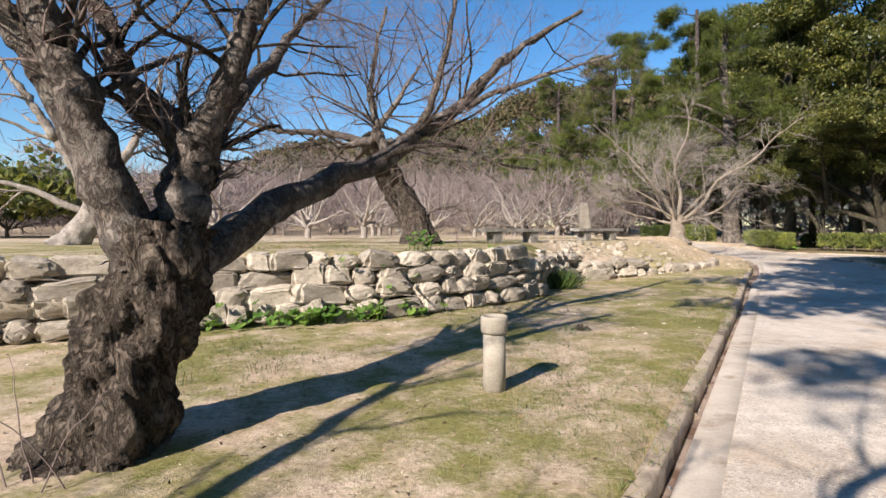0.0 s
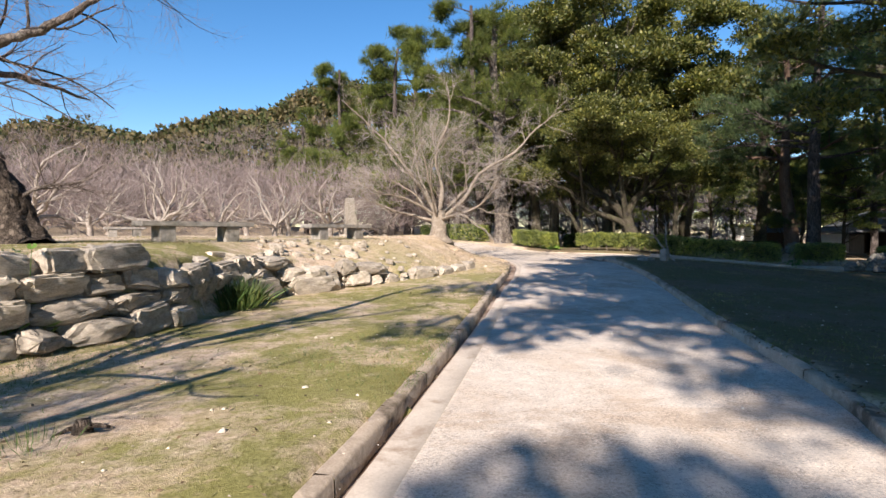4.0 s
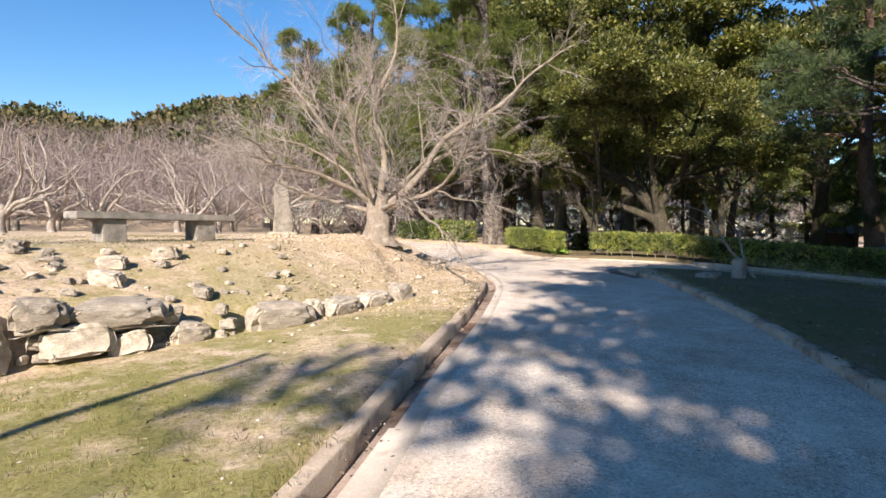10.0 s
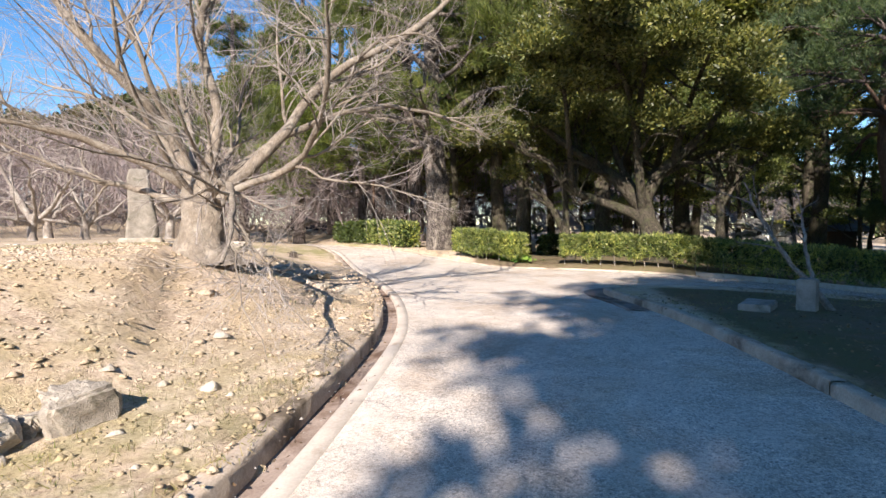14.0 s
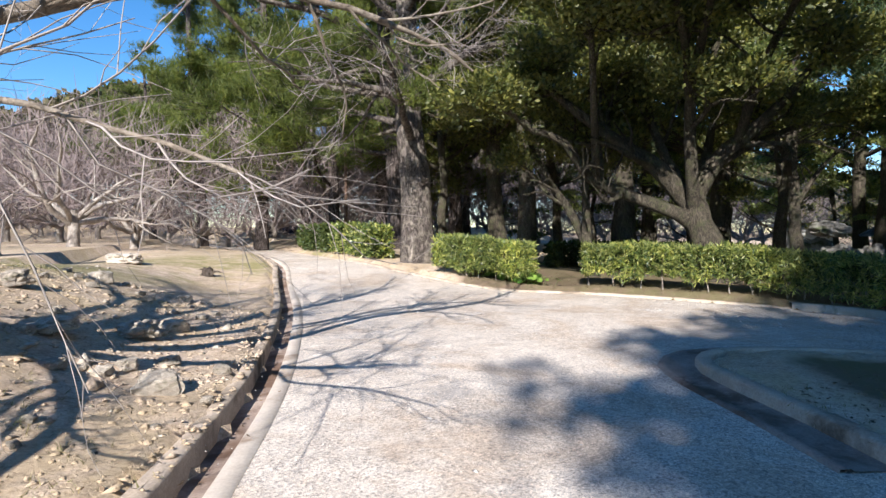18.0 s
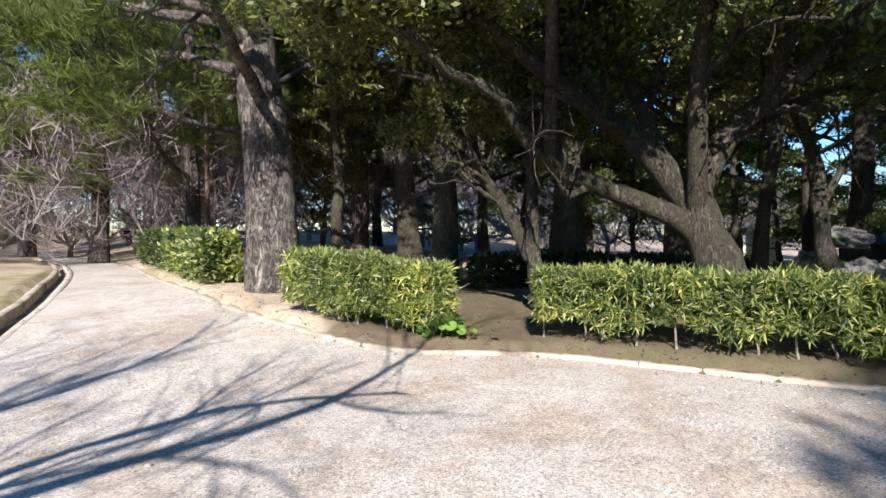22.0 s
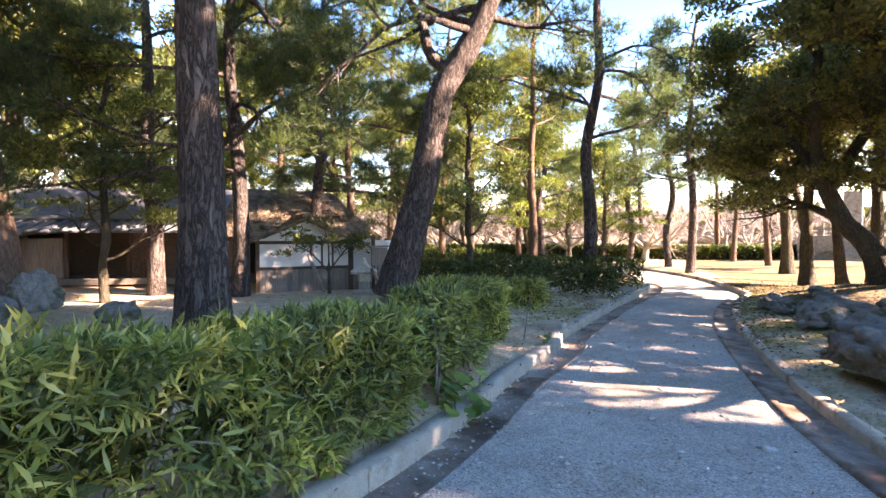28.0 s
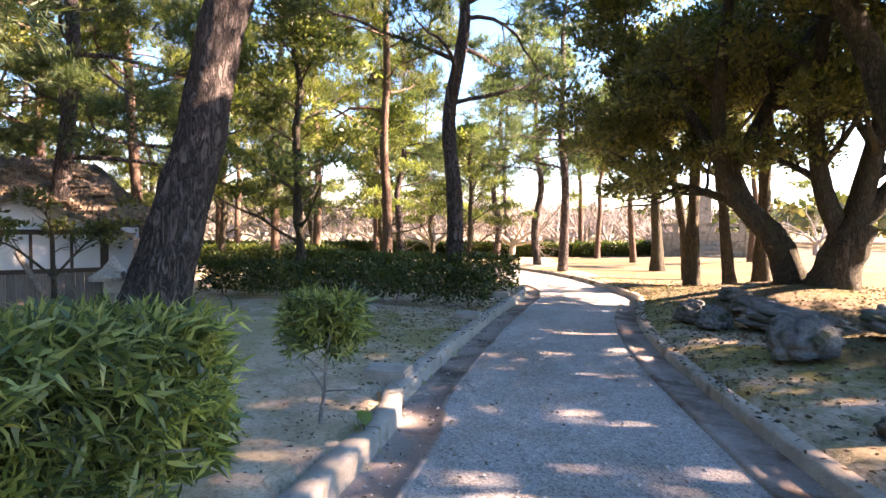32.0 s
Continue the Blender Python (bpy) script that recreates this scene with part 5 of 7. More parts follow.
# ---- stones ----
def rock_mesh(name, seed, points=16, soft=0.07, rough=0.045, material=None, blocky=False):
    """An angular field stone: a hull with worn edges and a pitted skin."""
    r = random.Random(seed)
    bm = bmesh.new()
    if blocky:
        for k in range(8):
            bm.verts.new(Vector(((k & 1) - 0.5, (k >> 1 & 1) - 0.5, (k >> 2) - 0.5)) * r.uniform(0.66, 1.0) + Vector((r.gauss(0, 0.06), r.gauss(0, 0.06), r.gauss(0, 0.06))))
    for k in range(6 if blocky else points):
        p = Vector((r.uniform(-1, 1), r.uniform(-1, 1), r.uniform(-1, 1)))
        p = p / max(abs(p.x), abs(p.y), abs(p.z)) * r.uniform(0.8, 1.0)
        bm.verts.new(p * 0.5)
    hull = bmesh.ops.convex_hull(bm, input=bm.verts[:])
    bmesh.ops.delete(bm, geom=[g for g in hull["geom_interior"] if isinstance(g, bmesh.types.BMVert)], context="VERTS")
    bmesh.ops.bevel(bm, geom=[e for e in bm.edges if len(e.link_faces) == 2 and e.calc_face_angle() > 0.3], offset=soft * 0.5, segments=2, affect="EDGES")
    for _ in range(2):
        bmesh.ops.triangulate(bm, faces=bm.faces[:])
        bmesh.ops.subdivide_edges(bm, edges=[e for e in bm.edges if e.calc_length() > 0.13], cuts=1)
        bmesh.ops.smooth_vert(bm, verts=bm.verts[:], factor=0.07, use_axis_x=True, use_axis_y=True, use_axis_z=True)
    bmesh.ops.triangulate(bm, faces=bm.faces[:])
    for v in bm.verts:
        q = v.co * 2.4 + Vector((seed * 7.3, seed, 0))
        v.co = v.co * 1.03 + noise.noise_vector(q) * rough * 1.2 + noise.noise_vector(q * 3) * rough * 0.5 + noise.noise_vector(q * 8) * rough * 0.3
    me = bpy.data.meshes.new(name)
    bm.to_mesh(me)
    bm.free()
    me.materials.append(material or STONE)
    me.shade_smooth()
    me.set_sharp_from_angle(angle=math.radians(26))
    return me


def crag_mesh(name, seed, material):
    """A weathered garden rock: ledges, hollows and worn ridges."""
    bm = bmesh.new()
    bmesh.ops.create_icosphere(bm, subdivisions=5, radius=0.5)
    off = Vector((seed * 3.7, seed * 1.3, seed * 5.1))
    for v in bm.verts:
        d = v.co.normalized()
        big = noise.noise(d * 1.3 + off)
        cell = noise.voronoi(d * 1.7 + off)[0]
        edge = min(0.35, cell[1] - cell[0])
        fine = noise.fractal(d * 5 + off, 0.9, 2.0, 4)
        v.co = d * (0.42 + 0.13 * big + 0.28 * edge + 0.035 * fine)
        v.co.z = v.co.z if v.co.z > -0.2 else -0.2
    me = bpy.data.meshes.new(name)
    bm.to_mesh(me)
    bm.free()
    me.materials.append(material)
    me.shade_smooth()
    return me


ROCKS = [rock_mesh("stone", k, 15 + k, 0.16, 0.075, None, k < 7) for k in range(12)]
CRAGS = [crag_mesh("rock", 30 + k, GREYSTONE) for k in range(6)]
PALE_CRAGS = [crag_mesh("rock", 40 + k, STONE) for k in range(4)]


def lay(me, name, parent, x, y, z, sx, sy, sz, turn, tip=0.0):
    m = pose(x, y, z, rnd.gauss(0, 4) + tip, rnd.gauss(0, 4), turn) @ Matrix.Diagonal((sx, sy, sz, 1))
    return piece(name, me, parent, "", m)


wall = thing("stone_wall", "dry-laid retaining wall of rounded field stones", "wall", kind="structure")
wl = WF
wt = np.gradient(wl, axis=0)
wt /= np.linalg.norm(wt, axis=1)[:, None]
ws = np.concatenate([[0], np.cumsum(np.linalg.norm(np.diff(wl, axis=0), axis=1))])
s0 = float(np.interp(-9.5, wl[:, 0], ws))
for course in range(5):
    s = s0 + rnd.random() * 0.3
    while s < ws[-1]:
        w = rnd.choice((0.4, 0.5, 0.6, 0.75, 0.9)) * rnd.uniform(0.85, 1.15)
        x, y = np.interp(s + w / 2, ws, wl[:, 0]), np.interp(s + w / 2, ws, wl[:, 1])
        tx, ty = np.interp(s + w / 2, ws, wt[:, 0]), np.interp(s + w / 2, ws, wt[:, 1])
        foot = ground_z(x - (-ty) * 0.25, y - tx * 0.25)
        top = float(np.interp(x, [-14, -2, 1, 2.5, 4.5, 7, 9.9], [1.3, 1.3, 1.22, 1.02, 0.82, 0.62, 0.48]))
        step = 0.285
        z = foot + 0.04 + course * step
        h = rnd.uniform(0.28, 0.38)
        if z + h * 0.5 < top + 0.06 and x < 6.4 and not (2.3 < x < 6.2 and course == 0):
            setback = 0.04 + 0.28 * (z - foot) + rnd.gauss(0, 0.03)
            lay(ROCKS[rnd.randrange(10)], "stone", wall, x - ty * setback, y + tx * setback, z + h * 0.42 + rnd.gauss(0, 0.02), w * 1.1, rnd.uniform(0.42, 0.6), h * 1.1, math.degrees(math.atan2(ty, tx)) + rnd.gauss(0, 7))
        s += w * 0.97
for k in range(210):
    s = rnd.uniform(s0, ws[-1])
    x, y = np.interp(s, ws, wl[:, 0]), np.interp(s, ws, wl[:, 1])
    tx, ty = np.interp(s, ws, wt[:, 0]), np.interp(s, ws, wt[:, 1])
    foot = ground_z(x + ty * 0.25, y - tx * 0.25)
    z = foot + rnd.uniform(0.0, max(0.1, min(1.1, 1.25 - 0.09 * max(0, x) - foot)))
    b = 0.02 + 0.28 * (z - foot)
    d = rnd.uniform(0.07, 0.16)
    lay(ROCKS[rnd.randrange(12)], "stone", wall, x - ty * b, y + tx * b, z, d * 1.5, d, d, rnd.uniform(0, 360))

# squared stones at the wall's low end
for x, y, sx, sy, sz, tn in ((7.75, 18.08, 1.05, 0.55, 0.44, 26), (8.62, 18.66, 0.78, 0.42, 0.32, 42), (9.2, 19.1, 0.72, 0.38, 0.3, 38), (9.7, 19.5, 0.42, 0.34, 0.28, 40), (6.75, 17.6, 0.5, 0.36, 0.3, 30), (6.2, 17.3, 0.4, 0.36, 0.28, 10)):
    st = lay(ROCKS[rnd.randrange(7)], "stone", None, x, y, ground_z(x, y) + sz * 0.3, sx, sy, sz, tn)
    tagged(st, "squared pale stone half sunk in the slope", "stone", "edging stones")
# great boulders at the wall's end
for x, y, z, sx, sy, sz, tn in ((4.62, 16.55, 0.36, 1.6, 0.7, 0.66, 28), (3.45, 15.55, 0.36, 1.0, 0.6, 0.52, 45), (2.75, 15.35, 0.86, 1.0, 0.7, 0.5, 30), (5.75, 17.15, 0.4, 0.6, 0.5, 0.36, 20)):
    st = lay(ROCKS[rnd.randrange(7)], "boulder", None, x, y, z, sx, sy, sz, tn)
    tagged(st, "great pale boulder set into the terrace edge", "boulder", "edging stones")
# loose rubble on the slope and by the path
for k in range(115):
    if k < 75:
        x = rnd.uniform(3.4, 7.9)
        y = 16.2 + (x - 4) * 0.5 + rnd.uniform(0.35, 2.1) ** 1.15
    else:
        x, y = rnd.uniform(10.8, 13.2), rnd.uniform(23.6, 30)
    d = rnd.uniform(0.05, 0.16) if k % 6 else rnd.uniform(0.16, 0.3)
    st = lay(ROCKS[k % 12], "stone", None, x, y, ground_z(x, y) + d * 0.18, d * 1.3, d, d * 0.7, rnd.uniform(0, 360))
    tagged(st, "loose pale stone on bare soil", "stone", "loose stones")
for x, y, d, h in ((12.35, 26.6, 0.45, 0.26), (11.7, 26.1, 0.5, 0.2), (11.2, 34.8, 0.95, 0.35), (11.0, 27.6, 0.4, 0.26), (12.7, 25.7, 0.24, 0.12)):
    st = lay(PALE_CRAGS[rnd.randrange(4)], "rock", None, x, y, ground_z(x, y) + h * 0.25, d, d * 0.7, h, rnd.uniform(0, 360))
    tagged(st, "weathered pale rock on the sandy slope", "rock", "slope rocks")
# garden rocks
for x, y, z, sx, sy, sz in ((28.1, 28.75, 0.55, 1.45, 1.0, 1.35), (28.9, 29.6, 0.6, 1.3, 1.1, 1.0), (27.3, 28.3, 0.4, 0.8, 0.7, 0.6), (30.3, 30.5, 1.75, 1.9, 1.2, 0.7), (30.0, 30.1, 0.9, 1.2, 1.0, 1.0), (29.3, 29.5, 0.5, 1.0, 0.8, 0.8), (31.3, 29.9, 0.9, 1.3, 1.0, 0.9), (30.9, 31.3, 1.0, 1.3, 1.1, 1.2), (32.1, 30.2, 0.5, 1.2, 0.7, 0.5),
    (32.9, 29.2, 0.35, 0.9, 0.6, 0.5), (33.5, 26.8, 0.5, 1.1, 0.8, 0.9), (32.9, 27.2, 0.35, 0.8, 0.6, 0.6), (33.9, 28.2, 0.4, 0.7, 0.6, 0.6), (31.0, 27.4, 0.1, 0.9, 0.7, 0.6), (30.7, 26.2, 0.1, 0.7, 0.6, 0.5), (33.2, 25.6, 0.2, 0.8, 0.6, 0.5), (28.5, 30.6, 0.5, 0.9, 0.7, 0.6), (34.6, 25.8, 0.1, 1.0, 0.5, 0.3)):
    z = max(z, ground_z(x, y) + sz * 0.2) if z < 0.9 else z
    st = lay(CRAGS[rnd.randrange(6)], "garden_rock", None, x, y, z, sx * 0.85, sy * 0.85, sz, rnd.uniform(0, 360))
    tagged(st, "large weathered grey rock in the garden mound", "rock", "garden rocks")
for x, y, d, h in ((28.45, 15.5, 0.75, 0.55), (30.1, 14.05, 0.55, 0.4), (30.6, 13.7, 0.6, 0.42), (26.6, 15.8, 1.1, 0.95), (29.3, 13.6, 1.3, 0.4), (30.2, 12.5, 1.0, 0.35), (28.0, 14.2, 0.9, 0.4), (28.9, 14.5, 0.6, 0.3), (31.0, 11.6, 0.6, 0.3), (26.3, 17.7, 1.35, 0.95), (27.3, 17.0, 0.4, 0.22), (25.7, 18.3, 0.8, 0.5)):
    st = lay(CRAGS[rnd.randrange(6)], "rock", None, x, y, ground_z(x, y) + h * 0.3, d, d * 0.75, h, rnd.uniform(0, 360))
    tagged(st, "mossy dark rock among tree roots", "rock", "rocks under the trees")

# ---- park furniture ----
def bench(x, y, turn, length, label):
    z = min(ground_z(x + a * math.cos(turn), y + a * math.sin(turn)) for a in (-length * 0.3, 0, length * 0.3))
    b = thing("stone_bench", label, "bench", (x, y, z), "stone benches")
    b.rotation_euler = (0, 0, turn)
    part("seat", box(length, 0.5, 0.11, (0, 0, 0.35), 0.012, 0.006, 3), GRANITE, b)
    for sx in (-0.29, 0.29):
        part("leg", box(0.34, 0.4, 0.42, (sx * length, 0, -0.07), 0.012, 0.005, 2), GRANITE, b)


bench(2.25, 17.4, 0.58, 2.6, "long thick stone slab bench on two blocks")
bench(5.97, 20.97, 0.6, 2.55, "stone slab bench on two blocks on the slope")
bench(-2.0, 33.2, 0.3, 1.7, "far stone slab bench among bare trees")

# round-headed concrete post on the lawn
px, py = 0.5, 5.27
post = thing("concrete_post", "short weathered concrete post with a wider cap", "post", G(px, py, -0.06))
def lathe(profile, sides=20, wear=0.004, seed=0.0):
    bm = bmesh.new()
    rings = []
    for r, z in profile:
        rings.append([bm.verts.new((r * math.cos(a * 2 * math.pi / sides), r * math.sin(a * 2 * math.pi / sides), z)) for a in range(sides)])
    for a, b in zip(rings[:-1], rings[1:]):
        for k in range(sides):
            bm.faces.new((a[k], a[(k + 1) % sides], b[(k + 1) % sides], b[k]))
    bm.faces.new(rings[-1])
    bm.faces.new(rings[0][::-1])
    for v in bm.verts:
        v.co += noise.noise_vector(v.co * 9 + Vector((seed, 0, 0))) * wear
    return bm


part("shaft", lathe([(0.116, 0), (0.112, 0.3), (0.11, 0.62)], 20, 0.004), CONCRETE, post, smooth=True)
part("cap", lathe([(0.12, 0.62), (0.132, 0.65), (0.137, 0.76), (0.132, 0.79), (0.115, 0.795), (0.112, 0.775)], 20, 0.004, 3.0), CONCRETE, post, smooth=True)

# standing stone
st = thing("standing_stone", "tall rough-hewn stone monument on the lawn", "monument", G(8.65, 33.2, -0.1))
bm = bmesh.new()
bmesh.ops.create_cube(bm, size=1)
bmesh.ops.subdivide_edges(bm, edges=bm.edges[:], cuts=9, use_grid_fill=True)
for v in bm.verts:
    h = v.co.z + 0.5
    k = 1 - 0.35 * h - 0.3 * max(0, h - 0.8)
    v.co = Vector((v.co.x * 0.78 * k + 0.04 * math.sin(h * 5), v.co.y * 0.5 * k, h * 2.15))
    v.co += noise.noise_vector(v.co * 2.2) * 0.07 + noise.noise_vector(v.co * 6) * 0.03
part("slab", bm, MONUMENT, st, smooth=True)
part("footing", box(1.1, 0.8, 0.22, (0, 0, 0), 0.04, 0.03, 4), STONE, st)

# stumps on the lawn
for x, y, s in ((2.15, 8.45, 0.7), (13.0, 34.1, 1.3)):
    sm = thing("tree_stump", "small dark weathered root stump", "stump", G(x, y, -0.03), "stumps")
    bm = lathe([(0.13 * s, 0), (0.10 * s, 0.06 * s), (0.09 * s, 0.13 * s), (0.06 * s, 0.17 * s)], 14, 0.05 * s, x)
    part("wood", bm, CHERRYBARK, sm, smooth=True)
    lim = [(wander((0, 0, 0.08 * s), (math.cos(a), math.sin(a), 0.35), 0.26 * s, 5, 0.25, -0.2), np.linspace(0.035 * s, 0.01, 5)) for a in (0.3, 1.7, 3.3, 4.6)]
    for l in lim:
        v, f = tubes([l], 7)
        piece("root", mesh_of("root", v, f, CHERRYBARK, True), sm)

# marker stone and leaning shrub beside the first path
mk = thing("stone_marker", "square stone marker in the shade beside the path", "marker", G(18.35, 20.6, -0.05))
part("pillar", box(0.24, 0.24, 0.5, (0, 0, 0), 0.015, 0.006, 2, 0.4), GRANITE, mk)
part("slab", box(0.8, 0.4, 0.16, (-0.55, 0.35, 0), 0.02, 0.01, 3, 0.5), GRANITE, mk)
bare_tree("shrub", "leaning bare shrub beside the stone marker", G(18.85, 20.3, -0.03),
    [(18.9, 20.3, -0.05), (18.75, 20.5, 0.4), (18.55, 20.7, 0.8)],
    [([(18.6, 20.65, 0.7), (18.3, 20.9, 1.2), (18.0, 21.1, 1.8), (17.8, 21.2, 2.3)], 0.04, 0.012), ([(18.6, 20.65, 0.7), (18.6, 20.8, 1.3), (18.8, 21.0, 1.9)], 0.035, 0.012)],
    [(5, 0.5, 0.5, 5, 0.15, 0.03, 0.7, 0.2), (5, 0.5, 0.5, 4, 0.15, 0.02, 0.7, 0.2), (3, 0.5, 0.5, 3, 0.15, 0, 0.7, 0.2)], PALEBARK, FARTWIG, 41, radius=0.06, flare=1.6, category="shrub")

# lamp post by the far hedges
lp = thing("street_lamp", "brown lamp post with a blue lantern on an arm", "street lamp", G(19.0, 45.5, -0.05))
v, f = tubes([(np.array([(0, 0, 0), (0, 0, 3), (0, 0, 6.0)]), np.array([0.09, 0.075, 0.06]))], 12)
piece("pole", mesh_of("pole", v, f, REDBARK, True), lp)
v, f = tubes([(smooth_line([(0, 0, 5.4), (-0.5, 0, 5.65), (-1.1, 0, 5.6)], 8), np.full(8, 0.03))], 8)
piece("arm", mesh_of("arm", v, f, METAL, True), lp)
part("lantern", box(0.42, 0.42, 0.55, (-1.15, 0, 4.95), 0.03), BLUETILE, lp, "blue glazed lantern box")
part("lantern_cap", box(0.55, 0.55, 0.1, (-1.15, 0, 5.5), 0.03), BLUETILE, lp)


# small dark car parked at the far end of the path
car = thing("car", "small dark blue parked car with pale windows", "car", (18.2, 64.0, ground_z(18.2, 64.0)))
car.rotation_euler = (0, 0, 0.15)
part("body", box(3.3, 1.5, 0.7, (0, 0, 0.25), 0.09), CARPAINT, car)
part("roof", box(2.2, 1.32, 0.1, (-0.2, 0, 1.42), 0.04), CARPAINT, car)
part("cabin", box(2.3, 1.34, 0.52, (-0.2, 0, 0.93), 0.1), CARPAINT, car)
for wx in (-0.85, 0.4):
    part("window", box(1.0, 0.03, 0.36, (wx, -0.68, 1.0), 0.008), WINDOWGLASS, car, "window with the sky's reflection painted pale")
for wx in (-1.05, 1.05):
    for wy in (-0.68, 0.68):
        v, f = tubes([(np.array([(wx, wy - 0.09, 0.28), (wx, wy - 0.08, 0.28), (wx, wy + 0.08, 0.28), (wx, wy + 0.09, 0.28)]), np.array([0.2, 0.28, 0.28, 0.2]))], 18)
        piece("wheel", mesh_of("wheel", v, f, METAL, True), car)

# ---- woods ----
def spread_limbs(base, count, z0, z1, reach, r0, r, lift=0.05, rise=0.5):
    """Limbs leaving a tall stem between two heights."""
    out = []
    for k in range(count):
        a = 2 * math.pi * (k * 0.38 + r.random() * 0.25)
        u = (k + 0.5) / count
        ln = reach * (1.1 - 0.55 * u) * (0.75 + 0.5 * r.random())
        p = np.array(base) + [0, 0, z0 + (z1 - z0) * u]
        pts = wander(p, (math.cos(a), math.sin(a), rise * (0.5 + u)), ln, 7, 0.14, lift, r)
        out.append((pts, r0 * (1.1 - 0.6 * u), r0 * 0.2))
    return out


def stem_line(base, height, lean, r):
    p = [np.array(base, float) - [0, 0, 0.15]]
    for k in range(1, 7):
        p.append(np.array(base) + [lean[0] * (k / 6) ** 1.4 + r.gauss(0, 0.08), lean[1] * (k / 6) ** 1.4 + r.gauss(0, 0.08), height * k / 6])
    return p


def wood_tree(seed, height, first, reach, leaf, count, clump, foliage, radius=0.26, label="tall dark evergreen tree of the park wood"):
    r = random.Random(seed)
    base = (0.0, 0.0, 0.0)
    trunk = stem_line(base, height * 0.92, (r.gauss(0, 0.5), r.gauss(0, 0.5)), r)
    return evergreen("evergreen_tree", label, base, trunk, radius, spread_limbs(base, 13, first, height * 0.95, reach, radius * 0.4, r), seed, leaf, count, clump, foliage=foliage,
        levels=[(6, 0.5, 0.5, 5, 0.16, 0.03, 0.9, 0.2), (5, 0.55, 0.5, 4, 0.2, 0.0, 0.9, 0.2)])


def put(model, x, y, turn, size=1.0, dz=-0.1):
    return copy_thing(model, pose(x, y, ground_z(x, y) + dz, 0, 0, turn) @ Matrix.Diagonal((size, size, size, 1)))


def move_first(model, x, y, turn, size=1.0):
    model.matrix_basis = pose(x, y, ground_z(x, y) - 0.1, 0, 0, turn) @ Matrix.Diagonal((size, size, size, 1))


def plant(model, spots):
    for x, y, turn, size in spots[1:]:
        put(model, x, y, turn, size)
    x, y, turn, size = spots[0]
    move_first(model, x, y, turn, size)


# dark evergreens behind the hedges, and two unseen ones added to shade the garden
plant(wood_tree(51, 12.5, 4.1, 4.6, 0.19, 34000, 0.55, LEAF), [(27.6, 36.2, 0, 1.3), (33.0, 36.5, 130, 1.35), (39.5, 34.0, 200, 1.35), (25.6, 42.5, 75, 1.3), (27.5, 4.5, 60, 0.85), (45.5, 38, 10, 1.2), (25.6, 14.6, 250, 1.25), (23.0, 12.6, 80, 1.0)])
plant(wood_tree(52, 13.5, 4.6, 4.4, 0.19, 32000, 0.55, LEAF), [(30.2, 39.5, 0, 1.35), (24.0, 37.6, 110, 1.15), (35.5, 43.5, 45, 1.1), (48, 31, 70, 1.15)])
plant(wood_tree(53, 10.5, 3.2, 4.0, 0.17, 28000, 0.5, LEAF, 0.22), [(32.0, 33.3, 40, 0.85), (23.2, 43.5, 0, 0.9), (31.5, 46, 280, 1.1), (40, 42, 20, 1.2), (52, 24, 30, 1.1)])


# tall trees along the right of the first path; their crowns shade it
plant(wood_tree(55, 14.5, 7.0, 5.6, 0.26, 13000, 0.62, LEAF, 0.3), [(3.45, -0.9, 180, 1.2), (-2.0, -12.1, 90, 1.2), (7.0, 2.3, 180, 1.1), (-0.5, -9.9, 0, 1.12), (11.9, 5.0, 90, 1.1), (0.5, -12.7, 180, 1.1), (4.4, -3.0, 90, 1.0), (3.0, -2.0, 200, 1.15), (1.4, -4.5, 180, 1.15), (-3.8, -14.6, 180, 1.1), (16.2, 7.4, 90, 1.0)])
plant(wood_tree(56, 12.5, 6.0, 4.6, 0.24, 8000, 0.5, LEAF, 0.26), [(21.3, 3.1, 40, 1.0), (19.1, 7.6, 300, 1.0), (28.9, 6.2, 200, 1.1), (24.8, 6.6, 130, 1.0)])


def wood_pine(seed, height, first, reach, tufts, needle, bark, radius=0.2, label="slender pine of the park wood", size=0.34, lean=0.6, droop=-0.02):
    r = random.Random(seed)
    return pine("pine_tree", label, (0, 0, 0), stem_line((0, 0, 0), height, (r.gauss(0, lean), r.gauss(0, lean)), r), radius, seed, first, 17, reach, tufts, size, bark, needle, taper=0.3, blades=9, droop=droop)


# sunlit pines past the fork
plant(wood_pine(61, 13.5, 0.22, 4.6, 8500, NEEDLE, PINEBARK, 0.28, "tall bushy pine with yellow-green sunlit needles", 0.29), [(20.3, 42.0, 0, 1.3), (15.6, 51.0, 120, 1.25), (21.6, 48.0, 240, 1.35), (12.6, 57, 40, 1.2), (26.0, 48.5, 80, 1.4), (19, 57, 170, 1.5), (56, 30, 10, 1.0)])
plant(wood_pine(62, 11.5, 0.15, 4.2, 8500, NEEDLE, PINEBARK, 0.24, "bushy pine with yellow-green sunlit needles", 0.28), [(18.6, 46.6, 60, 1.2), (23.4, 53.5, 0, 1.4), (9.5, 62, 200, 1.0), (29.0, 53, 140, 1.15), (62, 22, 50, 1.0)])
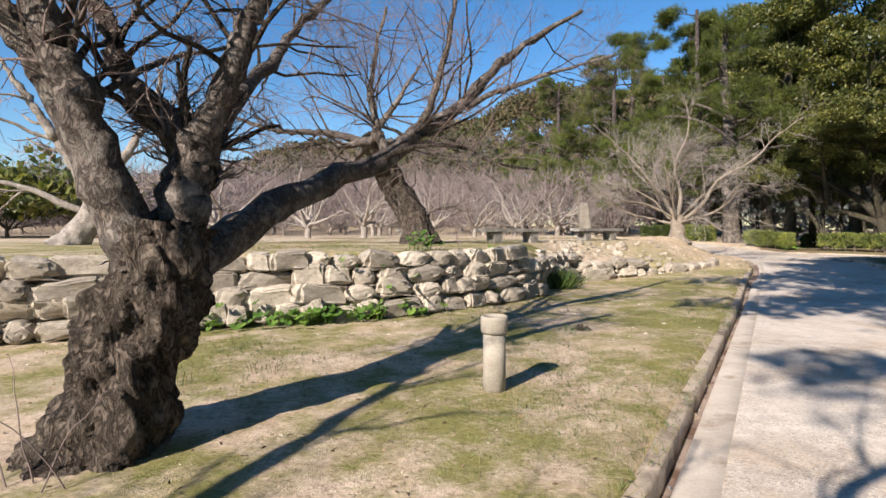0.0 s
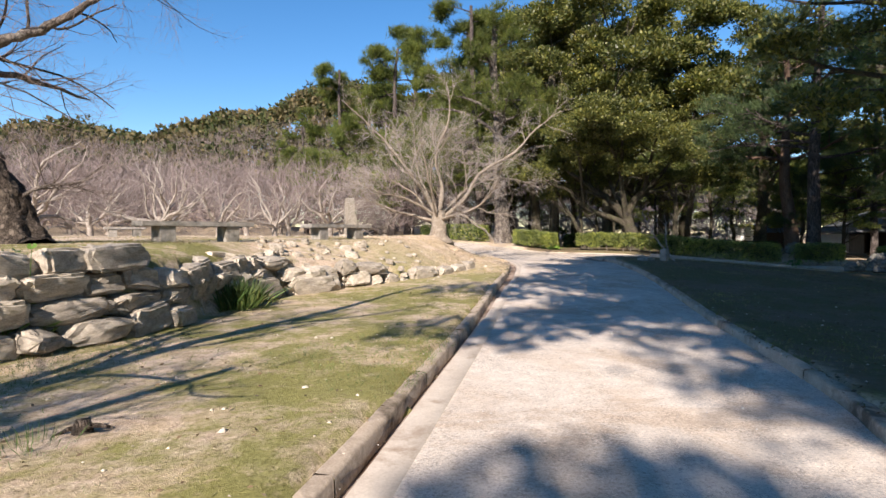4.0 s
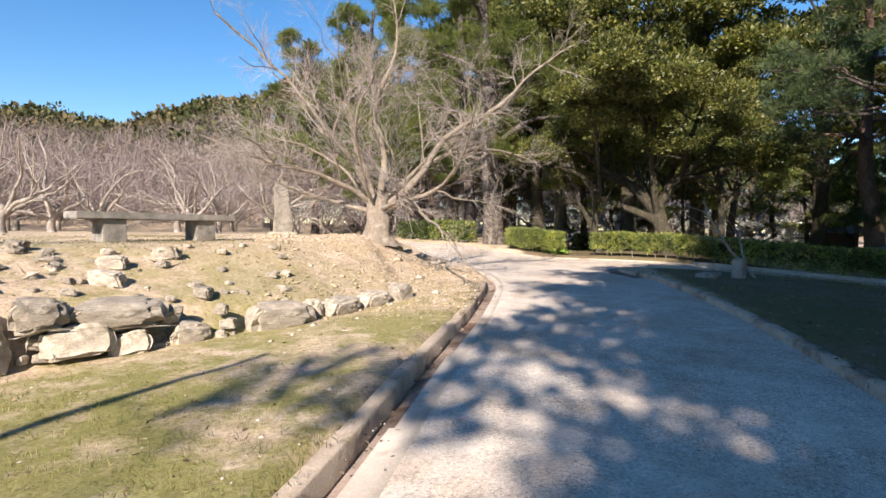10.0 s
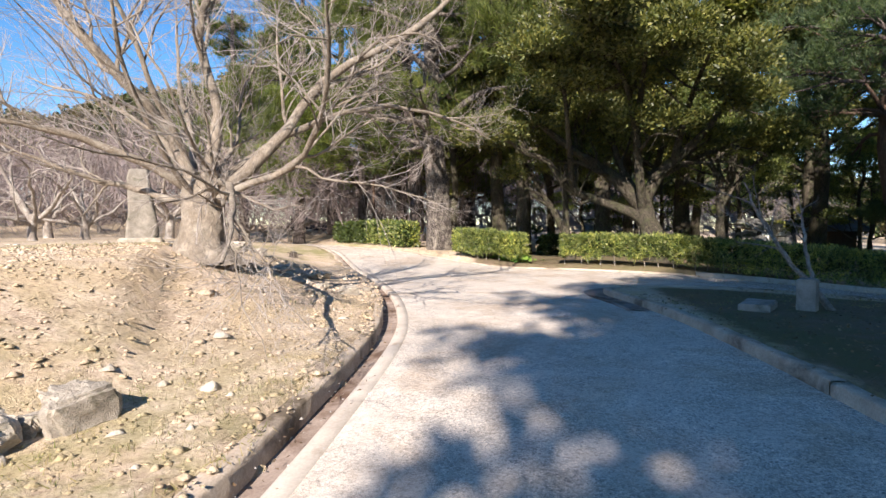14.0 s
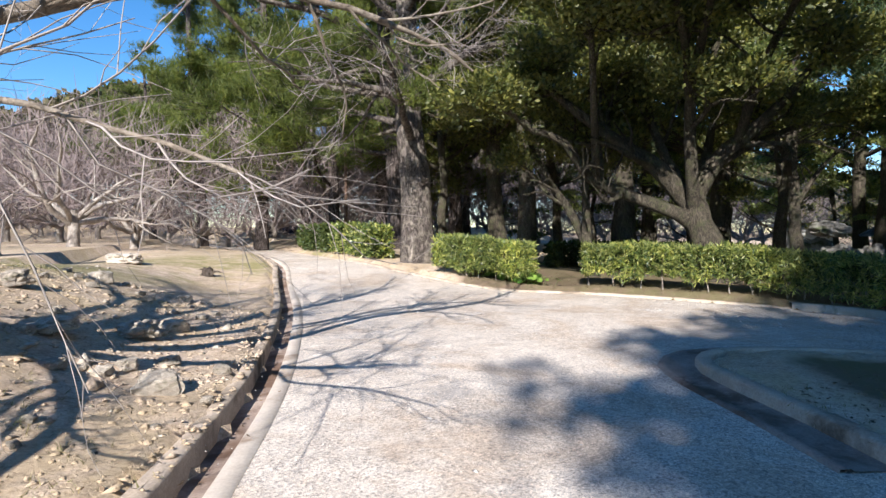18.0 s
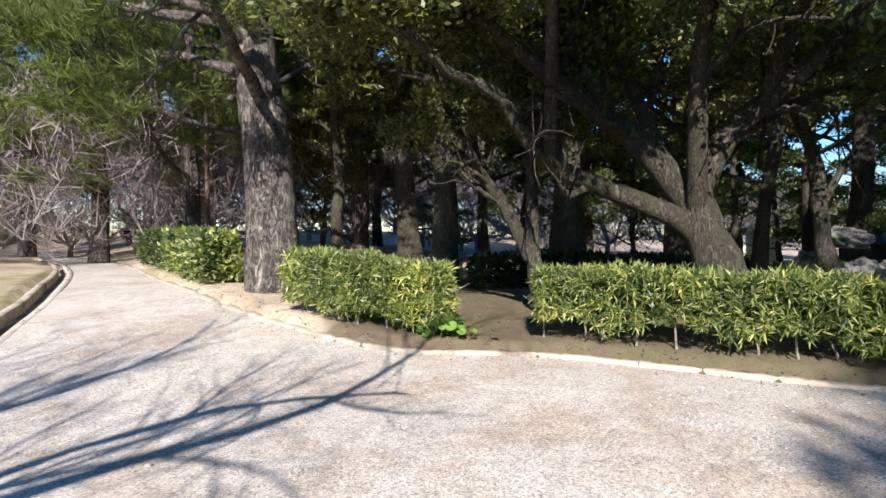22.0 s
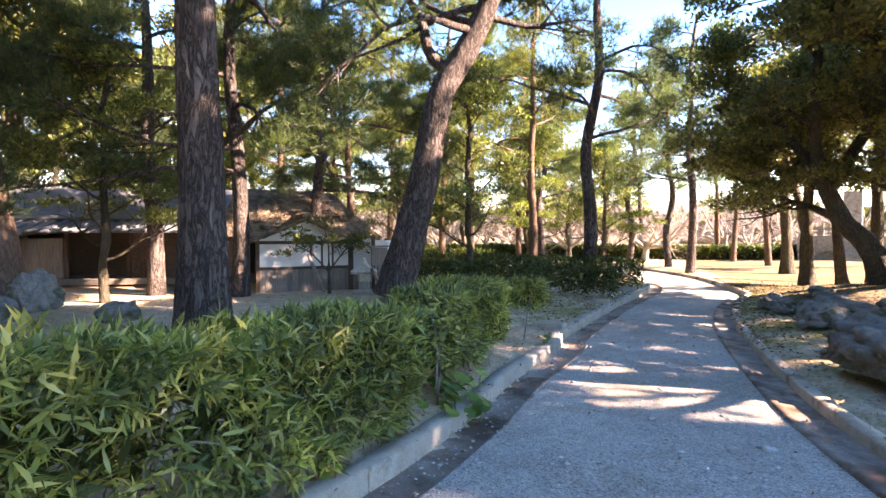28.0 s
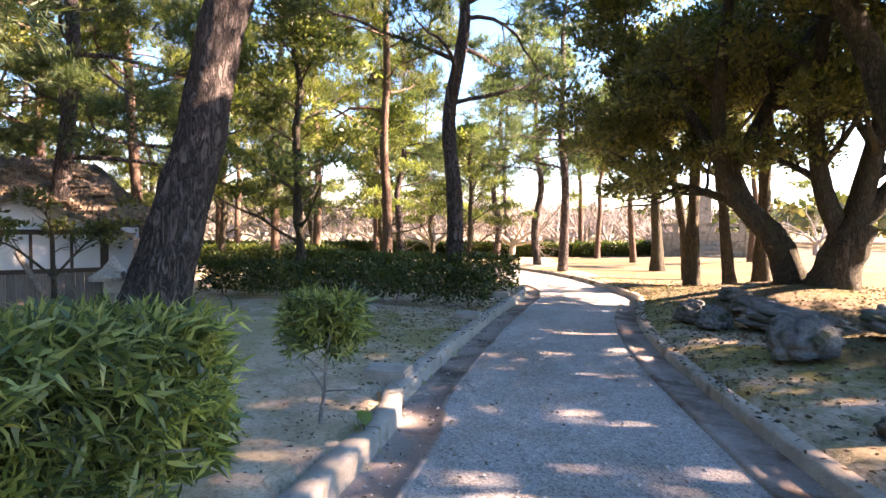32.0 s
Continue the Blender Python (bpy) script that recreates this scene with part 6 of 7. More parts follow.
# slender pines beyond the garden
plant(wood_pine(63, 13.0, 0.36, 3.0, 3000, NEEDLE, REDBARK, 0.17, size=0.29), [(41.5, 12.6, 0, 1.0), (45.0, 15.0, 100, 0.95), (48.5, 12.0, 220, 1.05), (43.2, 19.5, 310, 0.9), (52.5, 6.8, 60, 1.0), (54.5, 14.5, 150, 1.1), (47.5, 21.5, 20, 1.0), (58.0, 2.0, 75, 1.05), (60.5, 12, 200, 1.1), (51, 18.5, 270, 0.95), (66, 6, 30, 1.1), (64, -4, 90, 1.1)])
plant(wood_pine(64, 12.0, 0.36, 3.2, 3700, NEEDLE2, PINEBARK, 0.2, "dark-stemmed pine beside the bend of the path", size=0.25, lean=0.3), [(36.9, 13.4, 0, 1.08), (39.9, 6.0, 140, 0.9), (44.0, 3.0, 250, 0.9), (49.2, 1.0, 40, 1.0), (56, -6, 120, 1.0), (47.2, 8.6, 10, 0.85)])
# dark under-wood behind the hedges
plant(wood_tree(57, 6.5, 0.7, 2.7, 0.17, 13000, 0.45, LEAF, 0.1, "dark bushy evergreen of the under-wood"), [(38.5, 46.0, 10, 1.2), (24.5, 49.5, 310, 1.1), (48.5, 41, 75, 1.3), (53, 35, 140, 1.3), (30.5, 52.5, 220, 1.2), (52, 28.5, 20, 1.1)])
# leafy under-wood; light from behind is put into its lighter leaf colour
plant(wood_tree(54, 7.5, 1.2, 3.0, 0.135, 11500, 0.5, SUNLITLEAF, 0.12, "young evergreen with sunlight put into its leaf colour"), [(39.4, 16.4, 0, 0.9), (44.5, 11.0, 90, 0.8), (49.5, 15.6, 200, 1.0), (53.5, 10.2, 20, 0.9), (58, 17, 130, 1.1), (46.0, 24.0, 300, 1.0), (50.5, 4.5, 60, 0.8), (37.5, 26.5, 220, 0.75), (39.5, 38.5, 20, 1.1), (36.5, 41.5, 60, 0.9), (56, 4, 100, 1.1), (61, -7, 190, 1.2), (55, -2, 280, 0.9), (66, 8, 20, 1.3), (71, -10, 75, 1.3), (43.5, 7.5, 160, 0.75), (62, 20, 230, 1.2), (43.5, 33.5, 250, 0.9), (33.5, 45.5, 140, 0.9), (46.5, 29.5, 10, 0.8), (63, 0, 80, 1.2), (68, 14, 140, 1.3), (49, 27, 90, 1.1), (41.5, 33, 30, 0.8), (47, 36.5, 200, 1.0), (51, 32, 100, 1.1), (55, 38, 10, 1.3), (46, 42, 150, 1.2), (58, 33, 300, 1.3)])

# conifer with drooping boughs over the house
plant(wood_pine(65, 11.5, 0.27, 4.4, 10000, NEEDLE2, PINEBARK, 0.22, "dense dark conifer with spreading boughs by the house", 0.22, droop=-0.06), [(37.8, 23.6, 0, 1.0), (40.6, 21.2, 150, 0.95), (38.8, 25.6, 250, 0.95)])

# trees under which the second path passes
def leaner(name, label, trunk, radius, limbs, seed, count=16000, leaf=0.14):
    return evergreen(name, label, tuple(np.array(trunk[0]) + [0, 0, 0.1]), trunk, radius, limbs, seed, leaf, count, 0.48, foliage=LEAF, low=2.2)


leaner("evergreen_tree", "curved dark evergreen trunk bowing over the path's edge", [(30.75, 9.5, -0.1), (31.1, 9.64, 1.1), (31.6, 9.86, 1.8), (31.93, 10.0, 2.6)], 0.27,
    [([(31.8, 9.95, 2.2), (32.0, 10.3, 3.4), (31.6, 11.0, 4.8), (31.0, 11.8, 6.0), (30.2, 12.8, 6.8)], 0.18, 0.04), ([(31.85, 9.95, 2.3), (32.6, 10.0, 3.6), (33.4, 10.4, 5.0), (34.2, 11, 6.2)], 0.15, 0.04),
     ([(31.6, 9.86, 1.8), (32.6, 9.6, 2.2), (33.8, 9.6, 2.6), (35, 10, 3.4)], 0.12, 0.03), ([(31.9, 10.0, 2.5), (31.4, 9.4, 4.0), (30.8, 8.8, 5.6), (30.2, 8.4, 7)], 0.16, 0.04)], 71, 34000, 0.12)
leaner("evergreen_tree", "massive split evergreen trunk with hollow foot", [(30.2, 9.75, -0.05), (30.0, 9.6, 0.9), (29.8, 9.5, 1.5)], 0.42,
    [([(29.9, 9.55, 1.2), (29.74, 9.48, 2.16), (29.5, 9.42, 3.46), (29.2, 9.6, 5.0), (28.6, 10.4, 6.6)], 0.24, 0.05), ([(30.0, 9.6, 1.2), (30.3, 9.8, 2.2), (30.3, 10.2, 3.6), (29.8, 11.2, 5.2), (29.2, 12.4, 6.4)], 0.2, 0.05), ([(29.8, 9.5, 1.5), (29.0, 8.8, 2.8), (28.2, 8.2, 4.4), (27.4, 7.6, 6)], 0.2, 0.05)], 72, 34000, 0.12)
leaner("evergreen_tree", "dark leaning evergreen trunk above mossy rocks", [(28.35, 11.5, -0.05), (28.45, 11.57, 1.67), (28.86, 11.69, 3.14), (29.3, 11.85, 4.6)], 0.22,
    [([(28.86, 11.69, 3.1), (28.2, 12.6, 4.2), (27.6, 13.8, 5.4), (27.2, 15.2, 6.2)], 0.13, 0.03), ([(29.1, 11.8, 4.0), (29.6, 12.8, 5.4), (30.2, 14.2, 6.2)], 0.13, 0.03), ([(29.3, 11.85, 4.5), (29.6, 11.4, 6.2), (29.8, 11, 8)], 0.13, 0.03), ([(28.6, 11.6, 2.6), (27.4, 11.2, 4), (26.2, 11.2, 5.4)], 0.12, 0.03)], 73, 34000, 0.12)
for x, y, tx, ty, h, rad, seed in ((34.0, 7.6, -0.1, 0.15, 5.2, 0.16, 74), (33.2, 7.2, 0.3, 0.3, 4.8, 0.13, 75), (32.7, 6.6, -0.1, 0.1, 5.0, 0.17, 76), (35.3, 5.4, 0.6, 0.2, 5.0, 0.14, 77), (38.4, 2.2, 0.1, 0.2, 5.6, 0.2, 78)):
    b = np.array(G(x, y, -0.1))
    tr = [b, b + [tx * 0.4, ty * 0.4, h * 0.4], b + [tx, ty, h * 0.75], b + [tx * 1.6, ty * 1.6, h]]
    rr = random.Random(seed)
    leaner("evergreen_tree", "slim evergreen trunk in half shade near the plaza", tr, rad, spread_limbs(b + [tx, ty, 0], 7, h * 0.6, h * 1.1, 3.2, rad * 0.5, rr, 0.06, 0.9), seed, 16000, 0.125)
# red-barked pines at the plaza's edge
plant(wood_pine(66, 9.0, 0.5, 2.6, 1800, NEEDLE, REDBARK, 0.16, "red-barked pine at the edge of the plaza"), [(42.4, -2.1, 0, 1.0), (38.0, -4.6, 100, 0.95), (46.5, -4.5, 210, 1.0), (49.1, -6.2, 60, 1.1)])

# ---- bare cherry orchard below the hills ----
def orchard_tree(seed, height, twigs):
    r = random.Random(seed)
    base = (0.0, 0.0, 0.0)
    limbs = vase_limbs(base, 6, height, 1.15, 0.085, r, 0.05, 0.7, 0.2)
    return bare_tree("cherry_tree", "bare grey cherry tree of the orchard", base, [(0, 0, -0.15), (0.05, 0, 0.4), (0.0, 0.05, 0.9), (0, 0, 1.1)], limbs,
        [(6, 0.5, 0.45, 5, 0.16, 0.05, 0.8, 0.2), (6, 0.5, 0.42, 4, 0.18, 0.03, 0.8, 0.2), (twigs, 0.55, 0.55, 3, 0.18, 0.03, 0.7, 0.15)], PALEBARK, FARTWIG, seed, 8, radius=0.17, flare=1.5, group="orchard trees")


orch = random.Random(91)
spots = [(-5.5, 42.3), (-0.6, 33.6), (2.0, 34.6), (6.0, 40.5), (3.5, 46), (10.2, 45.5), (6.3, 52), (14.2, 59), (15.6, 55.5), (9.5, 53), (-9, 36), (-13, 31), (-4.2, 28.5), (-7.5, 30), (12.4, 49.8), (5.0, 37.6), (8.8, 41.8)]
while len(spots) < 58:
    x, y = orch.uniform(-46, 13), orch.uniform(36, 74)
    if all((x - a) ** 2 + (y - b) ** 2 > 13 for a, b in spots):
        spots.append((x, y))
far_spots = []
while len(far_spots) < 44:
    x, y = orch.uniform(16, 62), orch.uniform(50, 74)
    if all((x - a) ** 2 + (y - b) ** 2 > 12 for a, b in far_spots):
        far_spots.append((x, y))
spots += far_spots
spots += [(55, -14), (60, -9), (52, -18), (66, -2), (70, 4), (47, -17), (72, 10), (62, -16), (68, 18), (74, -4), (40, -18), (58, -22)]
while len(spots) < 58 + 44 + 12 + 40:
    x, y = orch.uniform(48, 84), orch.uniform(-26, 16)
    if all((x - a) ** 2 + (y - b) ** 2 > 8 for a, b in spots):
        spots.append((x, y))
models = [orchard_tree(81 + k, 3.2 + 0.35 * k, 3 + k % 2) for k in range(4)]
for k, m in enumerate(models):
    plant(m, [(x, y, orch.uniform(0, 360), orch.uniform(0.85, 1.25)) for x, y in spots[k::4]])

# twigs of the bare woods on the lower slopes, too many to count
def twig_haze(n, xr, yr, name, label, material=FARTWIG):
    x, y = rng.uniform(*xr, n), rng.uniform(*yr, n)
    keep = np.sin(x * 0.9) * np.cos(y * 0.7) + rng.random(n) > 0.1
    x, y = x[keep], y[keep]
    z = land_z(x, y) + 0.6 + 4.6 * rng.random(len(x)) ** 0.8
    c = np.stack([x, y, z], 1)
    out = rng.normal(size=c.shape) * 0.5 + np.array([0, 0, 0.75])
    v, f = needles(c, out, 1.5, 3, 0.022, 0.5)
    ob = piece(name, mesh_of(name, v, f, material))
    tagged(ob, label, "woods", kind="stuff")


twig_haze(30000, (-52, 22), (44, 70), "bare_woods", "grey-pink leafless cherry thicket behind the terrace")
twig_haze(60000, (-75, 60), (66, 100), "bare_woods", "grey leafless woods on the lower hillside", HILLTWIG)
twig_haze(12000, (18, 66), (46, 68), "bare_woods", "grey leafless woods behind the park trees")
twig_haze(12000, (62, 96), (-45, 40), "bare_woods", "grey leafless woods beyond the plaza")
twig_haze(9000, (-60, -14), (30, 66), "bare_woods", "grey leafless scrub beyond the terrace")


def hill_woods(n, per, material, label, seed, xr, yr, size, low=0.0):
    """Tree crowns over the hillside."""
    g = np.random.default_rng(seed)
    x, y = g.uniform(*xr, n), g.uniform(*yr, n)
    z = land_z(x, y)
    keep = z > low
    x, y, z = x[keep], y[keep], z[keep]
    n = len(x)
    r = g.uniform(1.7, 3.3, n)
    tall = g.uniform(0.8, 1.35, n)
    d = g.normal(size=(n, per, 3))
    d /= np.linalg.norm(d, axis=2)[:, :, None]
    d[:, :, 2] = np.abs(d[:, :, 2]) - 0.25
    k = (0.7 + 0.3 * g.random((n, per))) * r[:, None] * (1 + 0.25 * np.sin(d[:, :, 0] * 5 + x[:, None]) * np.cos(d[:, :, 1] * 4 + y[:, None]))
    c = d * k[:, :, None] * np.array([1, 1, 1.0])
    c[:, :, 2] *= tall[:, None]
    c += np.stack([x, y, z + 2.2], 1)[:, None, :]
    v, f = leaves(c.reshape(-1, 3), size, 0.7, out=np.repeat(d.reshape(-1, 3), 1, 0), spread=0.7)
    tagged(piece("hill_woods", mesh_of("hill_woods", v, f, material)), label, "woods", kind="stuff")


hill_woods(1500, 150, HILLLEAF, "evergreen woods covering the hill", 5, (-130, 190), (86, 150), 0.7, 3.0)
hill_woods(330, 130, BROWNLEAF, "brown-leaved trees among the hill woods", 6, (-60, 60), (84, 146), 0.9, 4.0)
hill_woods(520, 80, HILLLEAF, "evergreen trees at the foot of the hill", 9, (-70, 120), (74, 96), 0.9, 1.0)
hill_woods(60, 160, LEAF, "dark trees beyond the terrace", 7, (-40, -21), (28, 40), 0.5)
# far trees closing the park to the sides
hill_woods(420, 60, HILLLEAF, "distant belt of park trees", 8, (75, 120), (-80, 90), 1.0, -9)
hill_woods(420, 60, HILLLEAF, "distant belt of park trees", 10, (-60, 110), (-85, -35), 1.0, -9)
hill_woods(200, 60, HILLLEAF, "distant belt of park trees", 11, (-90, -55), (-60, 60), 1.0, -9)


# ---- the old house in the garden ----
HG = ground_z(39.5, 22.5) - 0.05
house = thing("house", "low old timber house with white plaster gable and bark roofs", "house", (38.4, 23.1, HG))


def hbox(name, x0, y0, z0, x1, y1, z1, material, label="", bevel=0.008, parent=None):
    """A member between two corners, from the gable's near left foot."""
    return part(name, box(abs(x1 - x0), abs(y1 - y0), z1 - z0, ((x0 + x1) / 2, (y0 + y1) / 2, z0), bevel), material, parent or house, label)


def slab(name, corners, thick, material, label="", ripple=0.0, parent=None):
    """A sloping roof sheet from four corners, with a worn thick edge."""
    a, b, c, d = (Vector(p) for p in corners)
    n, k = 14, 8
    bm = bmesh.new()
    g = [[bm.verts.new(a.lerp(b, i / n).lerp(d.lerp(c, i / n), j / k) + noise.noise_vector(Vector((i * 0.9, j * 0.9, a.x))) * ripple) for j in range(k + 1)] for i in range(n + 1)]
    for i in range(n):
        for j in range(k):
            bm.faces.new((g[i][j], g[i + 1][j], g[i + 1][j + 1], g[i][j + 1]))
    nrm = (b - a).cross(d - a).normalized()
    nrm = -nrm if nrm.z > 0 else nrm
    ext = bmesh.ops.extrude_face_region(bm, geom=bm.faces[:])
    bmesh.ops.translate(bm, vec=nrm * thick, verts=[v for v in ext["geom"] if isinstance(v, bmesh.types.BMVert)])
    bmesh.ops.recalc_face_normals(bm, faces=bm.faces[:])
    return part(name, bm, material, parent or house, label)


# gable end, facing the path: y runs from 0 to -2.5
bm = bmesh.new()
prof = [(0, -0.02), (0, -2.45), (0, -2.45), (0, -1.22), (0, -0.02)]
zs = [0.62, 0.62, 1.5, 2.02, 1.5]
front = [bm.verts.new((0.0, p[1], z)) for p, z in zip(prof, zs)]
backv = [bm.verts.new((0.14, p[1], z)) for p, z in zip(prof, zs)]
bm.faces.new(front)
bm.faces.new(backv[::-1])
for k in range(5):
    bm.faces.new((front[k], backv[k], backv[(k + 1) % 5], front[(k + 1) % 5]))
bmesh.ops.recalc_face_normals(bm, faces=bm.faces[:])
part("gable_wall", bm, PLASTER, house, "white plaster gable wall")
for k in range(17):
    hbox("board", -0.025 - 0.006 * (k % 2), -0.02 - k * 0.144, -0.15, 0.02, -0.158 - k * 0.144, 0.66, BOARD, bevel=0.004)
hbox("beam", -0.05, 0.05, 0.66, 0.1, -2.5, 0.74, BEAM)
hbox("beam", -0.04, 0.05, 1.36, 0.1, -2.5, 1.45, BEAM)
for y in (0.03, -2.48):
    hbox("corner_post", -0.045, y + 0.05, -0.15, 0.08, y - 0.05, 1.55, BEAM)
for q in range(3):
    hbox("lattice_bar", -0.035, -1.36 - q * 0.3, 0.74, 0.0, -1.41 - q * 0.3, 1.36, BEAM, bevel=0.003)
slab("gable_roof", [(-0.45, 0.5, 1.36), (-0.45, -1.22, 2.1), (2.4, -1.22, 2.1), (2.4, 0.5, 1.36)], 0.09, BARKROOF, "weathered bark roof", 0.035)
slab("gable_roof", [(-0.45, -2.95, 1.36), (-0.45, -1.22, 2.1), (2.4, -1.22, 2.1), (2.4, -2.95, 1.36)], 0.09, BARKROOF, "weathered bark roof", 0.035)
for k in range(26):
    y = 0.45 - 3.3 * (k % 13) / 12.0
    z = 2.13 - abs(y + 1.22) * 0.43
    x = -0.46 + (k // 13) * 0.55 + rnd.uniform(-0.05, 0.05)
    slab("bark_strip", [(x, y + 0.16, z - 0.06), (x, y - 0.14, z - 0.045), (x + 0.62, y - 0.14, z - 0.02), (x + 0.62, y + 0.16, z - 0.03)], 0.02, BARKROOF, "", 0.02)
hbox("ridge", -0.5, -1.12, 2.08, 2.4, -1.34, 2.2, BARKROOF, "bark ridge cap", 0.03)
# white wall with the arched opening, and what is behind
hbox("side_wall", -0.05, -2.5, 0.1, 0.1, -3.1, 1.5, PLASTER, "white plaster wall")
hbox("side_wall", -0.35, -3.1, -0.15, -0.2, -3.75, 1.45, PLASTER, "white plaster wall")
bm = bmesh.new()
arch = [(-0.37, -3.16, 0.25)] + [(-0.37, -3.4 - 0.24 * math.cos(a), 0.85 + 0.2 * math.sin(a)) for a in np.linspace(0, math.pi, 9)] + [(-0.37, -3.64, 0.25)]
av = [bm.verts.new(p) for p in arch]
bm.faces.new(av)
ex = bmesh.ops.extrude_face_region(bm, geom=bm.faces[:])
bmesh.ops.translate(bm, vec=(0.02, 0, 0), verts=[v for v in ex["geom"] if isinstance(v, bmesh.types.BMVert)])
part("arched_shutter", bm, BOARD, house, "grey boarded arched shutter")
for y in (-2.52, -3.08, -3.75):
    hbox("post", -0.1 if y > -3 else -0.4, y + 0.04, -0.15, 0.0 if y > -3 else -0.3, y - 0.04, 1.6, BEAM)
for k in range(8):
    hbox("board", -0.12, -2.56 - k * 0.066, -0.15, -0.06, -2.62 - k * 0.066, 0.5, BOARD, bevel=0.003)
# large bark roof behind
slab("main_roof", [(0.9, 1.2, 1.55), (1.7, -3.9, 1.5), (3.6, -2.6, 3.05), (3.4, 0.4, 3.1)], 0.14, BARKROOF, "large shaggy bark roof", 0.06)
slab("main_roof", [(1.7, -3.9, 1.5), (5.6, -3.9, 1.5), (4.2, -2.6, 3.05), (3.6, -2.6, 3.05)], 0.14, BARKROOF, "large shaggy bark roof", 0.06)
slab("main_roof", [(6.4, 1.2, 1.5), (5.6, -3.9, 1.5), (4.2, -2.6, 3.05), (4.2, 0.4, 3.1)], 0.14, BARKROOF, "large shaggy bark roof", 0.06)
for k in range(110):
    u, w = rnd.random(), rnd.random()
    p = Vector((0.95, 1.0, 1.6)).lerp(Vector((1.75, -3.6, 1.58)), u).lerp(Vector((3.5, -1.0 - u, 3.1)), w * 0.9)
    b = rnd.uniform(0.1, 0.22)
    slab("bark_strip", [p + Vector((-0.3, b, -0.14)), p + Vector((-0.3, -b, -0.14)), p + Vector((0.3, -b, 0.2)), p + Vector((0.3, b, 0.2))], 0.02, BARKROOF, "", 0.04)
hbox("inner_wall", 0.3, -3.6, -0.15, 0.42, -3.72, 1.5, BEAM)

# main wing with deep eaves to the garden side
wing = thing("house_wing", "long timber wing with deep eaves, dark openings and ochre wall panel", "house", (40.2, 23.4, HG))
wing.rotation_euler = (0, 0, radians(-14))
def wbox(*a, **k):
    return hbox(*a, parent=wing, **k)


wbox("back_wall", 2.2, -0.4, -0.1, 2.35, 8.6, 2.2, BEAM)
wbox("floor_deck", 0.5, -0.2, 0.12, 2.2, 8.6, 0.3, BOARD)
wbox("wall_panel", 0.9, 0.4, 0.25, 1.0, 1.6, 1.75, CONCRETE, label="ochre clay wall panel")
wbox("sliding_door", 0.95, 1.7, 0.25, 1.0, 2.6, 1.75, BEAM, label="dark brown sliding door")
wbox("sliding_door", 0.95, 2.65, 0.25, 1.0, 3.5, 1.75, REDBARK, label="red-brown sliding door")
wbox("wall_panel", 0.9, 5.4, 0.25, 1.0, 7.8, 1.5, BOARD)
for y in (0.3, 1.65, 3.55, 5.3, 7.9):
    wbox("post", 0.85, y - 0.05, -0.1, 0.97, y + 0.05, 1.9, BEAM)
wbox("lintel", 0.83, 0.2, 1.72, 0.98, 8.2, 1.86, BEAM)
slab("eave_roof", [(-0.15, -0.4, 1.72), (-0.15, 8.8, 1.72), (1.3, 8.8, 2.1), (1.3, -0.4, 2.1)], 0.05, TILE, "grey tiled eave", 0.006, parent=wing)
for k in range(30):
    y = -0.35 + k * 0.31
    slab("roof_tile", [(-0.18, y, 1.755), (-0.18, y + 0.1, 1.755), (1.3, y + 0.1, 2.15), (1.3, y, 2.15)], 0.04, TILE, "", 0.003, parent=wing)
slab("upper_roof", [(0.9, -0.5, 2.1), (0.9, 9.0, 2.1), (3.6, 8.0, 3.2), (3.6, 0.5, 3.2)], 0.12, TILE, "dark grey upper roof", 0.03, parent=wing)
for q in range(4):
    wbox("step_stone", -0.5 - 0.5 * q, 1.0 + 0.3 * q, -0.2, 0.0 - 0.5 * q, 1.6 + 0.3 * q, 0.1 - 0.04 * q, GRANITE, bevel=0.03)

# small porch with grey tiled roof farther back
porch = thing("porch", "small white-walled porch with grey tiled roof", "outbuilding", (42.6, 30.3, ground_z(42.6, 30.3) - 0.1))
part("wall", box(1.6, 1.5, 1.6, (0, 0, 0), 0.01), PLASTER, porch)
part("roof", box(2.6, 2.4, 0.1, (0, 0, 1.62), 0.03), TILE, porch)
for k in range(9):
    part("roof_tile", box(0.1, 2.45, 0.06, (-1.15 + k * 0.29, 0, 1.72), 0.02), TILE, porch)
# garden hut with blue tiled roof
hut = thing("garden_hut", "small dark garden hut with blue tiled roof", "outbuilding", (43.1, 35.0, ground_z(43.1, 35.0) - 0.1))
part("wall", box(1.3, 1.3, 1.7, (0, 0, 0), 0.01), BEAM, hut)
bm = bmesh.new()
tip = bm.verts.new((0, 0, 2.75))
eave = [bm.verts.new(p) for p in ((-1.15, -1.15, 1.7), (1.15, -1.15, 1.7), (1.15, 1.15, 1.7), (-1.15, 1.15, 1.7))]
for k in range(4):
    bm.faces.new((eave[k], eave[(k + 1) % 4], tip))
bm.faces.new(eave[::-1])
part("roof", bm, BLUETILE, hut, "blue glazed tiled roof")
for k in range(4):
    v, f = tubes([(np.array([(0, 0, 2.78), ((-1.18, 1.18, 1.18, -1.18)[k], (-1.18, -1.18, 1.18, 1.18)[k], 1.74)]), np.array([0.06, 0.06]))], 6)
    piece("roof_ridge", mesh_of("roof_ridge", v, f, BLUETILE, True), hut)

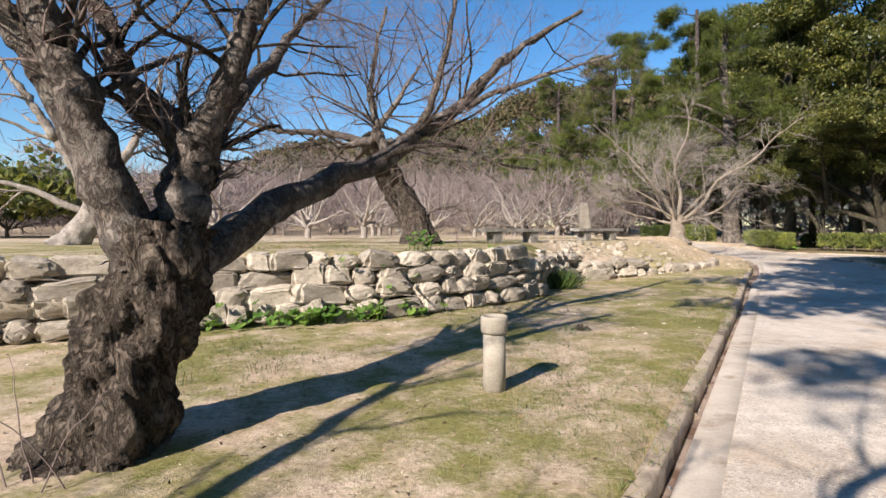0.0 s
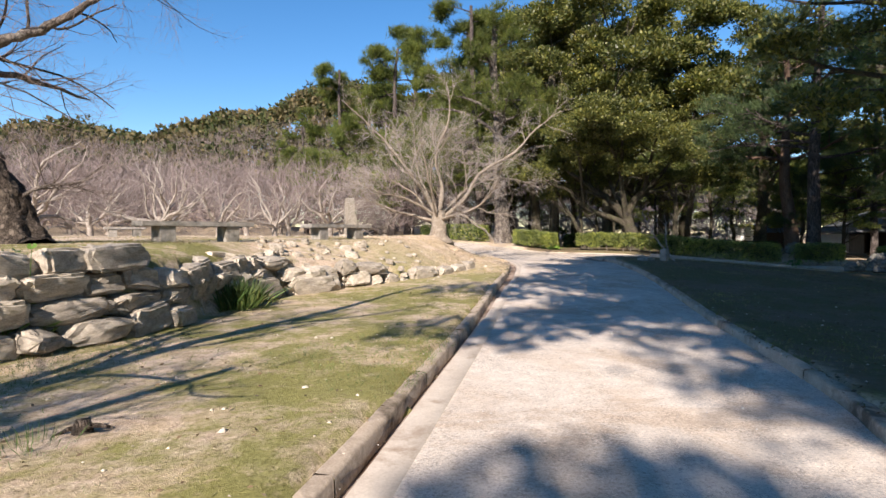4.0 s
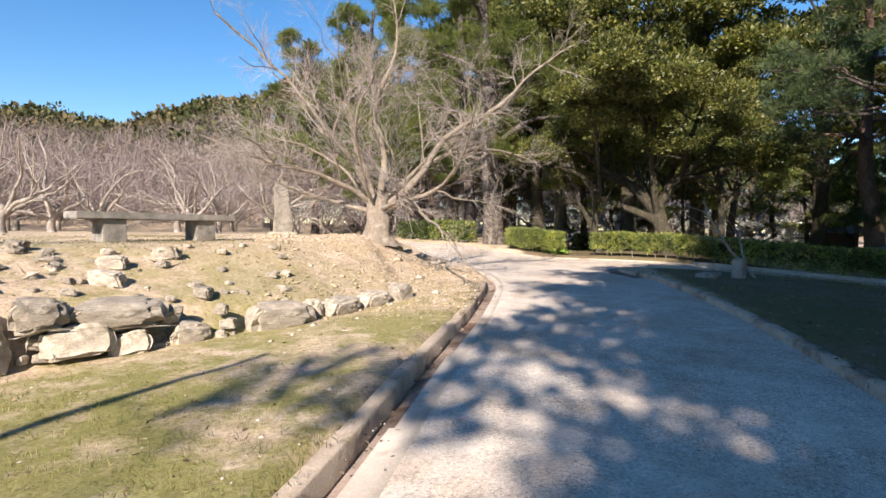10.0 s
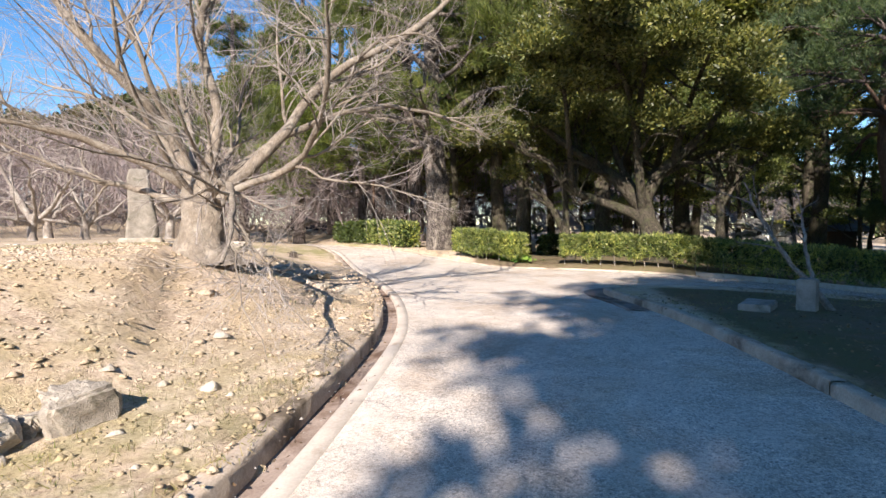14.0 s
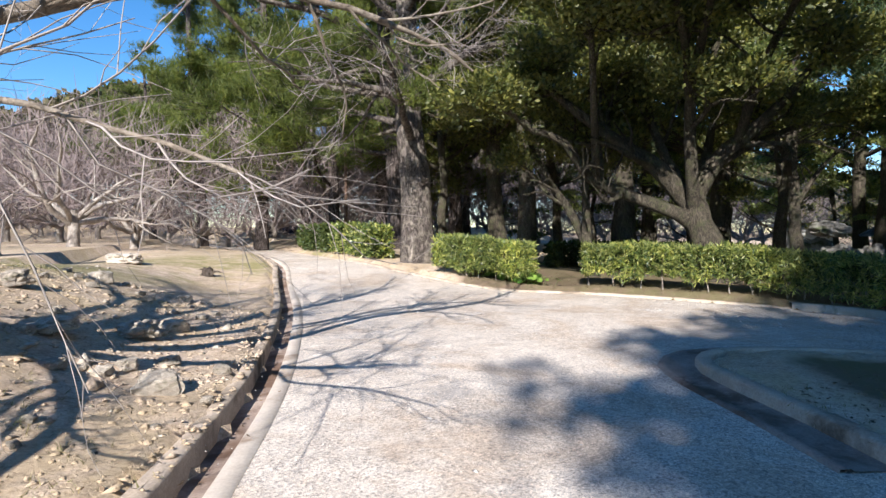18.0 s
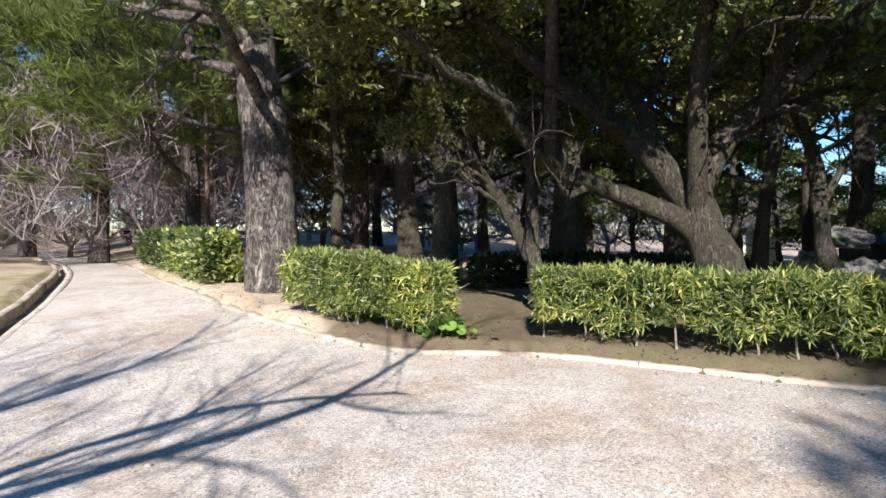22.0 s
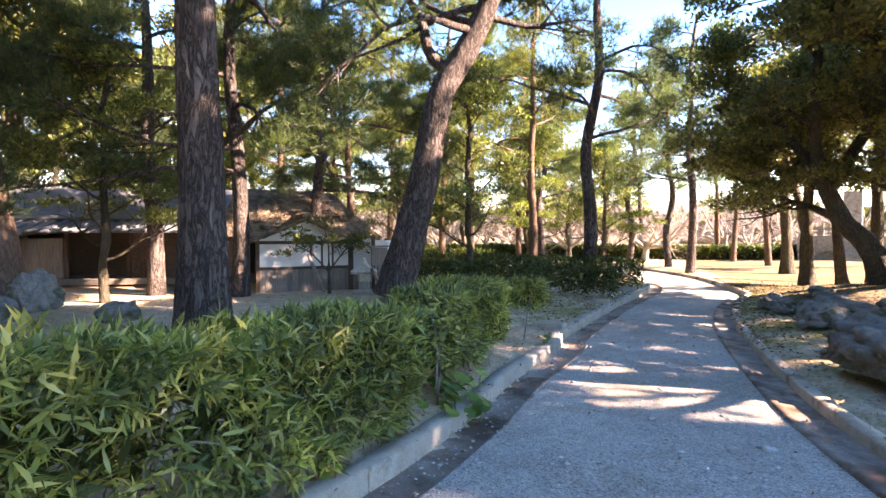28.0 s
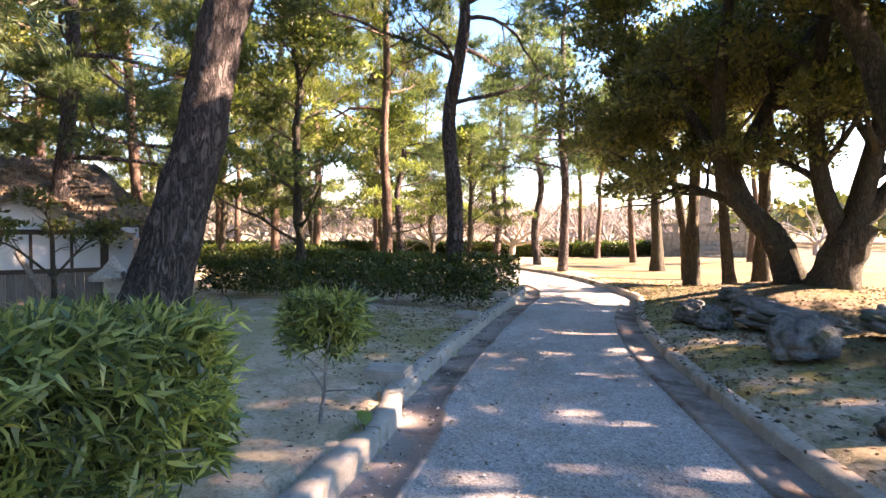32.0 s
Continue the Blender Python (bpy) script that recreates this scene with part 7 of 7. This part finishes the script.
# far shed seen under the trees
shed = thing("shed", "far white-walled shed with blue-grey roof", "outbuilding", (50.5, 44.5, ground_z(50.5, 44.5) - 0.1))
part("wall", box(4.5, 3, 2.0, (0, 0, 0), 0.02, turn=0.7), PLASTER, shed)
part("roof", box(5.2, 3.8, 0.25, (0, 0, 2.0), 0.05, turn=0.7), BLUETILE, shed)

# notice board by the house, and stones beside it
nb = thing("notice_board", "small grey wooden notice board leaning on a post", "notice board", (37.75, 19.95, ground_z(37.75, 19.95) - 0.05))
part("post", box(0.08, 0.08, 1.25, (0, 0, 0), 0.006), BOARD, nb)
part("board", box(0.05, 0.5, 0.5, (-0.07, 0, 0.75), 0.006, turn=0.15), BOARD, nb)
part("roof", box(0.2, 0.6, 0.05, (-0.05, 0, 1.26), 0.008, turn=0.15), BOARD, nb)
sl = thing("stone_lantern", "low mossy stone lantern at the foot of the pine", "stone lantern", (36.85, 20.6, ground_z(36.85, 20.6) - 0.05))
part("base", lathe([(0.3, 0), (0.28, 0.14), (0.16, 0.18), (0.15, 0.4)], 12, 0.02), STONE, sl)
part("lamp_box", box(0.3, 0.3, 0.22, (0, 0, 0.38), 0.02, 0.01, 2), STONE, sl)
part("cap", lathe([(0.34, 0.6), (0.36, 0.66), (0.16, 0.8), (0.08, 0.9), (0.03, 1.0)], 12, 0.02, 2.0), STONE, sl)
for x, y, ex, ey, h in ((36.85, 20.0, -0.4, 0.5, 0.75), (38.0, 21.4, -0.3, 0.5, 1.1), (37.9, 19.6, 0.2, 0.5, 1.3)):
    pr = thing("prop_post", "weathered leaning timber prop", "timber post", G(x, y, -0.05), "timber props")
    v, f = tubes([(np.array([(0, 0, 0), (ex, ey, h)]), np.array([0.05, 0.045]))], 8)
    piece("pole", mesh_of("pole", v, f, PALEBARK, True), pr)
# spreading garden bush before the gable
evergreen("shrub", "loose evergreen shrub before the white gable", G(37.4, 21.4, -0.03), [G(37.4, 21.4, -0.1), G(37.42, 21.4, 0.4), G(37.45, 21.4, 0.8)], 0.045,
    [([G(37.42, 21.4, 0.6), G(37.3, 21.9, 1.1), G(37.1, 22.3, 1.3)], 0.025, 0.01), ([G(37.42, 21.4, 0.6), G(37.5, 20.9, 1.2), G(37.4, 20.5, 1.5)], 0.025, 0.01), ([G(37.42, 21.4, 0.7), G(37.5, 21.4, 1.3), G(37.4, 21.5, 1.7)], 0.025, 0.01)], 95, 0.1, 1500, 0.16, category="shrub", burl=0.01)

# ---- memorial on the plaza ----
mem = thing("memorial", "pale stone memorial platform with a pillar on the plaza", "monument", (42.9, -10.2, ground_z(42.9, -10.2) - 0.1))
mem.rotation_euler = (0, 0, radians(27))
for r_ in range(3):
    for k in range(6):
        part("block", box(0.92, 2.4 - 0.0 * r_, 0.5, (-2.35 + k * 0.94 + (0.05 if r_ % 2 else 0), 0, r_ * 0.51), 0.02, 0.01, 2), GRANITE, mem)
for k in range(7):
    part("rail_post", box(0.3, 0.3, 0.55, (-2.6 + k * 0.86, 1.0, 1.52), 0.02), GRANITE, mem)
part("rail", box(5.6, 0.22, 0.16, (0, 1.0, 1.85), 0.02), GRANITE, mem)
part("pillar", box(0.9, 0.8, 2.6, (0.3, -0.4, 1.52), 0.04, 0.02, 3), GRANITE, mem)
for k in range(3):
    part("step", box(2.0, 0.4, 0.25 + 0.0, (0, 1.5 + 0.4 * k, 0.5 - 0.25 * k), 0.02), GRANITE, mem)


# ---- plants and litter on the ground ----
def round_leaves(name, label, cx, cy, spread_x, spread_y, turn, n, size, zlift=0.18):
    """Round stalked leaves in a low patch."""
    at = G(cx, cy)
    th = thing(name, label, "plant", at, "low plants")
    vs, fs = [], []
    stalks = []
    for k in range(n):
        a, b = rnd.gauss(0, spread_x), rnd.gauss(0, spread_y)
        x, y = cx + a * math.cos(turn) - b * math.sin(turn), cy + a * math.sin(turn) + b * math.cos(turn)
        z = ground_z(x, y) if k % 3 == 0 else z
        h = rnd.uniform(0.3, 1) * zlift
        c = np.array([x - at[0], y - at[1], z + h - at[2]])
        r = size * rnd.uniform(0.6, 1.2)
        tilt = np.array([rnd.gauss(-0.25, 0.4), rnd.gauss(-0.3, 0.4), 1.0])
        nrm = unit(tilt)
        u = unit(np.cross(nrm, [1, 0.2, 0]))
        w = np.cross(nrm, u)
        base = len(vs)
        vs.append(c - nrm * r * 0.18)
        for q in range(9):
            t = 0.35 + q * (2 * math.pi - 0.7) / 8
            vs.append(c + (u * math.cos(t) + w * math.sin(t)) * r * (1 + 0.08 * math.sin(q * 2.2)))
        fs += [[base, base + 1 + q, base + 2 + q] for q in range(8)]
        stalks.append((np.array([[c[0] * 0.9, c[1] * 0.9, c[2] - h], c - nrm * r * 0.18]), np.array([0.004, 0.003])))
    tagged(piece("leaf_patch", mesh_of("leaf_patch", vs, fs, BROADLEAF), th), kind="stuff")
    v, f = tubes(stalks, 3)
    tagged(piece("stalk_patch", mesh_of("stalk_patch", v, f, BROADLEAF), th), kind="stuff")


for cx, cy, sx, sy, n in ((-2.2, 9.0, 0.55, 0.16, 130), (-1.2, 9.6, 0.4, 0.16, 90), (-0.7, 10.0, 0.25, 0.14, 60), (-3.4, 8.6, 0.4, 0.15, 70), (-0.4, 10.9, 0.22, 0.1, 35), (0.75, 11.35, 0.2, 0.1, 30)):
    round_leaves("butterbur", "fresh green round-leaved plants at the wall's foot", cx, cy, sx, sy, 0.55, n, 0.075, 0.26 if n > 40 else 0.4)
round_leaves("butterbur", "glossy round leaves spilling over the kerb", 19.82, 31.35, 0.4, 0.1, 1.95, 150, 0.075, 0.2)
round_leaves("butterbur", "glossy round leaves at the foot of the hedge", 19.1, 33.5, 0.22, 0.08, 2.0, 24, 0.07, 0.14)
round_leaves("butterbur", "dark ivy leaves among garden rocks", 31.9, 27.6, 0.45, 0.3, 0.4, 90, 0.09, 0.3)
round_leaves("butterbur", "dark ivy leaves at the hedge's end", 27.5, 22.1, 0.22, 0.14, 2.4, 40, 0.07, 0.22)
for cx, cy in ((24.3, 25.75), (26.3, 23.5), (29.6, 19.75)):
    round_leaves("weed", "few broad weed leaves below the hedge", cx, cy, 0.06, 0.04, 2.3, 6, 0.05, 0.14)


def tussock(x, y, n, h, spread, label, material):
    at = G(x, y)
    th = thing("grass_tussock", label, "grass", at, "tussocks")
    c = np.stack([rng.normal(size=n) * spread, rng.normal(size=n) * spread, np.zeros(n)], 1)
    out = c * 1.2 + np.array([0, 0, 1.0]) * 0.45 + rng.normal(size=(n, 3)) * 0.08
    v, f = leaves(c, h, 0.045, out=out, spread=0.05, bent=True)
    tagged(piece("blade_tuft", mesh_of("blade_tuft", v, f, material), th), kind="stuff")


tussock(3.15, 14.6, 420, 0.5, 0.15, "thick green grass tussock against the stone wall", GRASS)
tussock(3.0, 14.4, 160, 0.4, 0.12, "thick green grass tussock against the stone wall", GRASS)
tussock(1.9, 8.2, 60, 0.12, 0.12, "short green grass tuft on the lawn", GRASS)
tussock(0.9, 7.4, 40, 0.1, 0.1, "short green grass tuft on the lawn", GRASS)
tussock(-2.6, 5.3, 60, 0.14, 0.16, "dry weed tuft by the old cherry", DRYGRASS)
tussock(-1.9, 5.9, 50, 0.12, 0.14, "dry weed tuft by the old cherry", DRYGRASS)
for k in range(5):
    x, y = -2.75 + 0.12 * k, 3.15 + 0.06 * (k % 3)
    v, f = tubes([(wander((0, 0, 0), (rnd.gauss(0, 0.3), rnd.gauss(0, 0.2), 1), rnd.uniform(0.5, 0.9), 8, 0.15), np.linspace(0.006, 0.002, 8))], 5)
    sh = thing("sapling", "thin bare shoot at the cherry's foot", "sapling", G(x, y, -0.02), "shoots")
    piece("stem", mesh_of("stem", v, f, TWIG, True), sh)


def field(n, xr, yr, keep):
    x, y = rng.uniform(*xr, n), rng.uniform(*yr, n)
    k = keep(x, y)
    return x[k], y[k]


def off_path(x, y):
    return ~in_ring(x, y)


def scatter_blades(n, xr, yr, keep, h, per, material, name, label, spread=0.03):
    x, y = field(n, xr, yr, lambda a, b: keep(a, b) & off_path(a, b))
    z = ground_many(x, y)
    c = np.repeat(np.stack([x, y, z - 0.005], 1), per, 0)
    c[:, :2] += rng.normal(size=(len(c), 2)) * spread
    out = rng.normal(size=c.shape) * 0.6 + np.array([0, 0, 0.8])
    v, f = needles(c, out, h, 1, 0.10, 0.2)
    tagged(piece(name, mesh_of(name, v, f, material)), label, "grass", kind="stuff")


patchy = lambda x, y: (np.sin(x * 1.3 + 1.1 * np.sin(y * 0.8)) + np.cos(y * 1.1 + x * 0.4) + rng.normal(size=x.shape) * 0.5) > 0.5
scatter_blades(46000, (-8, 13), (2, 26), patchy, 0.055, 4, DRYGRASS, "lawn_grass", "short sparse dry and green lawn grass")
scatter_blades(9000, (16, 34), (8, 24), patchy, 0.06, 4, DRYGRASS, "lawn_grass", "short sparse grass in the shade of the wedge lawn")
scatter_blades(9000, (22, 40), (14, 34), patchy, 0.05, 3, DRYGRASS, "lawn_grass", "short sparse grass in the garden")
scatter_blades(16000, (-3, 6), (2, 14), patchy, 0.05, 4, GRASS, "lawn_grass", "short green lawn grass")


def scatter_bits(n, xr, yr, keep, size, material, name, label, category, flat=0.5, on_path=None):
    x, y = field(n, xr, yr, keep)
    z = ground_many(x, y)
    s = size * np.exp(rng.normal(size=len(x)) * 0.5)
    a = rng.random(len(x)) * 6.283
    o = np.array([(1, 0, 0), (0.2, 0.8, 0), (-0.9, 0.3, 0), (-0.1, -0.8, 0), (0.1, 0.05, 1.0), (0, 0, -0.4)])
    o = o[None] * (1 + 0.3 * rng.normal(size=(len(x), 6, 3)))
    o[:, :, 2] *= flat
    ca, sn = np.cos(a)[:, None], np.sin(a)[:, None]
    q = np.stack([o[:, :, 0] * ca - o[:, :, 1] * sn, o[:, :, 0] * sn + o[:, :, 1] * ca, o[:, :, 2]], 2) * s[:, None, None]
    v = (q + np.stack([x, y, z], 1)[:, None, :]).reshape(-1, 3)
    i = np.arange(len(x))[:, None] * 6
    f = np.concatenate([i + t for t in ([0, 1, 4], [1, 2, 4], [2, 3, 4], [3, 0, 4], [1, 0, 5], [2, 1, 5], [3, 2, 5], [0, 3, 5])])
    tagged(piece(name, mesh_of(name, v, f, material)), label, category, kind="stuff")


scatter_bits(3600, (-8, 13.5), (1.5, 34), off_path, 0.011, STONE, "soil_crumbs", "clods and small stones on the bare soil", "pebbles")
scatter_bits(11000, (7.5, 13.8), (18, 30), off_path, 0.02, SOIL, "soil_clods", "rough clods of sandy soil on the slope", "soil", 0.5)
scatter_bits(350, (3.5, 13.6), (17, 32), off_path, 0.035, STONE, "soil_crumbs", "pale stone chips on the slope", "pebbles")
scatter_bits(9000, (6, 33), (8, 34), in_ring, 0.009, PEBBLE, "grit", "loose grit on the path", "pebbles")
scatter_bits(26000, (20, 34), (10, 28), in_ring, 0.010, PEBBLE, "grit", "coarse loose gravel on the second path", "pebbles")
scatter_bits(7000, (-2, 12), (-1, 20), in_ring, 0.006, PEBBLE, "grit", "loose grit on the path", "pebbles")


def litter(n, xr, yr, keep, size, name, label):
    x, y = field(n, xr, yr, keep)
    c = np.stack([x, y, ground_many(x, y) + 0.006], 1)
    out = rng.normal(size=c.shape) * np.array([1, 1, 0.18])
    v, f = leaves(c, size, 0.5, out=out, spread=0.0)
    tagged(piece(name, mesh_of(name, v, f, LITTER)), label, "fallen leaves", kind="stuff")


litter(6500, (-6, 13), (2, 26), off_path, 0.04, "fallen_leaves", "scattered dry leaves on the soil")
under = lambda x, y: off_path(x, y) & (np.hypot((x - 30.5) / 6, (y - 11.5) / 7.5) + 0.35 * rng.random(x.shape) < 1.1)
litter(42000, (24, 37), (3, 20), under, 0.055, "fallen_leaves", "thick brown leaf litter under the evergreens")
litter(9000, (20, 40), (4, 36), off_path, 0.05, "fallen_leaves", "dry leaves and needles under the trees")
beside = lambda x, y: off_path(x, y) & (0.85 * x - 0.52 * y > 2.6) & (0.85 * x - 0.52 * y < 7.5 + 3 * rng.random(x.shape))
litter(60000, (3, 26), (-6, 23), beside, 0.042, "fallen_leaves", "brown leaf litter in the shade beside the path")
near_kerb = lambda x, y: in_ring(x, y) & (np.minimum(far_from(LK, x, y) + 0.4 * (y < 13), far_from(HK, x, y)) < 0.3)
litter(42000, (0, 34), (2, 36), near_kerb, 0.035, "fallen_leaves", "reddish needles and leaves lying in the gutter")
strip = lambda x, y: off_path(x, y) & (far_from(HK, x, y) < 1.0)
litter(15000, (16, 32), (17, 36), strip, 0.035, "fallen_leaves", "dry leaves along the foot of the hedges")
litter(1200, (22, 33), (12, 26), in_ring, 0.04, "fallen_leaves", "few dry leaves on the path")
